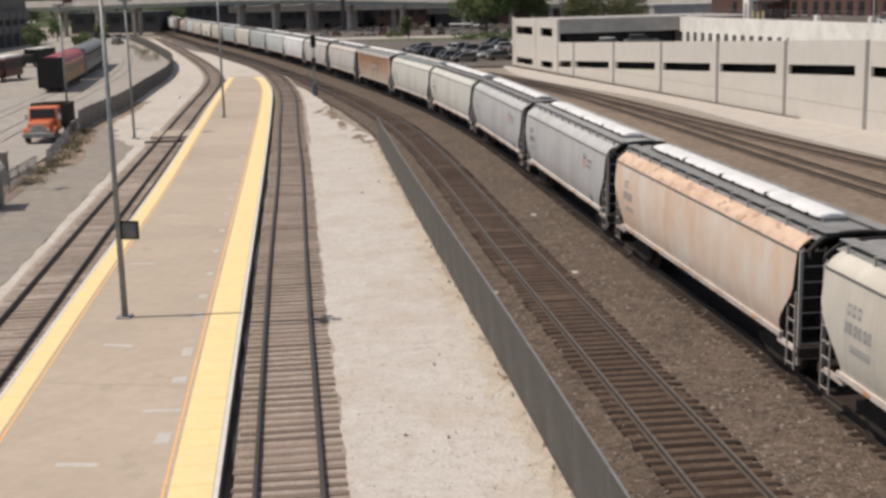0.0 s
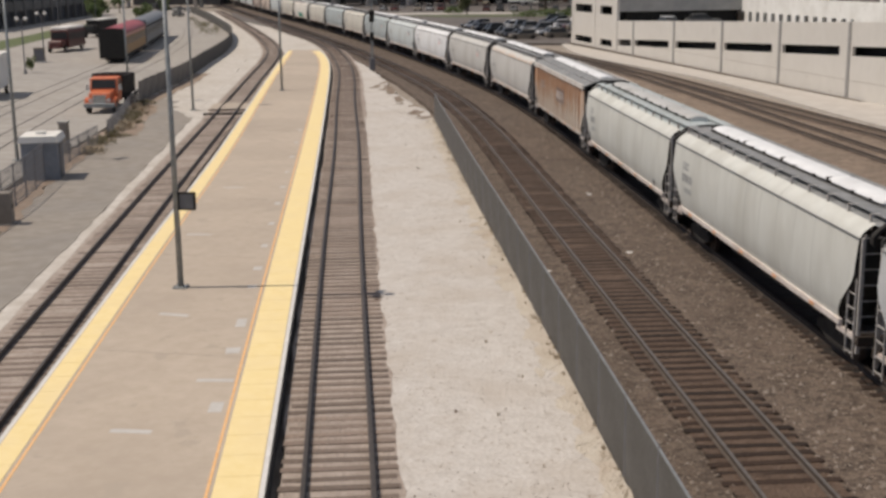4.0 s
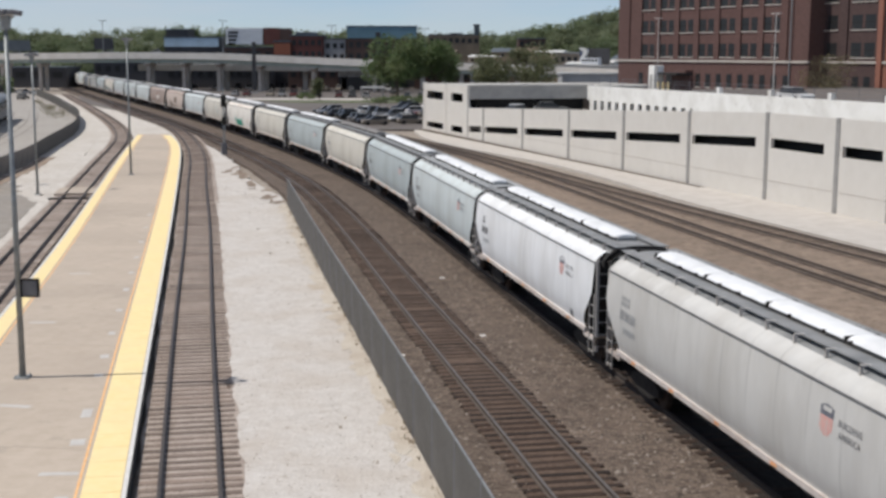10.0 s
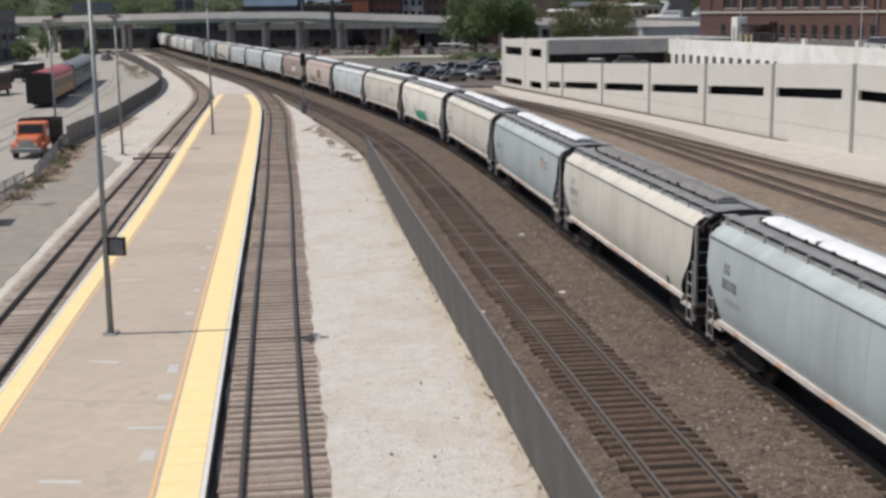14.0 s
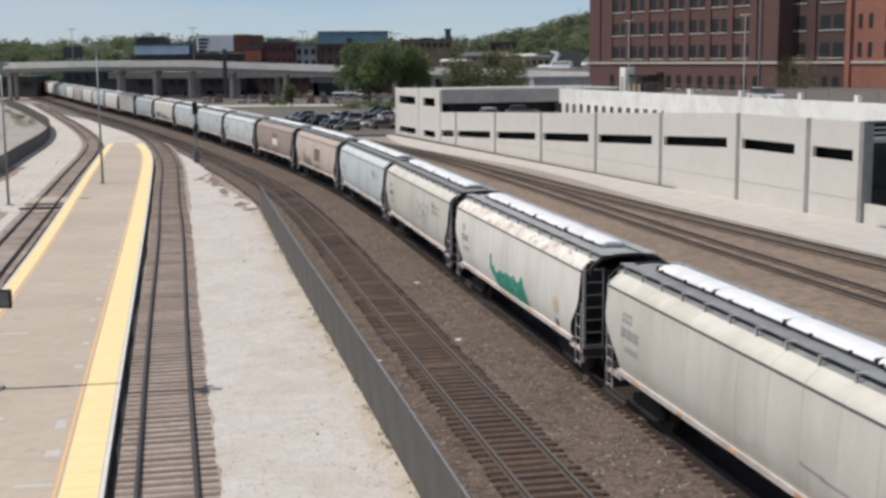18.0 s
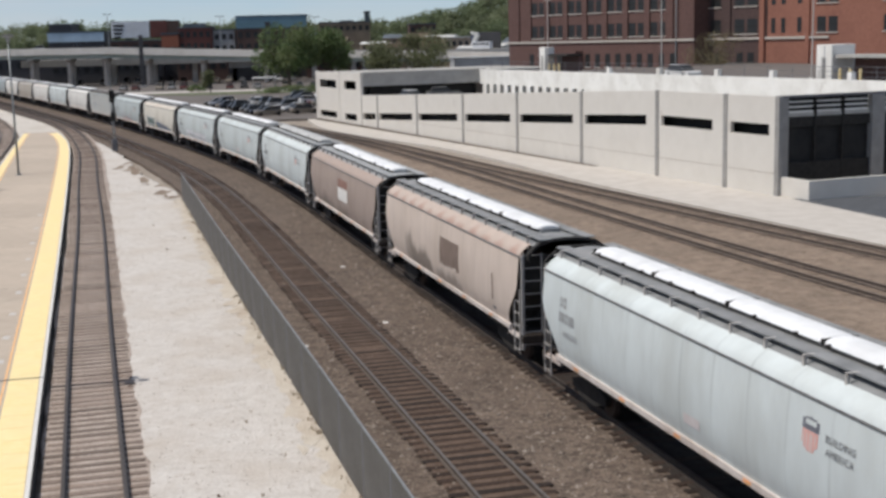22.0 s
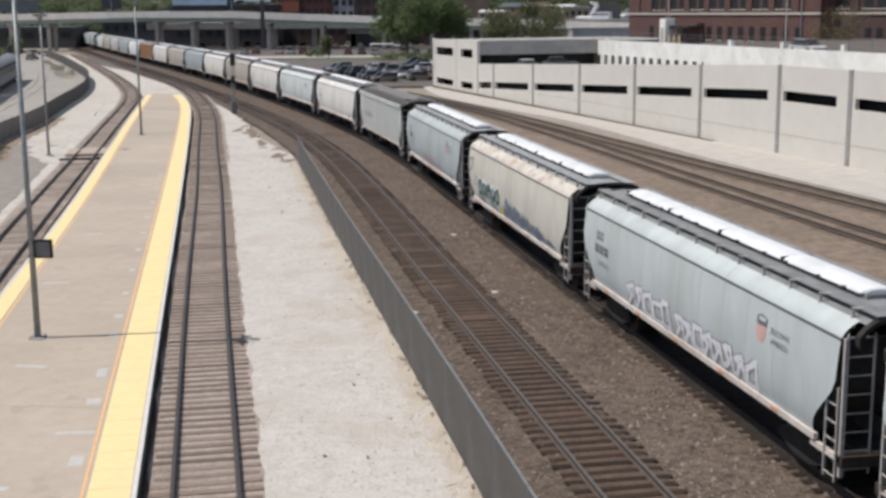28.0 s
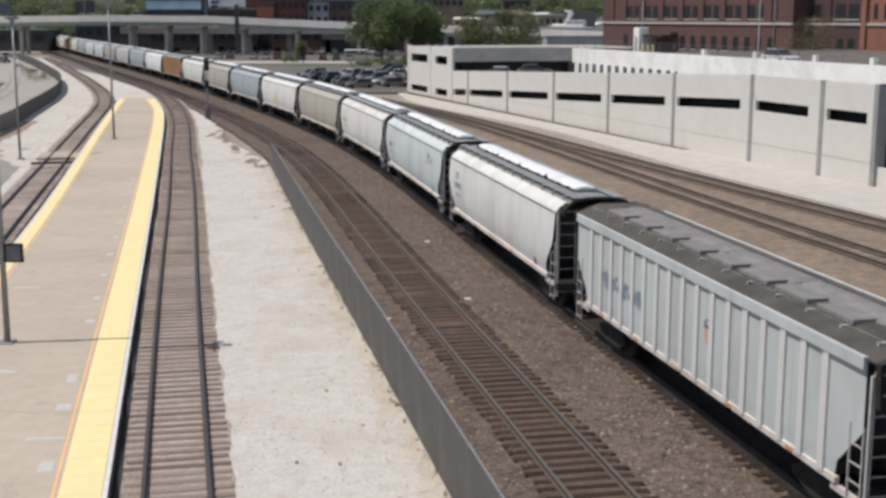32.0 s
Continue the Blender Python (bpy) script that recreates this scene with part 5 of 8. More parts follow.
def scrawl(seed, thick=0.5, low=1.0):
    """The outline of sprayed letters: blocky, uneven, higher in places."""
    rng = random.Random(seed)
    tops = [rng.uniform(0.5, 1.0) * low for _ in range(14)]
    holes = [(rng.random(), rng.random() * 0.8, rng.uniform(0.012, 0.03)) for _ in range(16)]

    def inside(u, v):
        k = u * 13
        i = int(k)
        top = tops[i] + (tops[min(i + 1, 13)] - tops[i]) * (k - i) * (1 if i % 3 else 0)
        if v > top:
            return False
        for hu, hv, r in holes:
            if abs(u - hu) < r and abs(v - hv) < r * 9 * thick:
                return False
        return True
    return inside


def outline(seed):
    rng = random.Random(seed)
    ph = [rng.uniform(0, 6.28) for _ in range(6)]

    def inside(u, v):
        a = 0.5 + 0.38 * math.sin(u * 34 + ph[0]) * math.sin(u * 9 + ph[1])
        b = 0.5 + 0.34 * math.sin(u * 47 + ph[2])
        return abs(v - a) < 0.13 or abs(v - b) < 0.10 or (abs(math.sin(u * 26 + ph[3])) > 0.93 and v < 0.85)
    return inside


# number, paint, stained eave, ribbed, extra words
CARS = [(-2, "grey", 0, 0), (-1, "cream", 0, 0), (0, "cream", 0, 0), (1, "peach", 1, 0), (2, "grey", 0, 0), (3, "grey", 0, 0), (4, "stone_white", 0, 0), (5, "stone_white", 0, 0), (6, "rust", 0, 1), (7, "off_white", 2, 0),
        (8, "off_white", 0, 0), (9, "bright_white", 0, 0), (10, "pale_blue", 0, 0), (11, "steel_blue", 0, 0), (12, "cream", 0, 0), (13, "steel_blue", 0, 0), (14, "cream", 0, 0), (15, "warm_white", 1, 0),
        (16, "cream", 0, 0), (17, "pale_blue", 0, 0), (18, "pink_beige", 2, 0), (19, "dusty_brown", 1, 0), (20, "pale_blue", 0, 0), (21, "mist_blue", 0, 0), (22, "mist_blue", 0, 0), (23, "cream", 1, 0),
        (24, "steel_blue", 0, 0), (25, "sage_grey", 0, 1), (26, "white", 0, 0), (27, "pale_blue", 0, 0), (28, "white", 1, 0), (29, "beige", 0, 0), (30, "white", 0, 0), (31, "blue_grey", 0, 0), (32, "beige", 0, 0),
        (33, "white", 0, 0), (34, "tan", 0, 1), (35, "bright_white", 0, 0), (36, "blue_grey", 0, 0), (37, "pale_grey", 0, 0), (38, "beige", 0, 0), (39, "pale_blue", 0, 0), (40, "pale_blue", 0, 0),
        (41, "blue_grey", 0, 0), (42, "cream", 0, 0), (43, "tan", 0, 0), (44, "cream", 0, 0), (45, "grey", 0, 0), (46, "white", 0, 0), (47, "pale_blue", 0, 0), (48, "beige", 0, 0), (49, "cream", 0, 0)]
GAPS = [(-3, -29), (0, 31.4), (2, 72.0), (3, 92.1), (4, 111.8), (5, 130.9), (6, 151.3), (7, 171.8), (8, 192.6), (9, 211.7), (10, 230.9), (11, 251.0), (12, 270.9), (13, 291.0), (14, 311.8), (15, 333.1), (16, 352.4),
        (17, 372.8), (18, 394.0), (19, 414.5), (21, 455.3), (22, 475.7), (23, 496.6), (24, 518.0), (25, 539.3), (26, 560.4), (50, 1047.6)]
TRAIN = []


def gap(n):
    """Where the coupling behind car n stands along the track at the start."""
    return float(np.interp(n, [g[0] for g in GAPS], [g[1] for g in GAPS]))


def gone(t):
    """How far the train has rolled at t: an even pace, slowly gaining."""
    return 15.15 * t + 0.04 * max(0.0, t - 15) ** 2


def marks(car, n, ribbed):
    if n in (2, 3, 8, 9, 10, 11, 13, 16, 17, 20, 21, 22, 24, 27):
        shield(car, -5.5, 3.06)
        words(car, "BUILDING", -6.02, 3.08, 0.15)
        words(car, "AMERICA", -6.06, 2.83, 0.15)
    if not ribbed and n not in (18, 19, 23, 30):
        mat = M_MARK if n in (9, 11, 20, 21, 22, 24) else M_MARK_SOFT
        chars(car, 7.75, 2.92, 2 if n % 2 else 3, 0.27, 0.30, mat)
        chars(car, 7.85, 2.47, 5 if n % 2 else 6, 0.25, 0.30, mat)
        bars(car, 7.5, 2.2, 1.1, 0.04, 3, M_MARK_FAINT)
    if not ribbed and n % 3 != 1:
        side_patch("data_panel", car, M_SPRAY_DARK, -6.9, -6.55, 1.4, 1.66, cell=0.4)
    if n in (14, 17, 21, 7):
        side_patch("data_panel", car, M_SPRAY_FAINT, -1.0, -0.2, 1.75, 2.0, cell=0.3)
    if n == 6:
        for k in range(3):
            x = 0.2 - 0.9 * k
            side_patch("name_panel", car, M_BLUE_MARK, x - 0.82, x, 2.35, 3.25, cell=0.4, ribbed=True, label="dark blue faded name panel")
            side_patch("name_bar", car, M_SPRAY_WHITE, x - 0.58, x - 0.26, 2.55, 3.05, lambda u, v: True, 0.3, True)
        bars(car, 6.3, 3.0, 1.3, 0.18, 2, M_MARK_FAINT, True)
        for x in (-6.5, -2.4, 2.1):
            side_patch("orange_patch", car, M_SPRAY_YELLOW, x - 0.25, x + 0.2, 1.16, 1.36, cell=0.2, ribbed=True)
    if n == 15:
        tops = ((0, 0.86), (0.03, 0.98), (0.1, 0.9), (0.13, 0.5), (0.2, 0.46), (0.27, 0.62), (0.36, 0.55), (0.42, 0.66), (0.55, 0.62), (0.66, 0.68), (0.72, 0.58), (0.79, 0.62), (0.82, 0.8), (0.88, 0.74), (0.93, 0.42), (1, 0.03))

        def mass(u, v):
            k = 1 - u
            top = float(np.interp(k, *zip(*tops))) + 0.035 * math.sin(k * 61) * math.sin(k * 23)
            return v < top and not (0.05 < k < 0.115 and v > 0.62) and not (k < 0.16 and v < 0.5 - 2.4 * k)
        side_patch("white_halo", car, M_SPRAY_WHITE, -3.2, 2.6, 1.36, 2.62, lambda u, v: mass(u, v - 0.03) or mass(min(1, u + 0.012), v) or mass(max(0, u - 0.012), v), 0.06, label="white sprayed edge of graffiti")
        side_patch("green_graffiti", car, M_GREEN, -3.2, 2.6, 1.36, 2.62, mass, 0.06, label="green spray-painted graffiti")
        side_patch("dark_drips", car, M_SPRAY_FOREST, -2.2, 1.6, 1.5, 2.1, lambda u, v: abs(v - 0.45 - 0.3 * math.sin(u * 11)) < 0.06 and math.sin(u * 37) > -0.3, 0.06)
        side_patch("tan_stain", car, M_STAIN, -7.1, -6.4, 1.9, 2.45, lambda u, v: (u - 0.5) ** 2 + (v - 0.5) ** 2 < 0.2, 0.08)
    if n == 14:
        side_patch("pink_line", car, M_SPRAY_RED, -5.6, -3.2, 1.9, 2.15, lambda u, v: abs(v - 0.3 - 0.5 * u) < 0.12, 0.05)
    if n == 16:
        graffiti(car, 16, -4.3, -0.9, 2.05, 3.05, 3, None, M_SPRAY_PALE, 0.13, 0.06, words_about=("", "faint blue graffiti outline"))
        side_patch("blue_mark", car, M_SPRAY_PALE, 2.6, 3.4, 1.3, 1.6, scrawl(3), 0.07)
    if n == 18:
        side_patch("primer_patch", car, M_BROWN_PATCH, -2.6, 0.0, 2.05, 3.12, cell=0.3, label="brown square primer patch")
        soft_grime(car, PAINT["pink_beige"], (0.16, 0.13, 0.105), -7.0, 5.6, 2.9,
                   ((-7.0, 1.6, 0.3), (-5.0, 1.75, 0.35), (-3.2, 1.6, 0.35), (-2.7, 2.0, 0.6), (-1.2, 2.15, 0.7), (0.1, 2.0, 0.65), (1.1, 1.75, 0.5), (1.6, 2.3, 0.95), (3.0, 2.4, 1.0), (4.2, 2.35, 0.95), (4.6, 2.75, 0.75), (5.6, 2.85, 0.45)))
        bars(car, -6.6, 1.9, 0.14, 0.9, 1, M_BROWN_PATCH)
    if n == 19:
        side_patch("red_label", car, M_RED_BROWN, -2.3, 0.3, 2.85, 3.3, cell=0.2, label="brown-red label top")
        side_patch("pale_label", car, M_PALE_PATCH, -2.3, 0.3, 2.15, 2.84, cell=0.2, label="pale label field")
        soft_grime(car, PAINT["dusty_brown"], (0.17, 0.135, 0.11), -7.0, 7.0, 2.5,
                   ((-7.0, 1.8, 0.5), (-4.0, 1.65, 0.5), (-1.0, 2.1, 0.7), (1.5, 1.8, 0.6), (4.0, 2.2, 0.7), (7.0, 1.9, 0.5)))
    if n == 22:
        graffiti(car, 22, -5.4, 0.2, 1.36, 2.2, 8, M_SPRAY_WHITE, M_SPRAY_VIOLET, 0.085, 0.04, 0.045, words_about=("white sprayed letters", "violet letter outlines"))
        graffiti(car, 23, 0.5, 4.4, 1.36, 2.25, 5, M_SPRAY_WHITE, M_SPRAY_VIOLET, 0.085, 0.04, 0.045)
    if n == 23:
        slits = ((0.5, 0.45, 0.3), (0.32, 0.5, 0.25), (0.62, 0.42, 0.22), (0.5, 0.55, 0.28), (0.45, 0.5, 0.34))

        def letter(u, v):
            k = (1 - u) * 5
            i = min(int(k), 4)
            f, (cx, cy, h) = k - i, slits[i]
            roof = 0.97 - 0.5 * abs(f - 0.5) ** 1.5 - 0.06 * (i % 2)
            return v < roof and v > 0.36 and 0.03 < f < 0.97 and not (abs(f - cx) < 0.09 and abs(v - cy - 0.12) < h * 0.45)

        def base(u, v):
            return v <= 0.36 and math.sin((1 - u) * 48) > -0.1 - 0.5 * math.sin((1 - u) * 11)
        side_patch("white_halo", car, M_SPRAY_WHITE, 2.0, 6.7, 1.36, 2.62, lambda u, v: v < 0.97 - 0.4 * abs(((1 - u) * 5) % 1 - 0.5) ** 1.5, 0.045, label="white sprayed letter edges")
        side_patch("green_letters", car, M_SPRAY_FOREST, 2.0, 6.7, 1.36, 2.55, letter, 0.045, label="dark green block letters")
        tagged(side_patch("striped_base", car, M_SPRAY_FOREST, 2.0, 6.7, 1.36, 2.55, base, 0.045, label="green and white striped letter base"), kind="stuff")
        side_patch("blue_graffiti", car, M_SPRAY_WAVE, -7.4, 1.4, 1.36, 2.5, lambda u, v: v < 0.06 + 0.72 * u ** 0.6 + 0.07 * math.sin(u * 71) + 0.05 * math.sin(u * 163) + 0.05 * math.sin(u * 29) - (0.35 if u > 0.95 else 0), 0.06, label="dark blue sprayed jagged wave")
        side_patch("pale_blue_base", car, M_SPRAY_PALE, -7.4, 1.8, 1.36, 1.5, lambda u, v: math.sin(u * 40) + math.sin(u * 17) > -0.5, 0.06)
        side_patch("brown_flecks", car, M_BROWN_PATCH, -5.5, 0.8, 1.45, 1.95, lambda u, v: abs(v - 0.5 - 0.4 * math.sin(u * 13)) < 0.10 and math.sin(u * 40) > 0.2, 0.06)
        side_patch("yellow_graffiti", car, M_SPRAY_YELLOW, 1.35, 2.05, 1.36, 1.85, scrawl(4), 0.05)
        graffiti(car, 8, 6.7, 7.9, 1.9, 2.5, 2, None, M_MARK_SOFT, 0.1, 0.05)
        graffiti(car, 5, 7.9, 9.0, 2.6, 3.4, 2, M_SPRAY_SMOKE, None, 0.06)
    if n == 24:
        graffiti(car, 24, -3.3, 3.3, 1.2, 2.25, 6, None, M_SPRAY_RED, 0.17, 0.06, words_about=("", "faded maroon letter outlines"))
        side_patch("red_graffiti", car, M_SPRAY_RED, -3.3, 3.3, 1.2, 1.75, lambda u, v: v < 0.5 + 0.35 * math.sin(u * 17) * math.sin(u * 5 + 1), 0.08, label="faded maroon graffiti")
    if n == 25:
        for k in range(8):
            x = -7.6 + 2.0 * k
            part("roof_hatch", solid((x, x + 1.55, 0.2, 0.95, 4.36, 4.5)), M_HATCH_DARK, car, "dusty rectangular roof hatch", bevel=0.02)
        shield(car, -1.7, 2.75, True)
        for k in range(4):
            side_patch("dark_lettering", car, M_SPRAY_BLUE, 3.1 + 0.95 * k, 3.75 + 0.95 * k, 2.2, 2.8, outline(12 + k), 0.07, True)
        side_patch("orange_patch", car, M_SPRAY_YELLOW, -8.4, -7.3, 1.2, 1.34, cell=0.3, ribbed=True)
    if n == 30:
        side_patch("yellow_stain", car, M_SPRAY_YELLOW, 0.5, 1.8, 1.9, 2.7, scrawl(6), 0.12)


def build_train():
    proto = {(0, 1): make_car(False, True), (1, 1): make_car(True, True), (0, 0): make_car(False, False), (1, 0): make_car(True, False)}
    used = set()
    for n, key, stained, ribbed in CARS:
        kind = (ribbed, 1 if n <= 29 else 0)
        car = proto[kind] if kind not in used else copy_thing(proto[kind], Matrix())
        if kind not in used:
            used.add(kind)
            proto[kind + ("base",)] = car
        TRAIN.append((n, car, key, stained, ribbed))
    for n, car, key, stained, ribbed in TRAIN:
        about = {6: " with ribbed sides and rust streaks", 15: " with green graffiti on its side", 18: " with a brown primer square", 19: " with a red and white label", 22: " with outlined graffiti", 23: " with dark graffiti and rusty eaves",
                 24: " with faded maroon graffiti", 25: " with ribbed sides and dark roof"}.get(n, " with rust-stained eaves" if stained else " with curved sides")
        tagged(car, WORDS[key] + " covered hopper car" + about, "railway car")
        for ob in car.children:
            base = ob.name.split(".")[0]
            if base == "body":
                ob.material_slots[0].link = "OBJECT"
                ob.material_slots[0].material = paint(key)
            elif base in ("eave_sheet", "side_rib", "top_chord"):
                ob.material_slots[0].link = "OBJECT"
                ob.material_slots[0].material = paint("white" if (base == "top_chord" and key == "rust") or (base == "side_rib" and n == 25) else key, 1 if base == "top_chord" and key == "rust" else stained if base == "eave_sheet" else 0)
            elif base in ("roof", "running_board", "hatch_coaming") and n in (2, 5, 10, 15, 19, 20, 21, 23, 24, 28):
                ob.material_slots[0].link = "OBJECT"
                ob.material_slots[0].material = paint("steel_blue") if n == 5 else M_ROOF_PALE
            elif base == "hatch_cover" and n in (5, 20):
                ob.material_slots[0].link = "OBJECT"
                ob.material_slots[0].material = paint("pale_grey")
            elif base == "roof" and n == 25:
                ob.material_slots[0].link = "OBJECT"
                ob.material_slots[0].material = M_ROOF_DARK
            elif base == "hatch_cover" and (n in (12, 25) or n == 34):
                ob.material_slots[0].link = "OBJECT"
                ob.material_slots[0].material = M_HATCH_DARK
        marks(car, n, ribbed)


# distance along the train's track against y
_ys = np.arange(-900.0, 1500.0, 1.0)
_pts = np.array([MAIN.at(float(y), TRAIN_OFF)[:2] for y in _ys])
_len = np.concatenate(([0], np.cumsum(np.hypot(*np.diff(_pts, axis=0).T))))
_len -= np.interp(0.0, _ys, _len)


def on_track(s):
    return Vector((float(np.interp(s, _len, _pts[:, 0])), float(np.interp(s, _len, _pts[:, 1])), 0))


def motions():
    for n, car, key, stained, ribbed in TRAIN:
        mid = (gap(n - 1) + gap(n)) / 2
        rows = []
        for k in range(33):
            s = mid - gone(k)
            a, b = on_track(s - 6.85), on_track(s + 6.85)
            c = (a + b) / 2
            rows.append((float(k), pose(c.x, c.y, 0, 0, 0, math.degrees(math.atan2(b.y - a.y, b.x - a.x)))))
        walk(car, rows)

# ---- parking garage ----
M_FOOT_DARK = surf("dark_foot_brown", (0.07, 0.055, 0.042), (0.13, 0.10, 0.078), 3.0, 0.95, 0.6, world_space=True)
POSTS = [-0.1, 5.8, 14.8, 27.0, 39.8, 53.0, 66.5, 80.2, 86.6]
DECK_Y = 17.0


def wall_top(d):
    return 6.42 if d < 15 else 6.42 - (d - 15) * 0.0362


def slot_low(d):
    return 3.74 if d < 15 else 3.74 - (d - 15) * 0.0425


def panel_bm(d0, d1, lo, hi, y0=0.0, y1=0.28):
    """A wall panel from d0 to d1 along the front, between two sloping heights."""
    bm = bmesh.new()
    add_prism(bm, [(-d0, lo(d0)), (-d1, lo(d1)), (-d1, hi(d1)), (-d0, hi(d0))], y0, y1)
    return bm


def build_garage():
    g = thing("parking_garage", "pale precast concrete parking garage with sloping ramp wall", "parking garage", GAR)
    base = lambda d: -0.5
    for d0, d1 in zip(POSTS, POSTS[1:]):
        s0, s1 = (d0 + 1.6, d1 - 0.55) if d1 - d0 > 7 else (d0 + 0.9, d1 - 0.6)
        zt = lambda d: slot_low(d) + 0.79
        part("lower_panel", panel_bm(d0 + 0.22, d1 - 0.22, base, slot_low), M_CONC, g)
        part("upper_panel", panel_bm(d0 + 0.22, d1 - 0.22, zt, wall_top), M_CONC, g)
        part("slot_jamb", panel_bm(d0 + 0.22, s0, slot_low, zt), M_CONC, g)
        part("slot_jamb", panel_bm(s1, d1 - 0.22, slot_low, zt), M_CONC, g)
        part("plinth_line", panel_bm(d0 + 0.25, d1 - 0.25, lambda d: 1.25, lambda d: 1.28, -0.012, 0.0), M_JOINT, g)
    for d in POSTS:
        part("joint_post", panel_bm(d - 0.22, d + 0.22, base, lambda q: wall_top(d) + 0.02, -0.06, 0.22), M_POSTJOINT, g, "grey joint between panels")
    # near-black sheet painted as the shade behind the slots
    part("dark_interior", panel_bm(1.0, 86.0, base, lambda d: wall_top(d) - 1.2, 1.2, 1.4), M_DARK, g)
    bm = bmesh.new()
    add_prism(bm, [(-0.2, 5.0), (-15, 5.0), (-86.4, 2.55), (-86.4, 2.85), (-15, 5.3), (-0.2, 5.3)], 0.3, DECK_Y - 0.2)
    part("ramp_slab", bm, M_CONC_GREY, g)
    # taller block at the far end
    for d0, d1, sl in ((86.9, 96.0, (88.6, 93.6)), (96.0, 106.4, (97.2, 105.0))):
        for z0, z1 in ((-0.5, 0.35), (1.22, 4.47), (5.58, 6.65)):
            part("block_panel", panel_bm(d0 + 0.1, d1 - 0.1, lambda d: z0, lambda d: z1), M_CONC, g)
        for z0, z1 in ((0.35, 1.22), (4.47, 5.58)):
            part("slot_jamb", panel_bm(d0 + 0.1, sl[0], lambda d: z0, lambda d: z1), M_CONC, g)
            part("slot_jamb", panel_bm(sl[1], d1 - 0.1, lambda d: z0, lambda d: z1), M_CONC, g)
    for d in (86.8, 96.0, 106.3):
        part("block_post", panel_bm(d - 0.35, d + 0.35, base, lambda q: 6.75, -0.07, 0.3), M_CONC, g)
    # same near-black sheet as painted shade inside the far block
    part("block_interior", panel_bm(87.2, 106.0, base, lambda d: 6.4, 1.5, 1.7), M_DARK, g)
    part("block_roof", solid((-106.4, -87.0, 0.3, DECK_Y + 12, 6.3, 6.6)), M_CONC_GREY, g)
    part("block_end_wall", solid((-106.6, -106.35, 0.0, DECK_Y + 12, -0.5, 6.6)), M_CONC, g)
    # greyer concrete than the front: the side's shade is in its colour
    part("block_side_wall", solid((-87.0, -86.6, 0.4, DECK_Y, 4.95, 6.65)), M_CONC_GREY, g, "concrete side wall coloured grey for shade")
    # dark sheet in place of the shaded opening
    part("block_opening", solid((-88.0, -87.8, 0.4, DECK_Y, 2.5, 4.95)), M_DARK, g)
    part("block_coping", solid((-87.2, -86.5, 0.3, DECK_Y + 1, 6.66, 6.85)), M_CONC, g)
    # white wall behind the ramp, with a row of small openings
    xs = [86.6 - 2.2 * k for k in range(14)]
    part("white_wall", panel_bm(57.5, -45.0, lambda d: 2.4, lambda d: 6.68, DECK_Y, DECK_Y + 0.3), M_CONC_WHITE, g, "white painted concrete parapet")
    part("white_wall", panel_bm(86.6, 57.5, lambda d: 4.75, lambda d: 6.68, DECK_Y, DECK_Y + 0.3), M_CONC_WHITE, g)
    for d0, d1 in zip(xs, xs[1:]):
        part("white_pier", panel_bm(d0 - 1.05, d1, lambda d: 2.4, lambda d: 4.75, DECK_Y, DECK_Y + 0.3), M_CONC_WHITE, g)
    # dark sheet painted as shade behind the small openings
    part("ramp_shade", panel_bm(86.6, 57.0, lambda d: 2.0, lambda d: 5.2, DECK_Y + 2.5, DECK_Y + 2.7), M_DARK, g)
    part("upper_deck", solid((-86, 46, DECK_Y + 0.3, DECK_Y + 46, 5.6, 6.1)), M_PARKING, g)
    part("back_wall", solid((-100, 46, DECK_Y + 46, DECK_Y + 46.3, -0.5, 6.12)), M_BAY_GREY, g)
    # fence and short white piers on the parapet
    d = 84.0
    while d > -20:
        bm = bmesh.new()
        add_rod(bm, (-d, DECK_Y + 0.6, 6.0), (-d, DECK_Y + 0.6, 7.75), 0.03, 5)
        part("fence_post", bm, M_LOUVRE, g)
        d -= 3.5
    for z in (6.9, 7.3, 7.7):
        bm = bmesh.new()
        add_rod(bm, (-84, DECK_Y + 0.6, z), (20, DECK_Y + 0.6, z), 0.02, 5)
        part("fence_wire", bm, M_LOUVRE, g)
    for d in (52.0, 41.8, 31.6, 23.2, 13.0):
        part("parapet_pier", solid((-d - 0.27, -d + 0.27, DECK_Y - 0.02, DECK_Y + 0.45, 6.5, 7.3)), M_CONC_WHITE, g)
    # gated end facing the forecourt
    for y0, y1 in ((0.3, 0.95), (8.0, 9.1), (16.2, 17.3)):
        part("end_pillar", solid((-0.4, 0.05, y0, y1, -0.5, 6.35)), M_POSTJOINT, g)
    for a, b in ((0.95, 8.0), (9.1, 16.2)):
        part("end_screen", solid((-0.5, -0.42, a, b, -0.5, 6.3)), M_DARK, g, "dark mesh screen")
        part("end_spandrel", solid((-0.4, -0.2, a, b, 4.3, 5.0)), M_BLACK, g)
        part("end_kerb_wall", solid((-0.4, -0.15, a, b, -0.5, 1.9)), M_BLACK, g)
        for k in (1, 2):
            y = a + (b - a) * k / 3
            part("mullion", solid((-0.42, -0.12, y - 0.09, y + 0.09, -0.4, 6.3)), M_BLACK, g)
        for k in range(3):
            ya, yb = a + (b - a) * k / 3 + 0.2, a + (b - a) * (k + 1) / 3 - 0.2
            for z0, z1 in ((5.25, 5.4), (5.6, 5.72), (5.95, 6.05)):
                part("white_slat", solid((-0.3, -0.18, ya, yb, z0, z1)), M_CONC_WHITE, g)
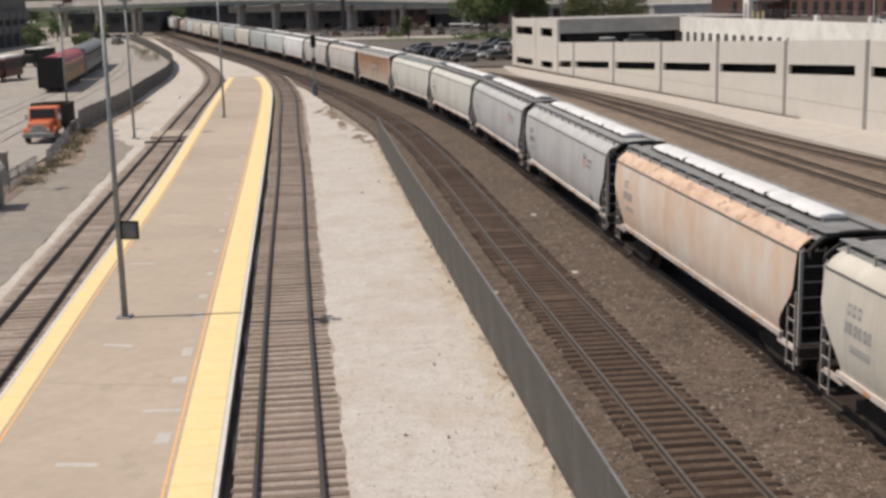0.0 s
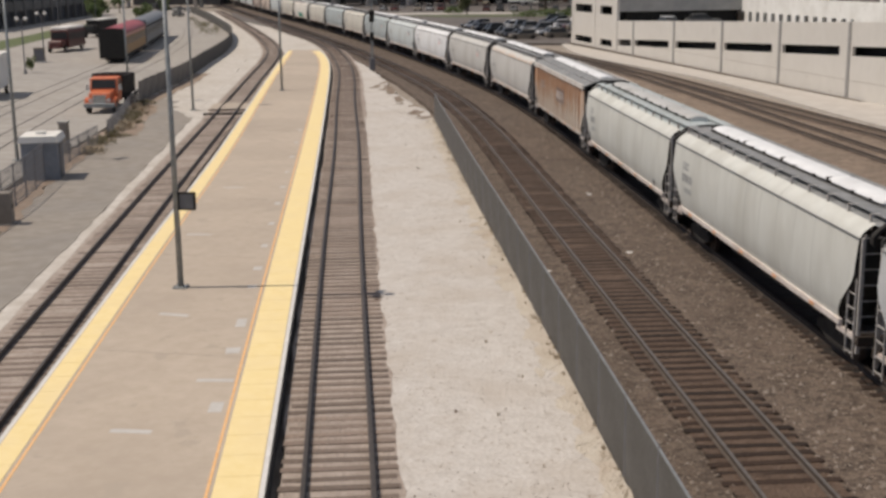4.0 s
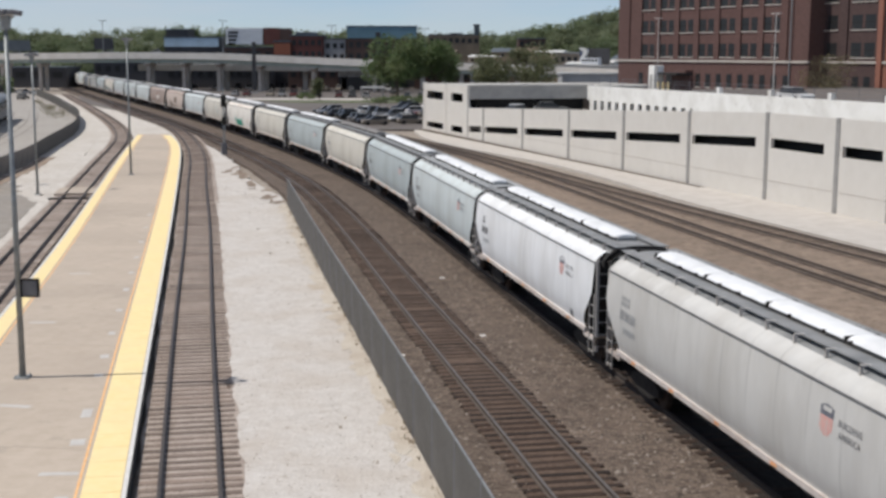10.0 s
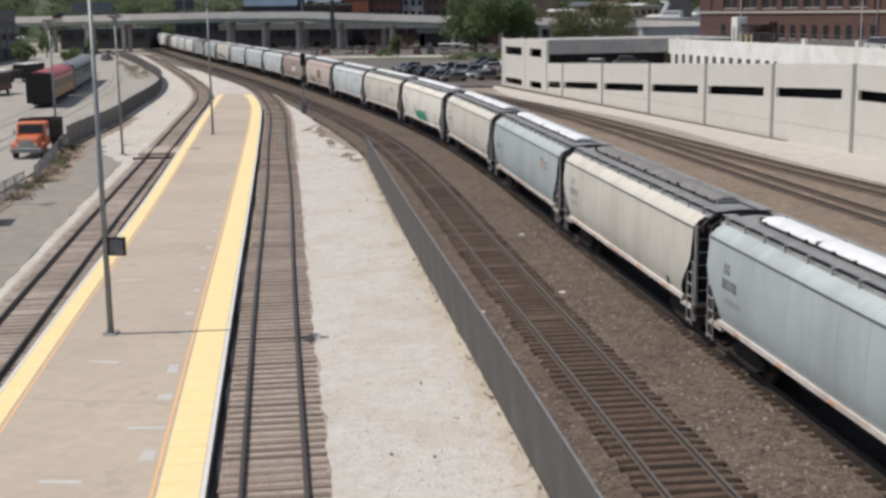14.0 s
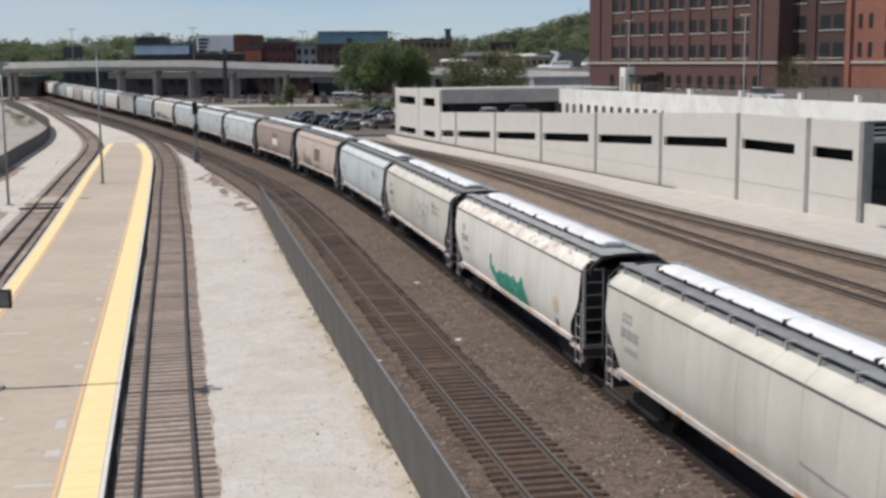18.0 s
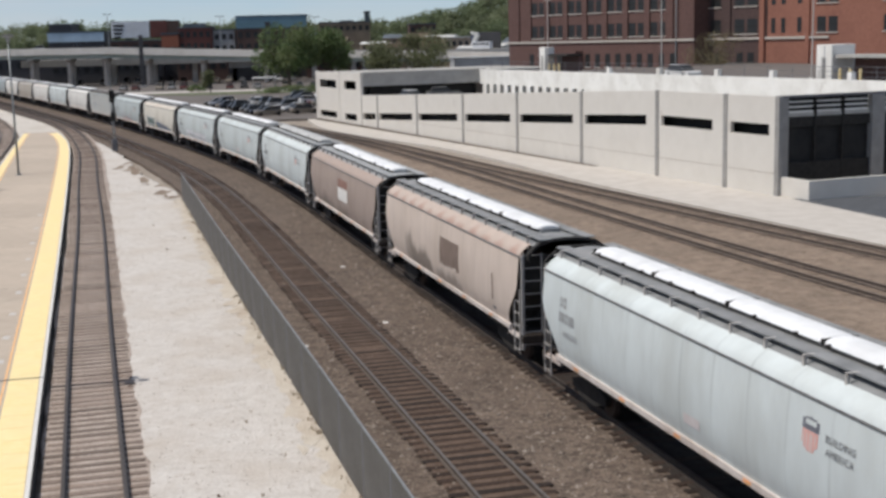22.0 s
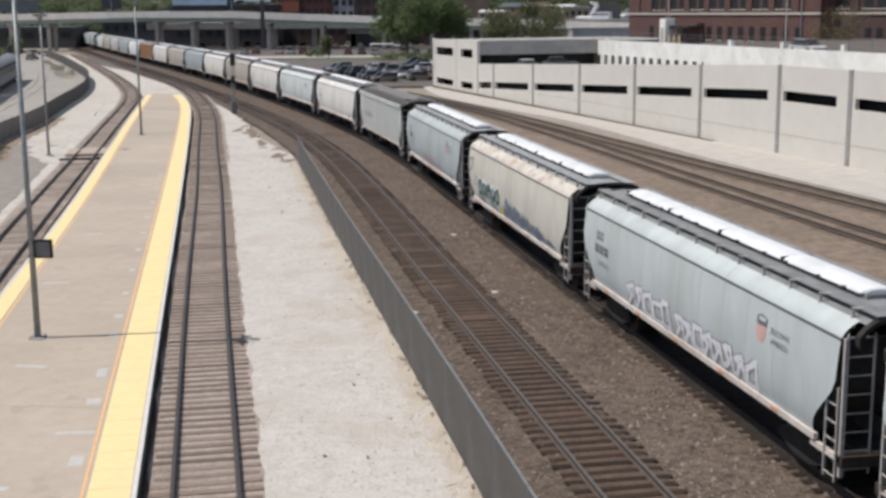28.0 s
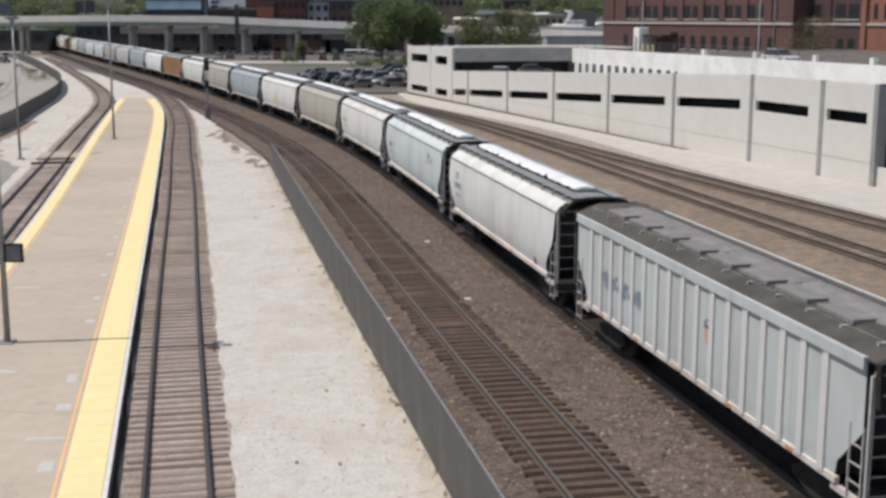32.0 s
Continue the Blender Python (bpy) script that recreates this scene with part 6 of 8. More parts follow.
    part("end_coping", solid((-0.4, 0.08, 0.3, 17.3, 6.3, 6.45)), M_LOUVRE, g)
    low = thing("low_forecourt_wall", "low grey concrete wall before the garage gate", "wall", GAR, kind="structure")
    part("wall_run", solid((0.15, 3.2, 0.2, 0.5, -0.5, 1.05)), M_CONC, low)
    part("wall_run", solid((2.9, 3.2, 0.5, 9.0, -0.5, 1.05)), M_CONC, low)
    for k in range(5):
        part("bay_line", solid((4.0, 9.0, 10 + 2.7 * k, 10.12 + 2.7 * k, -0.21, -0.195)), M_WHITE_LINE, low)
    # stair towers on the deck
    for d, y, w, canopy in ((71.0, 18.6, 1.5, False), (18.4, 18.8, 2.0, True)):
        t = thing("stair_tower", "small white stair tower on the garage deck", "stair tower", GAR @ pose(-d, y, 5.5), group="stair towers")
        part("shaft", solid((-w / 2, w / 2, 0, 1.3 if not canopy else 2.5, 0, 4.0)), M_CONC_WHITE, t, bevel=0.04)
        part("door_recess", solid((-0.25, 0.25, -0.03, 0.03, 0.2, 2.9)), M_POSTJOINT, t)
        part("roof_slab", solid((w / 2, w / 2 + (7.0 if canopy else 5.0), 0.4, 2.6, 2.9, 3.15)), M_CONC_GREY if canopy else M_BLACK, t)
        # dark wall added as the shade beneath the canopy
        part("shade_wall", solid((w / 2 + 0.3, w / 2 + (6.6 if canopy else 4.8), 2.2, 2.5, 0, 2.9)), M_BRICK, t)
        for k in range(3):
            bm = bmesh.new()
            add_rod(bm, (w / 2 + 1.0 + 1.25 * k, 0.1, 0), (w / 2 + 1.0 + 1.25 * k, 0.1, 2.0), 0.13, 8)
            part("bollard", bm, M_YELLOW, t, "yellow bollard")
    for d, h in ((67.6, 8.4), (42.2, 8.2), (18.5, 7.9)):
        p = thing("deck_light_pole", "thin grey light pole on the garage parapet", "light pole", GAR @ pose(-d, DECK_Y + 0.65, 6.68), group="deck light poles")
        part("foot", solid((-0.15, 0.15, -0.15, 0.15, -1.2, 0.1)), M_CONC_WHITE, p)
        bm = bmesh.new()
        add_rod(bm, (0, 0, 0), (0, 0, h), 0.07, 8, 0.05)
        part("pole", bm, M_LADDER, p)
        for s in (-1, 1):
            part("luminaire", solid((min(s * 0.15, s * 0.8), max(s * 0.15, s * 0.8), -0.12, 0.12, h - 0.04, h + 0.06)), M_LADDER, p)
    # low dark brown strip along the wall's foot
    part("foot_dirt", panel_bm(24.0, 106.0, lambda d: -0.3, lambda d: -0.02 - 0.18 * (d < 30), -0.5, -0.02), M_FOOT_DARK, g, "low dark strip along the wall foot")


# ---- brick warehouse ----
def facade(b, m, length, z0, z1, brick, pairs, half, piers, ground=True, singles=(), grounds=()):
    """A brick front along local x: pairs of windows at the given centres, piers between; parts go under b."""
    part("wall", solid((0, length, 0.25, 14, z0, z1)), brick, b, at=m)
    for c, w in piers:
        part("pier", solid((max(0, c - w), min(length, c + w), 0.0, 0.3, 10.0 if ground else z0, z1)), brick, b, at=m)
    rows = [(10.5 + 4.15 * k, 2.2) for k in range(6) if 10.5 + 4.15 * k < z1 - 1]
    if ground:
        part("ground_wall", solid((0, length, 0.1, 0.3, z0, 9.6)), brick, b, at=m)
        part("stone_band", solid((-0.05, length + 0.05, -0.12, 0.3, 9.6, 9.95)), M_STONE, b, at=m)
        for c in grounds:
            win = part("window", WINDOW_GLASS, None, b, at=m @ pose(c, 0.07, 5.4) @ Matrix.Diagonal((0.62, 1, 2.25, 1)))
            part("sash_bar", WINDOW_BAR, None, win)
            part("window_sill", solid((c - 0.75, c + 0.75, 0.0, 0.12, 5.26, 5.4)), M_STONE, b, at=m)
    for z, h in rows:
        for c, w in [(c + s * half * 1.28, half) for c in pairs for s in (-1, 1)] + ([(c, 0.4) for c in singles] if z > 9.9 else []):
            win = part("window", WINDOW_GLASS, None, b, at=m @ pose(c, 0.235 if z > 9.9 or not ground else 0.06, z) @ Matrix.Diagonal((w, 1, h, 1)))
            part("sash_bar", WINDOW_BAR, None, win)
        if z > 9.9:
            for c in pairs:
                part("window_sill", solid((c - half * 2.4, c + half * 2.4, 0.1, 0.3, z - 0.16, z)), M_STONE, b, at=m)


WINDOW_GLASS = mesh_of("window", solid((-1, 1, 0, 0.03, 0, 1)), M_GLASS)
WINDOW_BAR = mesh_of("sash_bar", solid((-1, 1, -0.03, 0, 0.47, 0.53)), M_BLACK)


def build_warehouse():
    b = thing("brick_warehouse", "brown brick warehouse with stone bands and paired windows", "building")
    a, c = Vector((34.6, 235)), Vector((57.6, 193))
    ang = math.degrees(math.atan2(c.y - a.y, c.x - a.x))
    ln = (c - a).length
    first, last = 0.138 * 47.89 + 2.1, 0.877 * 47.89 - 2.1
    pairs = [first + (last - first) * k / 6 for k in range(7)]
    step = (last - first) / 6
    facade(b, pose(a.x, a.y, 0, 0, 0, ang), 48.0, 2.5, 34, M_BRICK, pairs, 0.95, [(1.6, 1.6)] + [(p - step / 2, 0.65) for p in pairs] + [(last + step / 2, 0.8), (46.9, 1.1)], grounds=[6.85] + [22.5 + 2.6 * k for k in range(9)])
    porch = part("entrance_porch", solid((13.0, 21.2, -1.6, 0.1, 2.5, 8.2)), M_BRICK, b, "dark brick entrance porch", at=pose(a.x, a.y, 0, 0, 0, ang))
    for k in range(3):
        # dark slabs on the porch front stand in for shaded openings
        part("porch_opening", solid((13.6 + 2.5 * k, 15.6 + 2.5 * k, -1.66, -1.58, 2.6, 7.6)), M_DARK, porch)
    # recessed bay between the front and the orange wing, its shade put into darker brick
    e = a + (c - a).normalized() * 45.5
    facade(b, pose(e.x + 2.63, e.y + 1.44, 0, 0, 0, ang), 26, 2.5, 34, M_BRICK_SHADE, [2.8, 10.2, 17.6], 1.0, [(6.5, 0.7), (13.9, 0.7)], grounds=[2.4, 4.6, 9.2, 11.4])
    bm = bmesh.new()
    add_rod(bm, (44.2, -0.12, 2.5), (44.2, -0.12, 34), 0.12, 8)
    part("drain_pipe", bm, M_GALV, b, "grey drain pipe", at=pose(a.x, a.y, 0, 0, 0, ang))
    o = thing("orange_brick_wing", "orange brick office wing with stone sills", "building")
    a2 = Vector((65.5, 184.5))
    facade(o, pose(a2.x, a2.y, 0, 0, 0, ang), 60, 2.5, 34, M_BRICK_ORANGE, [12.0, 23.3, 34.6, 45.9], 0.8, [(8.6, 0.35)], ground=False, singles=(2.1, 4.0, 7.0))
    part("corner_pier", solid((-0.3, 0.6, -0.15, 6, 2.5, 34)), M_BRICK_ORANGE, o, at=pose(a2.x, a2.y, 0, 0, 0, ang))


# ---- viaduct and the town behind ----
def deck_rise(x):
    """The deck climbs a little from the left, then falls towards the right."""
    return float(np.interp(x, (-260, -140, -92, -62, -50, -20, 90), (-0.5, -0.2, 0.4, 0.25, -0.3, -1.5, -5.0)))


def build_viaduct():
    v = thing("road_viaduct", "long concrete road viaduct crossing over the tracks", "viaduct")
    deck = Line((404, -260), (392, -180), (378, -95), (370, -35), (356, 30), (338, 90))   # y as a function of x
    xs = span(-260, 90, 6)
    for nm, off0, off1, z0, z1, mat in (("deck_girder", -4.6, 4.6, 7.7, 8.8, M_GIRDER), ("deck_slab", -5.1, 5.1, 8.8, 9.8, M_CONC_GREY), ("barrier", -5.4, -5.1, 8.8, 10.7, M_DECK), ("barrier", 5.1, 5.4, 8.8, 10.7, M_DECK)):
        bm = bmesh.new()
        rows = [[bm.verts.new((x, deck.x(x) + o, z + deck_rise(x))) for o, z in ((off0, z0), (off1, z0), (off1, z1), (off0, z1))] for x in xs]
        for r, s in zip(rows, rows[1:]):
            for i in range(4):
                bm.faces.new((r[i], r[(i + 1) % 4], s[(i + 1) % 4], s[i]))
        bm.faces.new(rows[0])
        bm.faces.new(rows[-1])
        part(nm, bm, mat, v)
    for x in (-240, -222, -204, -186, -171, -157, -143, -130, -118, -84.5, -73.7, -63.2, -50.9, -35.0, -17, 3, 24, 46, 70):
        y, up = deck.x(x), deck_rise(x)
        pier = part("pier_column", solid((x - 0.5, x + 0.5, y - 3.6, y - 2.4, -0.5, 6.8 + up)), M_PIER, v, bevel=0.1)
        part("rear_column", solid((x - 0.5, x + 0.5, y + 2.4, y + 3.6, -0.5, 6.8 + up)), M_PIER, pier, bevel=0.1)
        bm = bmesh.new()
        add_prism(bm, [(-4.9, 7.7 + up), (-4.9, 7.2 + up), (-3.4, 6.75 + up), (3.4, 6.75 + up), (4.9, 7.2 + up), (4.9, 7.7 + up)], -0.75, 0.75, pose(x, y, 0, 0, 0, 90))
        part("pier_cap", bm, M_PIER, pier)
    # a second, lower ramp in the shade behind it
    r = thing("shaded_ramp", "shaded concrete ramp behind the viaduct", "ramp")
    part("ramp_deck", solid((-90, 80, 384, 396, 5.6, 7.6)), M_CONC_GREY, r)
    for k in range(14):
        part("ramp_column", solid((-88 + 12 * k, -86.6 + 12 * k, 386, 388, -0.5, 6.0)), M_CONC_GREY, r)


M_DECK = surf("tan_barrier_concrete", (0.72, 0.675, 0.61), (0.78, 0.74, 0.68), 0.6, 0.9, 0.1, c3=(0.52, 0.48, 0.43), scale3=0.2, world_space=True)
M_GIRDER = surf("green_grey_girder", (0.29, 0.34, 0.30), (0.36, 0.40, 0.36), 0.5, 0.7, 0.05, world_space=True)
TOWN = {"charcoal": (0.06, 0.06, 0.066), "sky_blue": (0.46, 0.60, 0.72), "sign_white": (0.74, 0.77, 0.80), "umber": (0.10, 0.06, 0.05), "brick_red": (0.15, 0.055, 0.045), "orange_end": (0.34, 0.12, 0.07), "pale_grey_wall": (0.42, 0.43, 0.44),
        "teal_blue": (0.15, 0.26, 0.32), "tan_wall": (0.40, 0.32, 0.24), "pavilion_blue": (0.05, 0.07, 0.14), "umber_wall": (0.22, 0.17, 0.125), "roof_white": (0.66, 0.66, 0.64), "slate": (0.10, 0.12, 0.14), "brown_roof": (0.17, 0.12, 0.09)}


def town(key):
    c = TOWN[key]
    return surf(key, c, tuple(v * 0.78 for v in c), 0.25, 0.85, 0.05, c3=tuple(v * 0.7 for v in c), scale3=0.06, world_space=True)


def block(name, label, x0, x1, y, z1, wall, roof="slate", depth=16, z0=-0.5, wins=0, rows=0, band=None, floor=4.0):
    b = thing(name, label, "building")
    part("wall", solid((x0, x1, y, y + depth, z0, z1)), town(wall), b)
    part("roof_edge", solid((x0 - 0.3, x1 + 0.3, y - 0.3, y + depth + 0.3, z1, z1 + 0.45)), town(roof), b)
    if band:
        part("colour_band", solid((x0 - 0.06, x1 + 0.06, y - 0.2, y, band[1], band[2])), town(band[0]), b)
    for j in range(rows):
        for i in range(wins):
            w = (x1 - x0) / wins
            zc = z1 - 3.2 - floor * j
            part("window", solid((x0 + w * (i + 0.22), x0 + w * (i + 0.78), y - 0.08, y + 0.02, zc, zc + 1.9)), M_GLASS, b)
    return b


def build_town():
    block("sign_building", "dark building with pale blue sign band", -100, -80, 470, 16.6, "charcoal", band=("sky_blue", 13.3, 16.5), wins=5, rows=1)
    block("roof_house", "dark upper storey behind the sign building", -101.5, -93.5, 480, 19.6, "charcoal")
    block("billboard_building", "long brown building carrying big billboards", -77, -52, 465, 13.0, "umber", wins=7, rows=2)
    for x0, x1, z0, z1, key, lab in ((-76.5, -63.0, 13.6, 20.0, "sign_white", "pale blue-white billboard"), (-62.6, -56.6, 13.6, 20.2, "brick_red", "red-brown billboard"), (-56.4, -52.2, 14.0, 20.0, "umber", "dark brown billboard")):
        s = thing("billboard", lab + " on steel legs above the roof", "billboard")
        part("panel", solid((x0, x1, 466.0, 466.5, z0 + 0.6, z1)), town(key), s, bevel=0.05)
        part("frame", solid((x0 - 0.15, x1 + 0.15, 466.5, 466.8, z0 + 0.45, z1 + 0.15)), M_BLACK, s)
        for k in range(4):
            bm = bmesh.new()
            add_rod(bm, (x0 + (x1 - x0) * (k + 0.5) / 4, 466.65, z0 - 0.6), (x0 + (x1 - x0) * (k + 0.5) / 4, 466.65, z0 + 0.6), 0.15, 5)
            part("leg", bm, M_BLACK, s)
        if key == "sign_white":
            for k in range(4):
                part("sign_bar", solid((x0 + 0.8, x0 + 4.6 - 0.4 * k, 465.9, 466.0, z1 - 1.9 - 1.35 * k, z1 - 1.1 - 1.35 * k)), M_BLACK, s)
    block("orange_shop", "brick shop with an orange-red upper band", -56.5, -50.8, 448, 15.0, "umber", band=("orange_end", 10.5, 14.6))
    block("red_brick_shop", "dark red brick building with flat roof", -50.8, -39.5, 450, 17.0, "brick_red", wins=5, rows=2)
    part("roof_unit", solid((-49.5, -42, 455, 460, 17.4, 18.6)), town("slate"), bpy.data.objects["red_brick_shop"])
    block("pale_office", "small pale grey office with dark windows", -39.3, -31.6, 455, 16.0, "pale_grey_wall", wins=3, rows=2)
    block("blue_topped_building", "dark brick building with a blue metal top", -30.7, -6, 450, 20.4, "umber", band=("teal_blue", 16.4, 20.4), wins=9, rows=3)
    part("dark_shaft", solid((-20.5, -18.8, 449.0, 450, 9, 18.5)), town("charcoal"), bpy.data.objects["blue_topped_building"])
    block("low_store", "low store with pale upper wall behind the viaduct", -29, -17, 386, 6.2, "charcoal", roof="slate", band=("pale_grey_wall", 3.9, 6.0))
    canopy = thing("white_carport", "small white flat carport in the car park", "carport")
    part("roof", solid((-19.2, -13.0, 330, 336, 1.9, 2.2)), town("roof_white"), canopy)
    for x, y in ((-19, 330.3), (-13.3, 330.3), (-19, 335.7), (-13.3, 335.7)):
        part("post", solid((x - 0.1, x + 0.1, y - 0.1, y + 0.1, -0.4, 1.9)), M_CONC_GREY, canopy)
    mast = thing("dark_mast", "tall dark mast standing before the viaduct", "mast", pose(-50.1, 352, -0.4))
    part("shaft", solid((-0.55, 0.55, -0.3, 0.3, 0, 14.4)), town("charcoal"), mast, bevel=0.05)
    part("footing", solid((-1.0, 1.0, -0.8, 0.8, 0, 0.8)), M_CONC_GREY, mast)
    for x, y in ((-62.9, 373), (-2.4, 362), (-100, 378), (-150, 387), (-30, 369)):
        lp = thing("viaduct_lamp", "tall thin street lamp on the viaduct", "street lamp", pose(x, y + 4.6, 9.7 + deck_rise(x)), group="viaduct lamps")
        bm = bmesh.new()
        add_rod(bm, (0, 0, 0), (0, 0, 10.6), 0.12, 6, 0.08)
        part("pole", bm, M_GALV, lp)
        for sg in (-1, 1):
            part("luminaire", solid((min(sg * 0.2, sg * 1.3), max(sg * 0.2, sg * 1.3), -0.15, 0.15, 10.4, 10.6)), M_GALV, lp)
    # sheds in charcoal and umber paint in the darkness under the viaduct
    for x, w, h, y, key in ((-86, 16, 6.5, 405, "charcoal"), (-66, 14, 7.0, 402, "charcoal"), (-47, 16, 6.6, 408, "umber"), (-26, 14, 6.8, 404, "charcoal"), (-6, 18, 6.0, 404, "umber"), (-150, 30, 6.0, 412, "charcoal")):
        block("dark_shed", "warehouse coloured dark to stand for the viaduct's shade", x, x + w, y, h, key, wins=5, rows=1)
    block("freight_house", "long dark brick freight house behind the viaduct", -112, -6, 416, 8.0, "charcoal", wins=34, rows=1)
    # small houses and sheds on the slope, with gabled roofs
    for px, y, z0, w, d, h, wall, roof, ang in ((20.5, 500, 7.5, 11, 7, 2.4, "tan_wall", "roof_white", -25), (12, 470, 4.5, 8, 6, 2.4, "sign_white", "roof_white", -35), (30, 520, 8.5, 10, 8, 3.4, "umber_wall", "slate", -20), (38, 505, 9.0, 9, 7, 3.0, "tan_wall", "brown_roof", -30),
                                               (46, 495, 8.2, 12, 8, 3.6, "brick_red", "roof_white", -25), (53, 455, 5.0, 8, 6, 2.6, "sign_white", "roof_white", -40), (62, 450, 5.2, 9, 6, 3.0, "roof_white", "roof_white", -40), (70, 452, 6.0, 9, 7, 3.4, "roof_white", "slate", -40), (4, 530, 8.0, 12, 8, 3.2, "umber_wall", "brown_roof", -15)):
        hs = thing("slope_house", {"roof_white": "small house with a white gabled roof on the slope", "slate": "small house with a dark gabled roof on the slope", "brown_roof": "small house with a brown gabled roof on the slope"}[roof], "house", pose(px, y, z0, 0, 0, ang), group="houses on the slope")
        part("wall", solid((-w / 2, w / 2, -d / 2, d / 2, -9, h)), town(wall), hs)
        bm = bmesh.new()
        add_prism(bm, [(-d / 2 - 0.4, h), (d / 2 + 0.4, h), (0, h + (0.8 if roof == "roof_white" else 1.6))], -w / 2 - 0.4, w / 2 + 0.4, pose(0, 0, 0, 0, 0, 90))
        part("roof", bm, town(roof), hs)
        for k in range(3):
            part("window", solid((-w / 2 + w * (k + 0.3) / 3, -w / 2 + w * (k + 0.7) / 3, -d / 2 - 0.06, -d / 2 + 0.02, h - 1.9, h - 0.7)), M_GLASS, hs)
    sign = thing("dark_billboard", "dark billboard on a steel mast above the viaduct", "billboard")
    part("panel", solid((-115.5, -109, 430, 430.6, 12.0, 15.9)), town("charcoal"), sign)
    bm = bmesh.new()
    add_rod(bm, (-112, 430.8, -0.5), (-112, 430.8, 12.2), 0.45, 8)
    part("mast", bm, M_BLACK, sign)
    s2 = thing("dark_billboard", "wide dark billboard beyond the viaduct", "billboard")
    part("panel", solid((-166, -150, 470, 470.6, 11.5, 15.5)), town("slate"), s2)
    for k in (-163, -153):
        bm = bmesh.new()
        add_rod(bm, (k, 470.8, -0.5), (k, 470.8, 12), 0.4, 6)
        part("mast", bm, M_BLACK, s2)
    # rising ground to the right with small buildings
    for nm, lab, x0, x1, y, z0, z1, key, roof, wins in (("tan_store", "tan flat-roofed store on the slope", 46, 58, 480, -0.5, 11.4, "tan_wall", "roof_white", 5), ("white_roof_store", "low store with a white roof", 4, 22, 420, 0, 8.0, "pale_grey_wall", "umber_wall", 6),
                                                      ("brown_block", "brown brick block before the hill", -2, 20, 545, 4, 19.0, "umber_wall", "slate", 8), ("white_shed", "long pale shed on the slope", 22, 44, 462, -0.5, 8.2, "umber_wall", "brown_roof", 6),
                                                      ("retaining_wall", "pale stone retaining wall above the garage", 34, 58, 330, 0, 5.6, "pale_grey_wall", "pale_grey_wall", 0),
                                                      ("hill_house", "dark-roofed house on the hill", 38, 50, 560, 8, 17.8, "umber", "slate", 4), ("church", "small church on the hill", 8, 14, 600, 8, 20.5, "tan_wall", "slate", 2)):
        block(nm, lab, x0, x1, y, z1, key, roof, 12, z0, wins, 1 if wins else 0)
    pv = thing("angular_pavilion", "white angular pavilion with a dark blue panel", "pavilion", pose(51, 440, 7.4, 0, 0, -32) @ Matrix.Diagonal((0.52, 0.52, 0.52, 1)))
    part("podium", solid((-1, 21, -2, 11, -16, 0)), M_LOT, pv)
    bm = bmesh.new()
    add_prism(bm, [(0, 2.5), (2.6, 2.5), (6.2, 8.6), (5.4, 10.6), (0.4, 11.4), (0, 10.4), (3.6, 9.0), (1.2, 4.4)], 0, 3)
    part("white_frame", bm, town("roof_white"), pv)
    bm = bmesh.new()
    add_prism(bm, [(1.6, 4.4), (3.8, 8.8), (0.6, 10.2), (0.5, 6.0)], 0.4, 2.6)
    part("blue_panel", bm, town("pavilion_blue"), pv)
    part("low_wing", solid((2.0, 15.0, -1, 4, 0, 4.6)), town("sign_white"), pv)
    part("dark_wall", solid((0.5, 19.0, 8, 9, 0, 11.0)), town("charcoal"), pv)
    for k in range(5):
        part("wing_window", solid((3.0 + 2.4 * k, 4.6 + 2.4 * k, -1.05, -0.98, 2.2, 3.8)), M_GLASS, pv)
    tower = thing("church_tower", "small dark tower on the hill", "tower")
    part("shaft", solid((19.5, 22, 600, 602.5, 8, 24.2)), town("slate"), tower)
    part("cap", solid((19.1, 22.4, 599.6, 602.9, 24.2, 25.0)), town("charcoal"), tower)
    # grey garage at the lot's edge
    b = thing("grey_station_garage", "grey concrete building with dark open bays", "building", pose(-112, 226, -0.3, 0, 0, 99))
    # solid charcoal wall stands in for the shade in the open bays
    part("wall", solid((0, 95, 0.6, 40, 0, 8.6)), town("charcoal"), b)
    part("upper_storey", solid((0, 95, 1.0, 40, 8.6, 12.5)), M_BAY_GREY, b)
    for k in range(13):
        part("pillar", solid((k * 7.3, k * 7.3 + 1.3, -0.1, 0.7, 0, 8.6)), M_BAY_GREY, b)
    for z0, z1 in ((3.2, 5.2), (6.6, 8.7)):
        part("spandrel", solid((0, 95, 0.1, 0.65, z0, z1)), M_BAY_GREY, b)


def hill_height(x, y):
    k = min(max((y - 520) / 160, 0), 1)
    right = 30 * min(max((x - 10) / 150, 0), 1) ** 0.8 + 8
    left = 17.5 + 2.0 * math.sin(x * 0.013)
    w = min(max((x + 20) / 60, 0), 1)
    return (-0.5 + k * k * (3 - 2 * k) * (left * (1 - w) + right * w + 1.5 * math.sin(x * 0.05 + y * 0.03)))


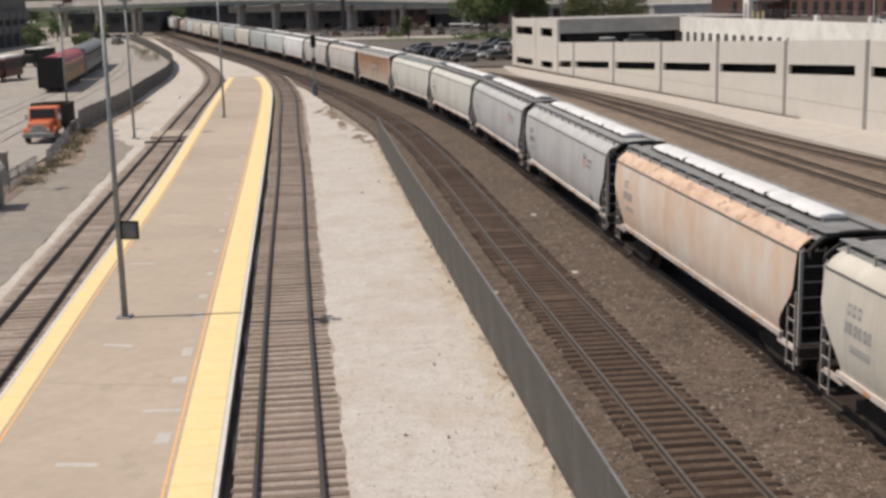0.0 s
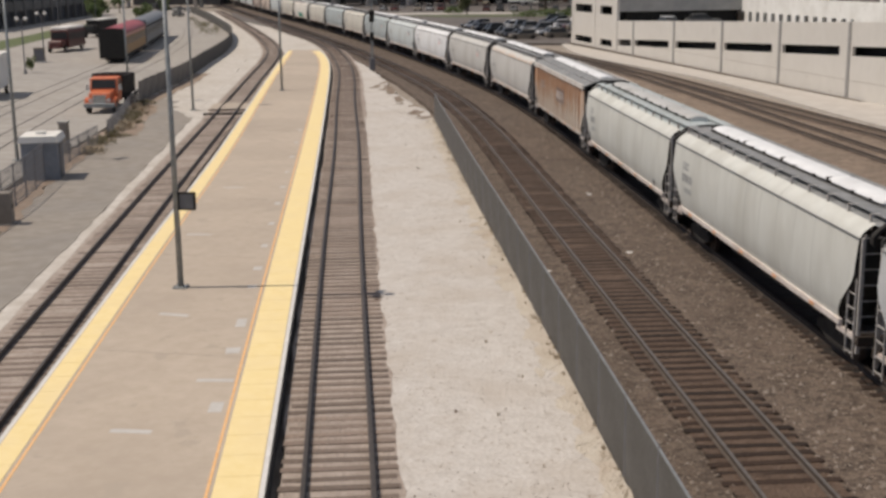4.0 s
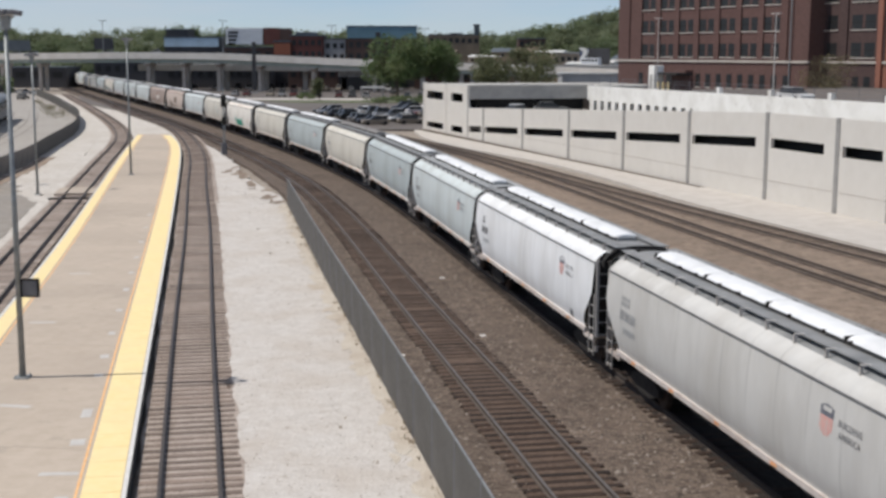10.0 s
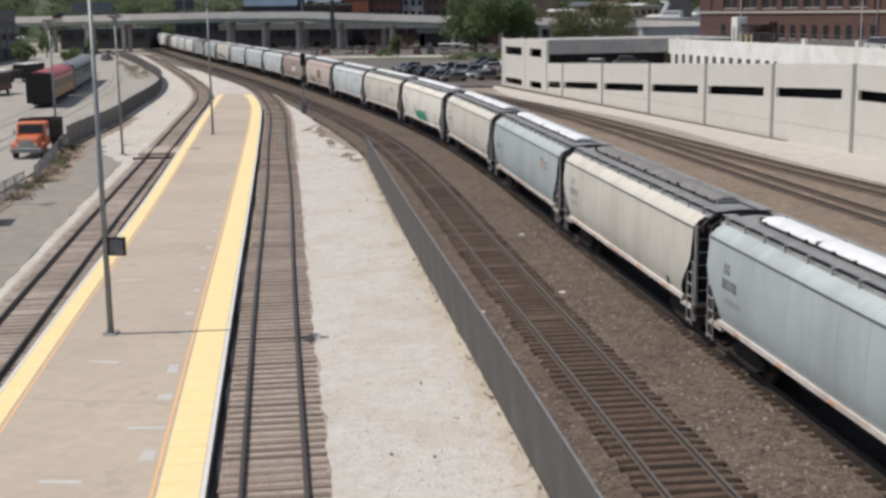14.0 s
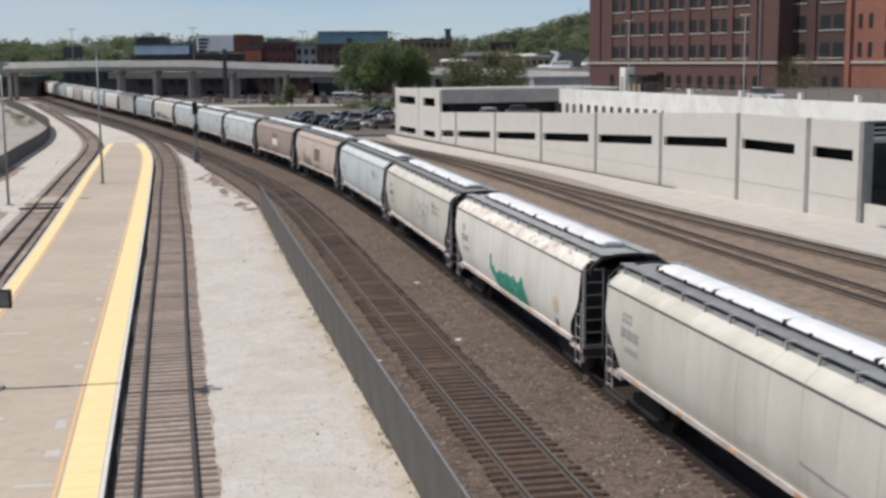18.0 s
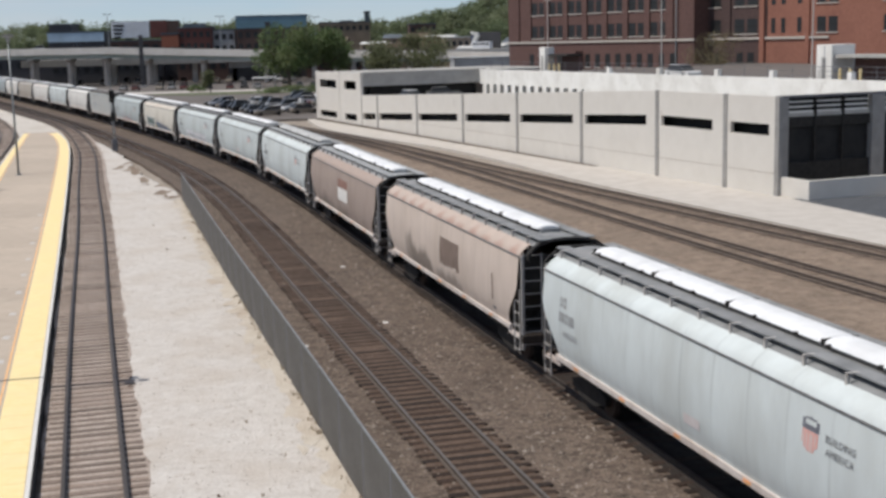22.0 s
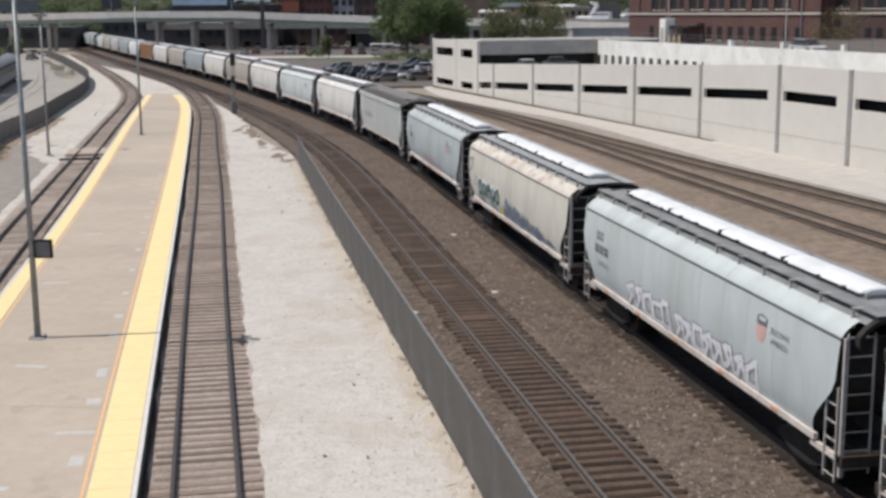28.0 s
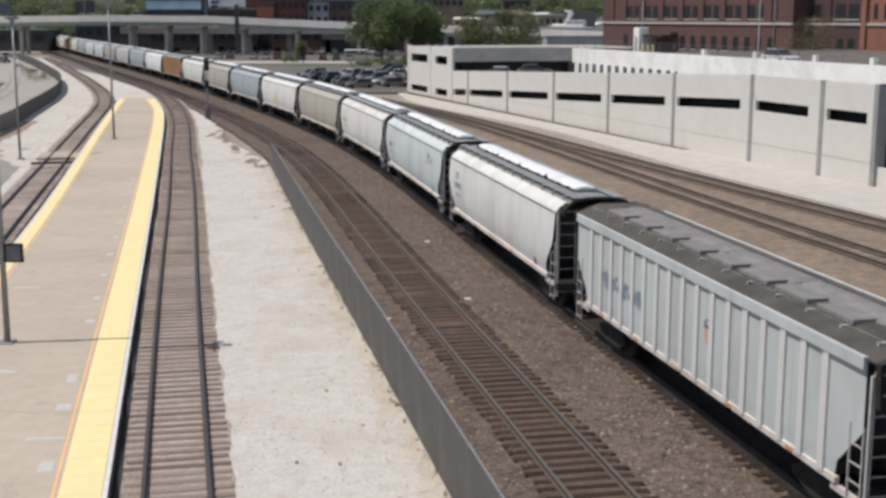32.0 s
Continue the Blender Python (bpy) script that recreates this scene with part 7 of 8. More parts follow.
def leaf_cloud(bm, rng, c, rx, rz, n, size, tilt=1.2):
    """Leaves as small tilted quads in an uneven crown."""
    lobes = [(Vector((rng.uniform(-0.6, 0.6), rng.uniform(-0.6, 0.6), rng.uniform(-0.55, 0.6))), rng.uniform(0.35, 0.62)) for _ in range(9)]
    for _ in range(n):
        o, r = lobes[rng.randrange(9)]
        d = Vector((rng.gauss(0, 1), rng.gauss(0, 1), rng.gauss(0, 1))).normalized() * (rng.random() ** 0.4) * r
        p = Vector((c[0] + (o.x + d.x) * rx, c[1] + (o.y + d.y) * rx, c[2] + (o.z + d.z) * rz))
        q = Euler((rng.uniform(-tilt, tilt), rng.uniform(-tilt, tilt), rng.uniform(0, 6.28))).to_matrix()
        s = size * rng.uniform(0.6, 1.4)
        vs = [bm.verts.new(p + q @ Vector(v)) for v in ((-s, -s * 0.5, 0), (s, -s * 0.6, 0), (s * 0.8, s * 0.6, s * 0.2), (-s * 0.7, s * 0.5, 0))]
        bm.faces.new(vs)


def tree(name, label, x, y, z, h, rx, n, size, leaf, seed, trunk=0.28):
    rng = random.Random(seed)
    t = thing(name, label, "tree")
    bm = bmesh.new()
    add_rod(bm, (x, y, z - 0.3), (x, y, z + h * 0.45), trunk, 8, trunk * 0.6)
    for k in range(7):
        a = k * 0.9 + rng.random()
        add_rod(bm, (x, y, z + h * rng.uniform(0.25, 0.45)), (x + rx * 0.6 * math.cos(a), y + rx * 0.6 * math.sin(a), z + h * rng.uniform(0.55, 0.85)), trunk * 0.5, 6, 0.05)
    part("trunk", bm, M_BARK, t)
    bm = bmesh.new()
    leaf_cloud(bm, rng, (x, y, z + h * 0.58), rx, h * 0.44, n, size)
    tagged(part("crown", no_recalc("crown", bm, leaf), None, t), kind="stuff")


def build_greenery():
    bm = bmesh.new()
    xs, ys = span(-900, 900, 30), [520, 545, 570, 600, 630, 660, 690, 740, 820, 1000]
    rows = [[bm.verts.new((x, y, hill_height(x, y))) for x in xs] for y in ys]
    for r, s in zip(rows, rows[1:]):
        for i in range(len(xs) - 1):
            bm.faces.new((r[i], r[i + 1], s[i + 1], s[i]))
    structure("hill", bm, M_LEAF_FAR, label="wooded green hillside behind the town", category="hill")
    rng = random.Random(11)
    for name, x0, x1, count, y0, y1, big in (("hillside_woods", -420, 10, 620, 540, 760, 1.0), ("hilltop_woods", 10, 330, 640, 545, 720, 1.0)):
        bm = bmesh.new()
        for _ in range(count):
            x, y = rng.uniform(x0, x1), rng.uniform(y0, y1)
            r, h = rng.uniform(4, 8), rng.uniform(6, 11)
            leaf_cloud(bm, rng, (x, y, hill_height(x, y) + h * 0.4), r, h * 0.55, 240, 0.55, 0.85)
        me = no_recalc(name, bm, M_LEAF_FAR)
        tagged(new(name, me), "spring woods in mixed greens on the hillside", "woods", kind="stuff")
    tree("leafy_tree", "broad green tree by the car park", -8.5, 300, -0.2, 15.5, 8.6, 7600, 0.25, M_LEAF, 21, 0.45)
    tree("leafy_tree", "green tree with dense round crown", 0.5, 306, -0.2, 14.4, 8.4, 6600, 0.25, M_LEAF, 22, 0.42)
    tree("olive_tree", "sparse olive-green spring tree", 15, 318, 0.5, 11.5, 7.0, 3900, 0.24, M_LEAF_OLIVE, 23, 0.35)
    tree("olive_tree", "sparse olive-green tree beside the garage", 24, 322, 0.5, 12.5, 7.8, 4200, 0.24, M_LEAF_OLIVE, 24, 0.35)
    for k, (x, y, w) in enumerate(((-13, 284, 4.0), (-7.5, 287, 3.4), (-3.2, 290, 2.6), (-31.4, 308, 2.6))):
        bm = bmesh.new()
        leaf_cloud(bm, random.Random(90 + k), (x, y, 0.5), w, 1.1, 500, 0.16)
        tagged(new("hedge", no_recalc("hedge", bm, M_LEAF)), "low green hedge at the car park edge", "hedge")
    tree("young_tree", "small yellow-green young tree by the street", -27.2, 300, -0.2, 5.2, 2.2, 700, 0.22, M_LEAF_OLIVE, 25, 0.15)
    tree("bare_tree", "thin half-bare tree before the brick warehouse", 57, 182, 3.5, 7.5, 5.0, 2600, 0.10, M_LEAF_BROWN, 26, 0.2)
    for k, (x, y, h) in enumerate(((-104, 262, 5), (-112, 281, 6), (-98, 275, 5), (-118, 300, 6), (-124, 330, 7), (-108, 318, 6))):
        tree("lawn_tree", "green tree at the edge of the station lot", x, y, -0.2, h - 0.6, 2.3, 520, 0.26, M_LEAF, 40 + k, 0.18)
    for k, (x, y) in enumerate(((-31.0, 80.5), (-32.2, 84), (-33.2, 88.5), (-35.6, 97.5), (-30.6, 77.0), (-32.6, 86.2), (-34.3, 91.8), (-34.9, 94.6), (-36.4, 100.2), (-29.9, 73.6), (-63.5, 213), (-66.5, 220), (-70.5, 229), (-73, 238), (-77, 246))):
        bm = bmesh.new()
        leaf_cloud(bm, random.Random(60 + k), (x, y, -0.05 if y < 110 else 0.7), 1.3 if y < 110 else 1.7, 0.34 if y < 110 else 1.2, 260, 0.08)
        tagged(new("shrub", no_recalc("shrub", bm, M_DRY_WEED if y < 110 and k % 2 else M_LEAF_BROWN)), "dry brown scrub growing along the lot fence", "shrub")
    bm = bmesh.new()
    leaf_cloud(bm, random.Random(77), (-61.3, 134.6, 0.9), 0.55, 0.85, 320, 0.1)
    tagged(new("shrub", no_recalc("shrub", bm, M_LEAF)), "small dark evergreen shrub standing in the lot", "shrub")
    # roof of scattered stones on the gravel
    rng = random.Random(8)
    bm = bmesh.new()

    def stone(x, y, z, s):
        b = [bm.verts.new((x + s * math.cos(a) * rng.uniform(0.7, 1.2), y + s * math.sin(a) * rng.uniform(0.7, 1.2), z - 0.01)) for a in (0, 1.26, 2.51, 3.77, 5.03)]
        top = bm.verts.new((x + rng.uniform(-0.3, 0.3) * s, y + rng.uniform(-0.3, 0.3) * s, z + s * rng.uniform(0.5, 0.9)))
        for i in range(5):
            bm.faces.new((b[i], b[(i + 1) % 5], top))

    for _ in range(9000):
        y = 22 + 78 * rng.random() ** 1.6
        o = rng.uniform(-2.6, TRAIN_OFF + 2.8)
        if abs(o) < 0.8 or abs(o - TRAIN_OFF) < 0.8:
            continue
        p = MAIN.at(y, o)
        stone(p.x, p.y, -0.192, rng.uniform(0.025, 0.06) if rng.random() < 0.88 else rng.uniform(0.06, 0.11))
    ob = new("ballast_stones", no_recalc("ballast_stones", bm, M_STONES))
    tagged(ob, "loose brown and grey ballast stones between the tracks", "ballast", kind="stuff")
    bm = bmesh.new()
    for _ in range(2200):
        y = 22 + 85 * rng.random() ** 1.5
        a, b = MID.at(y, 1.4), FENCE.at(min(y, 90), -0.2)
        p = a.lerp(b, rng.random() ** (0.5 if rng.random() < 0.5 else 1.5))
        stone(p.x, p.y, -0.178, rng.uniform(0.015, 0.04))
    ob = new("gravel_stones", no_recalc("gravel_stones", bm, M_STONES))
    tagged(ob, "small loose stones strewn over pale gravel", "gravel", kind="stuff")
    for x, y, s, mat in ((-6.75, 40.0, 0.16, M_BALLAST_DARK), (-11.9, 66.2, 0.15, M_BALLAST_DARK), (-3.3, 31.2, 0.07, M_BALLAST_DARK), (-3.0, 29.4, 0.1, M_BALLAST_DARK)):
        bm = bmesh.new()
        stone(x, y, -0.2, s)
        tagged(new("stone", no_recalc("stone", bm, mat)), "dark rough stone lying on pale gravel", "stone")
    for o, y, w in ((1.6, 47.4, 0.12), (-2.0, 44.8, 0.1), (2.4, 60, 0.13)):
        p = MAIN.at(y, o)
        tagged(new("paper_scrap", mesh_of("paper_scrap", solid((p.x - w, p.x + w, p.y - w * 0.8, p.y + w * 0.8, -0.23, -0.17)), M_PALE_PATCH, bevel=0.02)), "white crumpled scrap lying on the ballast", "litter")


M_STONES = surf("mixed_stones", (0.13, 0.10, 0.08), (0.30, 0.25, 0.21), 3.1, 0.95, 0.0, c3=(0.38, 0.34, 0.30), scale3=1.7, world_space=True)


# ---- vehicles ----
def car_paint(key, c, rough=0.3):
    return surf("car_" + key, c, tuple(v * 0.93 for v in c), 1.0, rough)


CAR_COLOURS = {"white": (0.7, 0.7, 0.69), "black": (0.02, 0.02, 0.02), "silver": (0.36, 0.36, 0.355), "dark red": (0.14, 0.03, 0.025), "dark blue": (0.03, 0.035, 0.05), "grey": (0.13, 0.13, 0.128), "tan": (0.25, 0.215, 0.17)}


def make_sedan(colour, van=False):
    c = thing("parked_car", colour + (" van" if van else " sedan") + " parked on the asphalt", "car", group="parked cars")
    mat = car_paint(colour, CAR_COLOURS[colour])
    bm = bmesh.new()
    h = 1.0 if van else 0.82
    add_prism(bm, [(-2.2, 0.3), (2.2, 0.3), (2.25, 0.62), (2.1, 0.8), (1.0, h), (-1.6, h + 0.04), (-2.2, 0.9), (-2.27, 0.6)], -0.88, 0.88)
    part("body", bm, mat, c, bevel=0.05)
    bm = bmesh.new()
    t = 1.85 if van else 1.42
    lo = [bm.verts.new(p) for p in ((-1.9, -0.82, h), (1.05, -0.82, h), (1.05, 0.82, h), (-1.9, 0.82, h))]
    hi = [bm.verts.new(p) for p in ((-1.5, -0.66, t), (0.2, -0.66, t), (0.2, 0.66, t), (-1.5, 0.66, t))]
    for i in range(4):
        bm.faces.new((lo[i], lo[(i + 1) % 4], hi[(i + 1) % 4], hi[i]))
    bm.faces.new(hi)
    part("greenhouse", bm, M_GLASS, c)
    part("roof", solid((-1.52, 0.22, -0.68, 0.68, t - 0.01, t + 0.05)), mat, c, bevel=0.02)
    for x in (-1.4, 1.4):
        for s in (-1, 1):
            bm = bmesh.new()
            add_rod(bm, (x, s * 0.72, 0.31), (x, s * 0.9, 0.31), 0.31, 14)
            part("wheel", bm, M_RUBBER, c)
    return c


def build_cars():
    rng = random.Random(17)
    names = list(CAR_COLOURS)
    proto = {}

    def put(colour, van, x, y, z, turn):
        k = (colour, van)
        if k not in proto:
            proto[k] = make_sedan(colour, van)
            proto[k].matrix_basis = pose(x, y, z, 0, 0, turn)
        else:
            copy_thing(proto[k], pose(x, y, z, 0, 0, turn))

    for row, (x0, y0, x1, y1, n, gap_p) in enumerate(((-9, 196, -20, 232, 13, 0.1), (-3.5, 199, -13, 236, 13, 0.15), (2.0, 212, -6, 246, 11, 0.2), (8, 222, 0, 252, 9, 0.2), (-52, 330, -30, 326, 8, 0.2), (-24, 320, 4, 314, 9, 0.2), (-92, 392, -40, 392, 16, 0.25), (-36, 380, 20, 376, 16, 0.25))):
        for k in range(n):
            if rng.random() < gap_p:
                continue
            f = k / max(1, n - 1)
            put(rng.choice(names), rng.random() < 0.25, x0 + (x1 - x0) * f, y0 + (y1 - y0) * f, -0.2, rng.uniform(-3, 3) + (15 if row < 4 else 90) + (180 if rng.random() < 0.5 else 0))
    for x, y, tn, col, van in ((-121, 352, 70, "black", True), (-110, 338, 70, "silver", False), (-116, 345, 70, "dark blue", False), (-104, 330, 100, "white", False), (-126, 372, 70, "white", True), (-98, 300, 90, "grey", False)):
        put(col, van, x, y, -0.24, tn)
    for d, y, col, van, tn in ((42.7, 20.6, "white", False, 0), (76.5, 3.3, "white", False, 4), (83.5, 10.5, "grey", False, 80)):
        p = GAR @ Vector((-d, y, 6.1 if y > 15 else 3.2))
        put(col, van, p.x, p.y, p.z, tn - 73)
    for x, y, tn, col in ((60, 345, 20, "white"), (52, 350, 20, "silver"), (45, 352, 20, "white"), (56, 430, 5, "white"), (48, 432, 5, "silver"), (40, 430, 5, "white"), (64, 432, 5, "grey")):
        put(col, False, x, y, 5.6 if y < 400 else 4.6, tn)
    shelf = thing("hill_car_park", "pale raised car park on the slope", "car park", kind="structure")
    part("slab", solid((36, 64, 331, 362, 4.8, 5.6)), M_LOT, shelf)
    part("slab", solid((34, 72, 424, 440, 3.4, 4.6)), M_LOT, shelf)
    # traffic on the viaduct
    for x, col, van in ((-170, "white", True), (-126, "grey", False), (-121, "silver", False), (-138, "dark red", True), (-98, "white", False), (-84, "white", True), (-40, "grey", False)):
        put(col, van, x, {-170: 390.5}.get(x, 380) - (0 if x < -60 else 8), 9.8 + deck_rise(x), 188)


def wheel(parent, x, y, r, w=0.28):
    bm = bmesh.new()
    add_rod(bm, (x, y - w / 2, r), (x, y + w / 2, r), r, 18)
    ob = part("wheel", bm, M_RUBBER, parent)
    bm = bmesh.new()
    s = 1 if y > 0 else -1
    add_rod(bm, (x, y + s * (w / 2 - 0.02), r), (x, y + s * (w / 2 + 0.02), r), r * 0.55, 12)
    part("hub", bm, M_CHROME, ob)


def build_lot():
    orange = surf("orange_cab_paint", (0.55, 0.13, 0.05), (0.64, 0.18, 0.08), 2.0, 0.4)
    box = surf("black_dump_body", (0.03, 0.027, 0.025), (0.06, 0.05, 0.045), 2.0, 0.7, 0.1)
    # dump truck: x forward
    t = thing("dump_truck", "orange dump truck with black tipping body, parked", "truck", pose(-38.3, 98.6, -0.24, 0, 0, -81))
    part("chassis", solid((-3.2, 4.0, -0.45, 0.45, 0.55, 0.85)), M_BLACK, t)
    bm = bmesh.new()
    add_prism(bm, [(2.3, 0.75), (4.15, 0.75), (4.2, 1.15), (4.05, 1.62), (2.3, 1.75)], -0.85, 0.85)
    hood = part("hood", bm, orange, t, "orange hood", bevel=0.06)
    part("grille", solid((4.17, 4.23, -0.5, 0.5, 0.85, 1.45)), M_CHROME, hood)
    for k in range(6):
        part("grille_bar", solid((4.23, 4.25, -0.47, 0.47, 0.9 + 0.09 * k, 0.93 + 0.09 * k)), M_BLACK, hood)
    for s in (-1, 1):
        part("headlight", solid((4.12, 4.2, s * 0.7 - 0.12, s * 0.7 + 0.12, 0.95, 1.2)), M_PALE_PATCH, hood)
        bm = bmesh.new()
        add_prism(bm, [(2.7, 0.6), (2.85, 1.1), (3.4, 1.25), (3.95, 1.1), (4.1, 0.6), (3.9, 0.6), (3.75, 1.0), (3.05, 1.0), (2.9, 0.6)], s * 1.02 - 0.2, s * 1.02 + 0.2)
        part("fender", bm, orange, t)
        part("mirror", solid((2.3, 2.36, s * 1.28 - 0.12, s * 1.28 + 0.12, 1.7, 2.15)), M_CHROME, t)
    bm = bmesh.new()
    add_prism(bm, [(0.8, 0.75), (2.4, 0.75), (2.4, 1.75), (2.15, 2.65), (0.8, 2.7)], -1.1, 1.1)
    cab = part("cab", bm, orange, t, "orange cab", bevel=0.06)
    bm = bmesh.new()
    add_prism(bm, [(2.43, 1.82), (2.2, 2.52), (2.16, 2.52), (2.39, 1.82)], -0.95, 0.95)
    part("windscreen", bm, M_GLASS, cab)
    for s in (-1, 1):
        part("side_window", solid((1.1, 1.95, s * 1.11 - 0.01, s * 1.11 + 0.01, 1.8, 2.45)), M_GLASS, cab)
    part("bumper", solid((4.2, 4.45, -1.2, 1.2, 0.5, 0.85)), M_GALV, t, "dull steel bumper", bevel=0.03)
    part("bed_floor", solid((-3.6, 0.55, -1.2, 1.2, 1.1, 1.25)), box, t)
    part("bed_front", solid((0.5, 0.62, -1.25, 1.25, 1.1, 2.9)), box, t)
    part("tailgate", solid((-3.7, -3.58, -1.25, 1.25, 1.1, 2.65)), box, t)
    for s in (-1, 1):
        side = part("bed_side", solid((-3.6, 0.55, s * 1.22 - 0.05, s * 1.22 + 0.05, 1.1, 2.65)), box, t)
        for k in range(6):
            part("bed_rib", solid((-3.5 + 0.75 * k, -3.4 + 0.75 * k, s * 1.3 - 0.05, s * 1.3 + 0.05, 1.1, 2.65)), box, side)
        for x in (3.4, -1.4, -2.6):
            wheel(t, x, s * 1.02, 0.52)
    # two old passenger coaches
    ylw = surf("yellow_coach_paint", (0.30, 0.16, 0.05), (0.38, 0.21, 0.07), 1.5, 0.5, c3=(0.24, 0.13, 0.06), scale3=0.6)
    grey = surf("grey_coach_paint", (0.13, 0.14, 0.15), (0.19, 0.20, 0.21), 1.5, 0.5, c3=(0.13, 0.13, 0.14), scale3=0.6)
    redr = surf("red_roof_paint", (0.30, 0.05, 0.06), (0.38, 0.08, 0.09), 1.5, 0.5)
    for nm, lab, x, y, ang, ln, side, roof, nose in (("passenger_coach", "yellow passenger coach with red roof and black end, parked", -56.5, 147.0, 103.5, 24.0, ylw, redr, M_BLACK), ("passenger_coach", "grey passenger coach coupled behind another, parked", -62.4, 171.6, 104.5, 40.0, grey, grey, grey)):
        c = thing(nm, lab, "railway coach", pose(x, y, -0.2, 0, 0, ang))
        part("body", solid((0.3, ln, -1.52, 1.52, 1.0, 3.55)), side, c, bevel=0.06)
        bm = bmesh.new()
        pts = [(1.56 * math.cos(math.pi * i / 10), 3.5 + 0.8 * math.sin(math.pi * i / 10)) for i in range(11)]
        r0 = [bm.verts.new((0.2, a, b)) for a, b in pts]
        r1 = [bm.verts.new((ln + 0.1, a, b)) for a, b in pts]
        for i in range(10):
            bm.faces.new((r0[i], r0[i + 1], r1[i + 1], r1[i]))
        bm.faces.new(r0)
        bm.faces.new(r1[::-1])
        part("roof", bm, roof, c, "red roof" if roof is redr else "grey roof")
        part("end_wall", solid((0.0, 0.3, -1.54, 1.54, 0.6, 4.15)), nose, c)
        part("vestibule_door", solid((-0.04, 0.0, -0.45, 0.45, 1.1, 3.2)), M_BLACK, c)
        for k in range(int(ln / 1.9)):
            for s in (-1, 1):
                part("window", solid((1.2 + 1.9 * k, 2.3 + 1.9 * k, s * 1.53 - 0.012, s * 1.53 + 0.012, 2.1, 2.95)), M_GLASS, c)
        part("letter_board", solid((0.4, ln - 0.1, -1.545, 1.545, 3.15, 3.4)), M_RED if side is ylw else M_BLACK, c)
        part("underframe", solid((0.2, ln, -1.3, 1.3, 0.55, 1.0)), M_BLACK, c)
        for q in (3.0, ln - 3.0):
            tr = part("truck", solid((q - 1.6, q + 1.6, -1.1, 1.1, 0.3, 0.7)), M_BLACK, c)
            for dx in (-1.1, 1.1):
                for s in (-1, 1):
                    bm = bmesh.new()
                    add_rod(bm, (q + dx, s * 0.7, 0.46), (q + dx, s * 0.85, 0.46), 0.46, 14)
                    part("wheel", bm, M_WHEEL, tr)
    # red trolley bus and trucks
    maroon = surf("maroon_bus_paint", (0.085, 0.022, 0.02), (0.125, 0.035, 0.03), 2.0, 0.4)
    b = thing("trolley_bus", "maroon trolley-style bus with pale roof, parked", "bus", pose(-72.9, 172.5, -0.24, 0, 0, -85))
    part("body", solid((-4.6, 3.2, -1.25, 1.25, 0.6, 3.1)), maroon, b, bevel=0.08)
    part("roof", solid((-4.7, 3.1, -1.2, 1.2, 3.1, 3.45)), M_PALE_PATCH, b, bevel=0.1)
    part("hood", solid((3.2, 5.4, -0.95, 0.95, 0.6, 1.65)), maroon, b, bevel=0.12)
    part("windscreen", solid((3.18, 3.24, -1.1, 1.1, 1.8, 2.7)), M_GLASS, b)
    for k in range(6):
        for s in (-1, 1):
            part("window", solid((-4.3 + 1.25 * k, -3.3 + 1.25 * k, s * 1.25 - 0.015, s * 1.25 + 0.015, 1.7, 2.6)), M_GLASS, b)
    for x in (-3.0, 4.2):
        for s in (-1, 1):
            wheel(b, x, s * 1.1, 0.5)
    for nm, lab, x, y, ang, ln, h, mat in (("box_truck", "white box truck body parked in the lot", -53.0, 107.5, -72, 8.5, 3.7, M_CONC_WHITE), ("black_van", "black van with pale roof parked behind the coaches", -82.8, 210.5, -92, 9.5, 2.9, M_BLACK)):
        v = thing(nm, lab, "truck", pose(x, y, -0.24, 0, 0, ang))
        part("box", solid((-ln / 2, ln / 2 - 1.8, -1.2, 1.2, 0.8, h)), mat, v, bevel=0.05)
        part("roof_cap", solid((-ln / 2 - 0.05, ln / 2 - 1.75, -1.25, 1.25, h, h + 0.12)), M_CONC_WHITE, v)
        part("cab", solid((ln / 2 - 1.7, ln / 2, -1.0, 1.0, 0.6, 2.1)), mat, v, bevel=0.15)
        part("windscreen", solid((ln / 2 - 0.05, ln / 2 + 0.02, -0.9, 0.9, 1.3, 1.95)), M_GLASS, v)
        for xx in (-ln / 2 + 1.2, ln / 2 - 1.0):
            for s in (-1, 1):
                wheel(v, xx, s * 1.0, 0.45)
    # streetcar rails in the lot
    lt = thing("lot_track", "flush rails curving across the lot", "railway track", kind="structure")
    for base in (0.0, 4.4):
        ln = Line((-31 + base * -1, 50), (-37.4 - base, 74.7), (-41.3 - base, 92.2), (-46.3 - base, 116.5), (-53.2 - base, 152.0), (-61.5 - base, 189.5), (-80 - base, 250.5))
        for s in (-0.75, 0.75):
            part("rail", ribbon(ln, ln, span(52, 240, 3), -0.27, -0.222, s - 0.05, s + 0.05), M_RAIL, lt)
    cr = thing("track_crossing", "pale board crossing and flat dark bar on the station track", "crossing", pose(LEFT.x(98.6), 98.6, 0, 0, 0, LEFT.turn(98.6)), kind="structure")
    for k in range(5):
        part("board", solid((-0.66, 0.66, -2.2 + 0.9 * k, -1.34 + 0.9 * k, -0.16, -0.03)), M_PLATFORM, cr, bevel=0.01)
    for sgn in (-1, 1):
        part("side_board", solid((min(sgn * 0.86, sgn * 1.6), max(sgn * 0.86, sgn * 1.6), -2.2, 2.2, -0.2, -0.06)), M_PLATFORM, cr)
    part("steel_plate", solid((-1.7, 1.3, -5.2, -4.9, -0.19, -0.05)), M_BLACK, cr, "flat dark bar across the track")
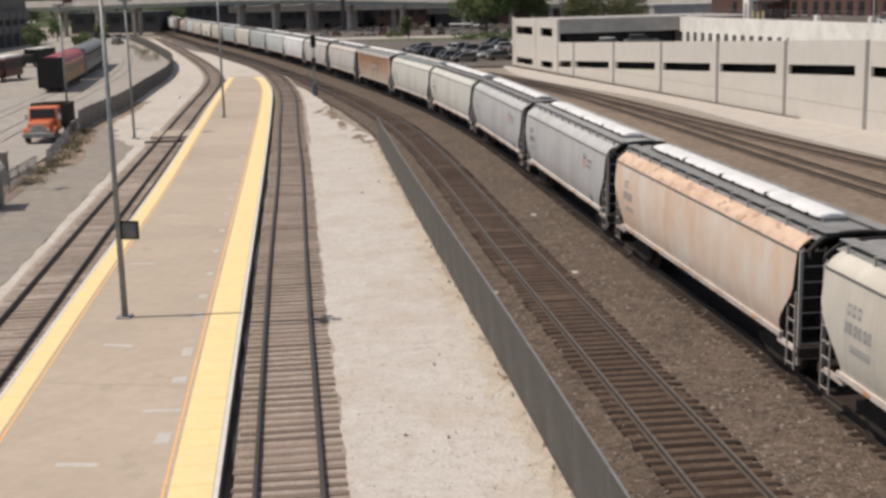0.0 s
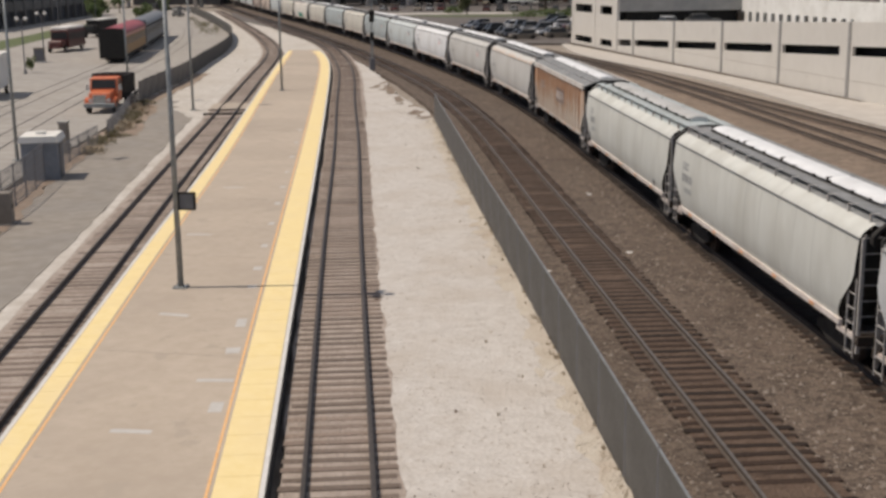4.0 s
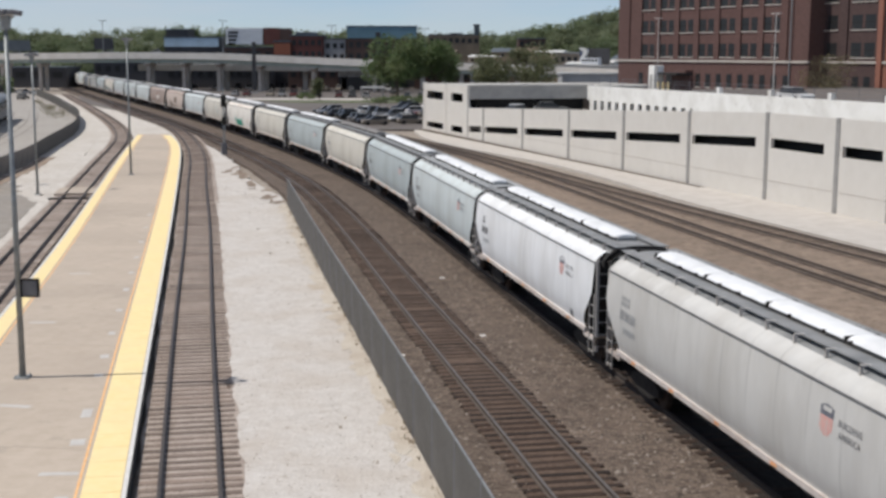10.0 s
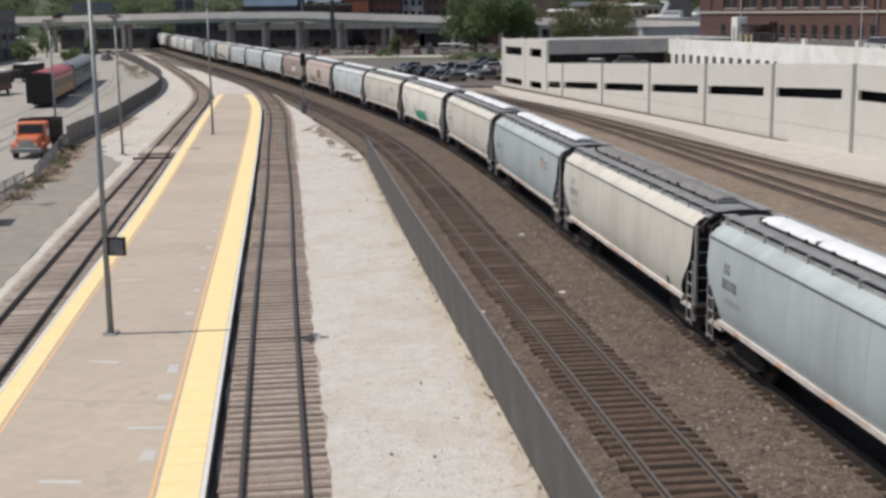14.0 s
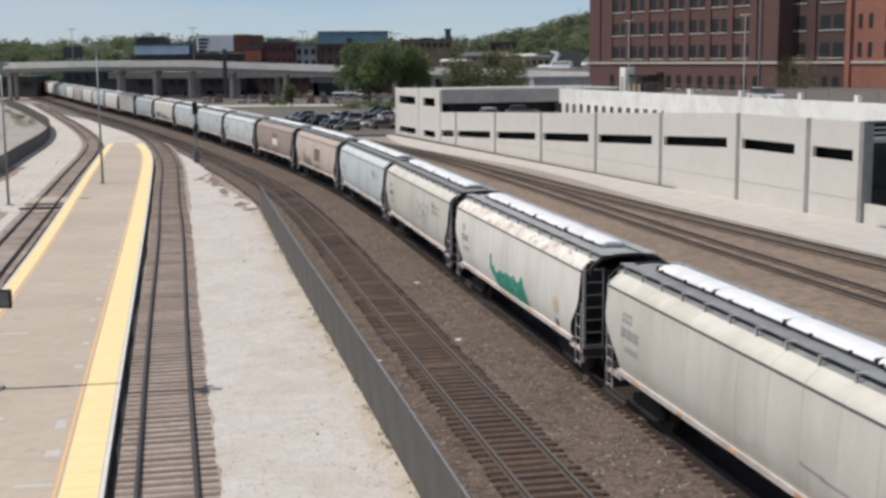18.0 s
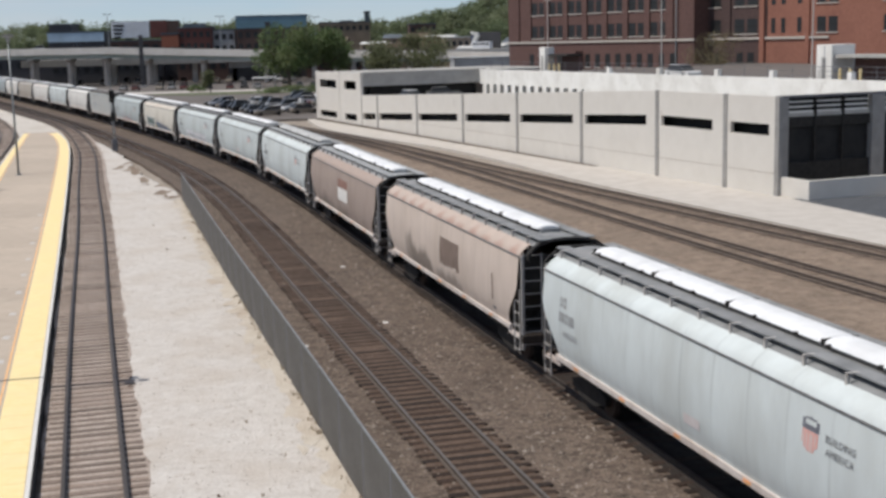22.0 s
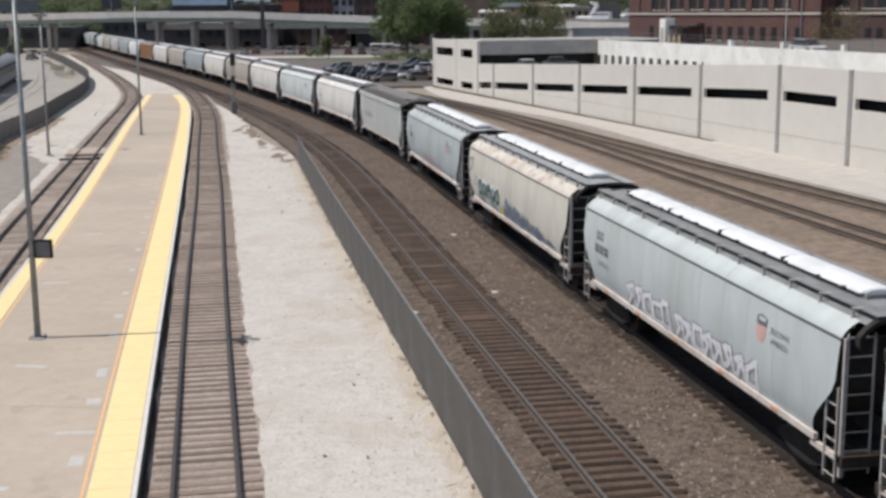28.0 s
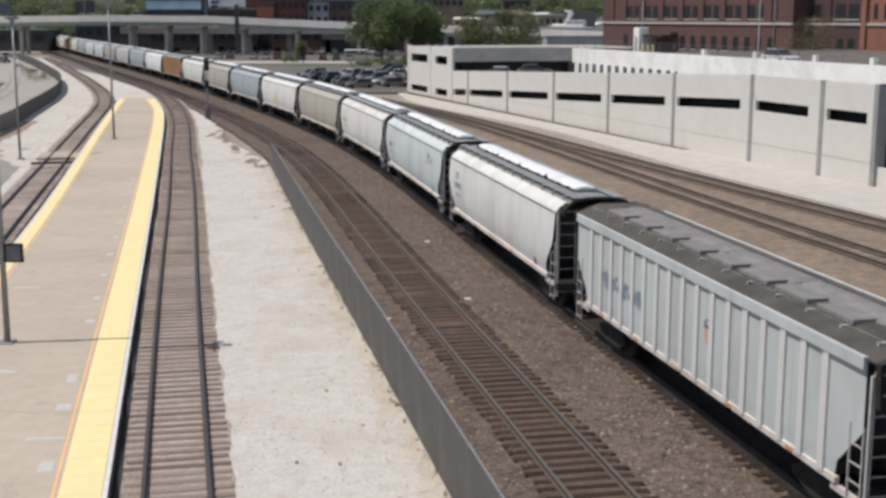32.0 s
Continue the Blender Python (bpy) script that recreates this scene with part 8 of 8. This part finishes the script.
    # shelter, cabinets and pillar beside the path
    s = thing("equipment_shelter", "grey equipment shelter with bright white roof", "shelter", pose(-29.0, 64.2, -0.22, 0, 0, 15))
    part("body", solid((-0.95, 0.95, -1.1, 1.1, 0, 2.05)), surf("shelter_grey", (0.16, 0.18, 0.21), (0.21, 0.23, 0.26), 2.0, 0.6), s, bevel=0.03)
    bm = bmesh.new()
    add_prism(bm, [(-1.1, 2.05), (1.1, 2.05), (0.95, 2.4), (-0.95, 2.4)], -1.25, 1.25)
    part("roof", bm, M_CONC_WHITE, s, "bright white roof")
    bm = bmesh.new()
    add_rod(bm, (0, 0, 2.4), (0, 0, 2.55), 0.3, 12)
    part("roof_vent", bm, M_CONC_WHITE, s)
    part("door", solid((0.96, 1.0, -0.5, 0.4, 0.1, 1.9)), M_LOUVRE, s)
    c = thing("transformer_box", "weathered grey transformer box standing in the lot", "cabinet", pose(-67.1, 150.0, -0.24, 0, 0, 20))
    part("plinth", solid((-0.75, 0.75, -0.75, 0.75, 0.0, 0.12)), M_CONC_WHITE, c)
    part("box", solid((-0.65, 0.65, -0.65, 0.65, 0.12, 1.75)), M_CABINET, c, bevel=0.03)
    part("door", solid((-0.55, 0.55, -0.68, -0.65, 0.25, 1.6)), M_LOUVRE, c)
    part("lid", solid((-0.7, 0.7, -0.7, 0.7, 1.75, 1.82)), M_CABINET, c, bevel=0.02)
    for x, y, w, h in ((-25.3, 51.7, 0.32, 1.45), (-25.9, 52.2, 0.3, 1.3), (-26.5, 48.8, 0.4, 1.9)):
        c = thing("electrical_cabinet", "brown-grey electrical cabinet beside the path", "cabinet", pose(x, y, -0.2, 0, 0, 12), group="electrical cabinets")
        part("box", solid((-w, w, -w, w, 0.05, h)), M_CABINET, c, bevel=0.02)
        part("plinth", solid((-w - 0.05, w + 0.05, -w - 0.05, w + 0.05, -0.1, 0.05)), M_CONC_GREY, c)
        part("door_handle", solid((w, w + 0.03, -0.05, 0.05, h * 0.5, h * 0.5 + 0.15)), M_BLACK, c)
    p = thing("gate_pillar", "brown weathered gate pillar beside the fence", "pillar", pose(-31.4, 72.8, -0.22))
    part("shaft", solid((-0.25, 0.25, -0.25, 0.25, 0, 1.95)), M_CABINET, p, bevel=0.03)
    part("cap", solid((-0.3, 0.3, -0.3, 0.3, 1.95, 2.05)), M_CONC_GREY, p)
    # street lamps and small signs in the lot
    for x, y, h in ((-61.1, 132.6, 6.0), (-66.5, 150, 6.0), (-84, 196, 7), (-92, 232, 7)):
        l = thing("lot_lamp", "ornate dark street lamp with round globes", "street lamp", pose(x, y, -0.24), group="lot lamps")
        bm = bmesh.new()
        add_rod(bm, (0, 0, 0), (0, 0, h), 0.09, 8, 0.06)
        part("post", bm, M_LOUVRE, l)
        bm = bmesh.new()
        add_rod(bm, (0, 0, 0), (0, 0, 0.5), 0.25, 8, 0.12)
        part("base", bm, M_LOUVRE, l)
        for s in (-1, 1):
            bm = bmesh.new()
            bmesh.ops.create_icosphere(bm, subdivisions=2, radius=0.22, matrix=Matrix.Translation((s * 0.5, 0, h)))
            part("globe", bm, M_PALE_PATCH, l, smooth=True)
        part("crossbar", solid((-0.5, 0.5, -0.03, 0.03, h - 0.25, h - 0.2)), M_LOUVRE, l)


M_CABINET = surf("brown_grey_cabinet", (0.20, 0.175, 0.15), (0.26, 0.23, 0.2), 3.0, 0.7, 0.1, c3=(0.15, 0.13, 0.11), scale3=0.8)

# ---- build ----
build_ground()
build_tracks()
build_platform()
build_posts()
build_fences()
build_train()
build_garage()
build_warehouse()
build_viaduct()
build_town()
build_lot()
build_cars()
build_greenery()
motions()
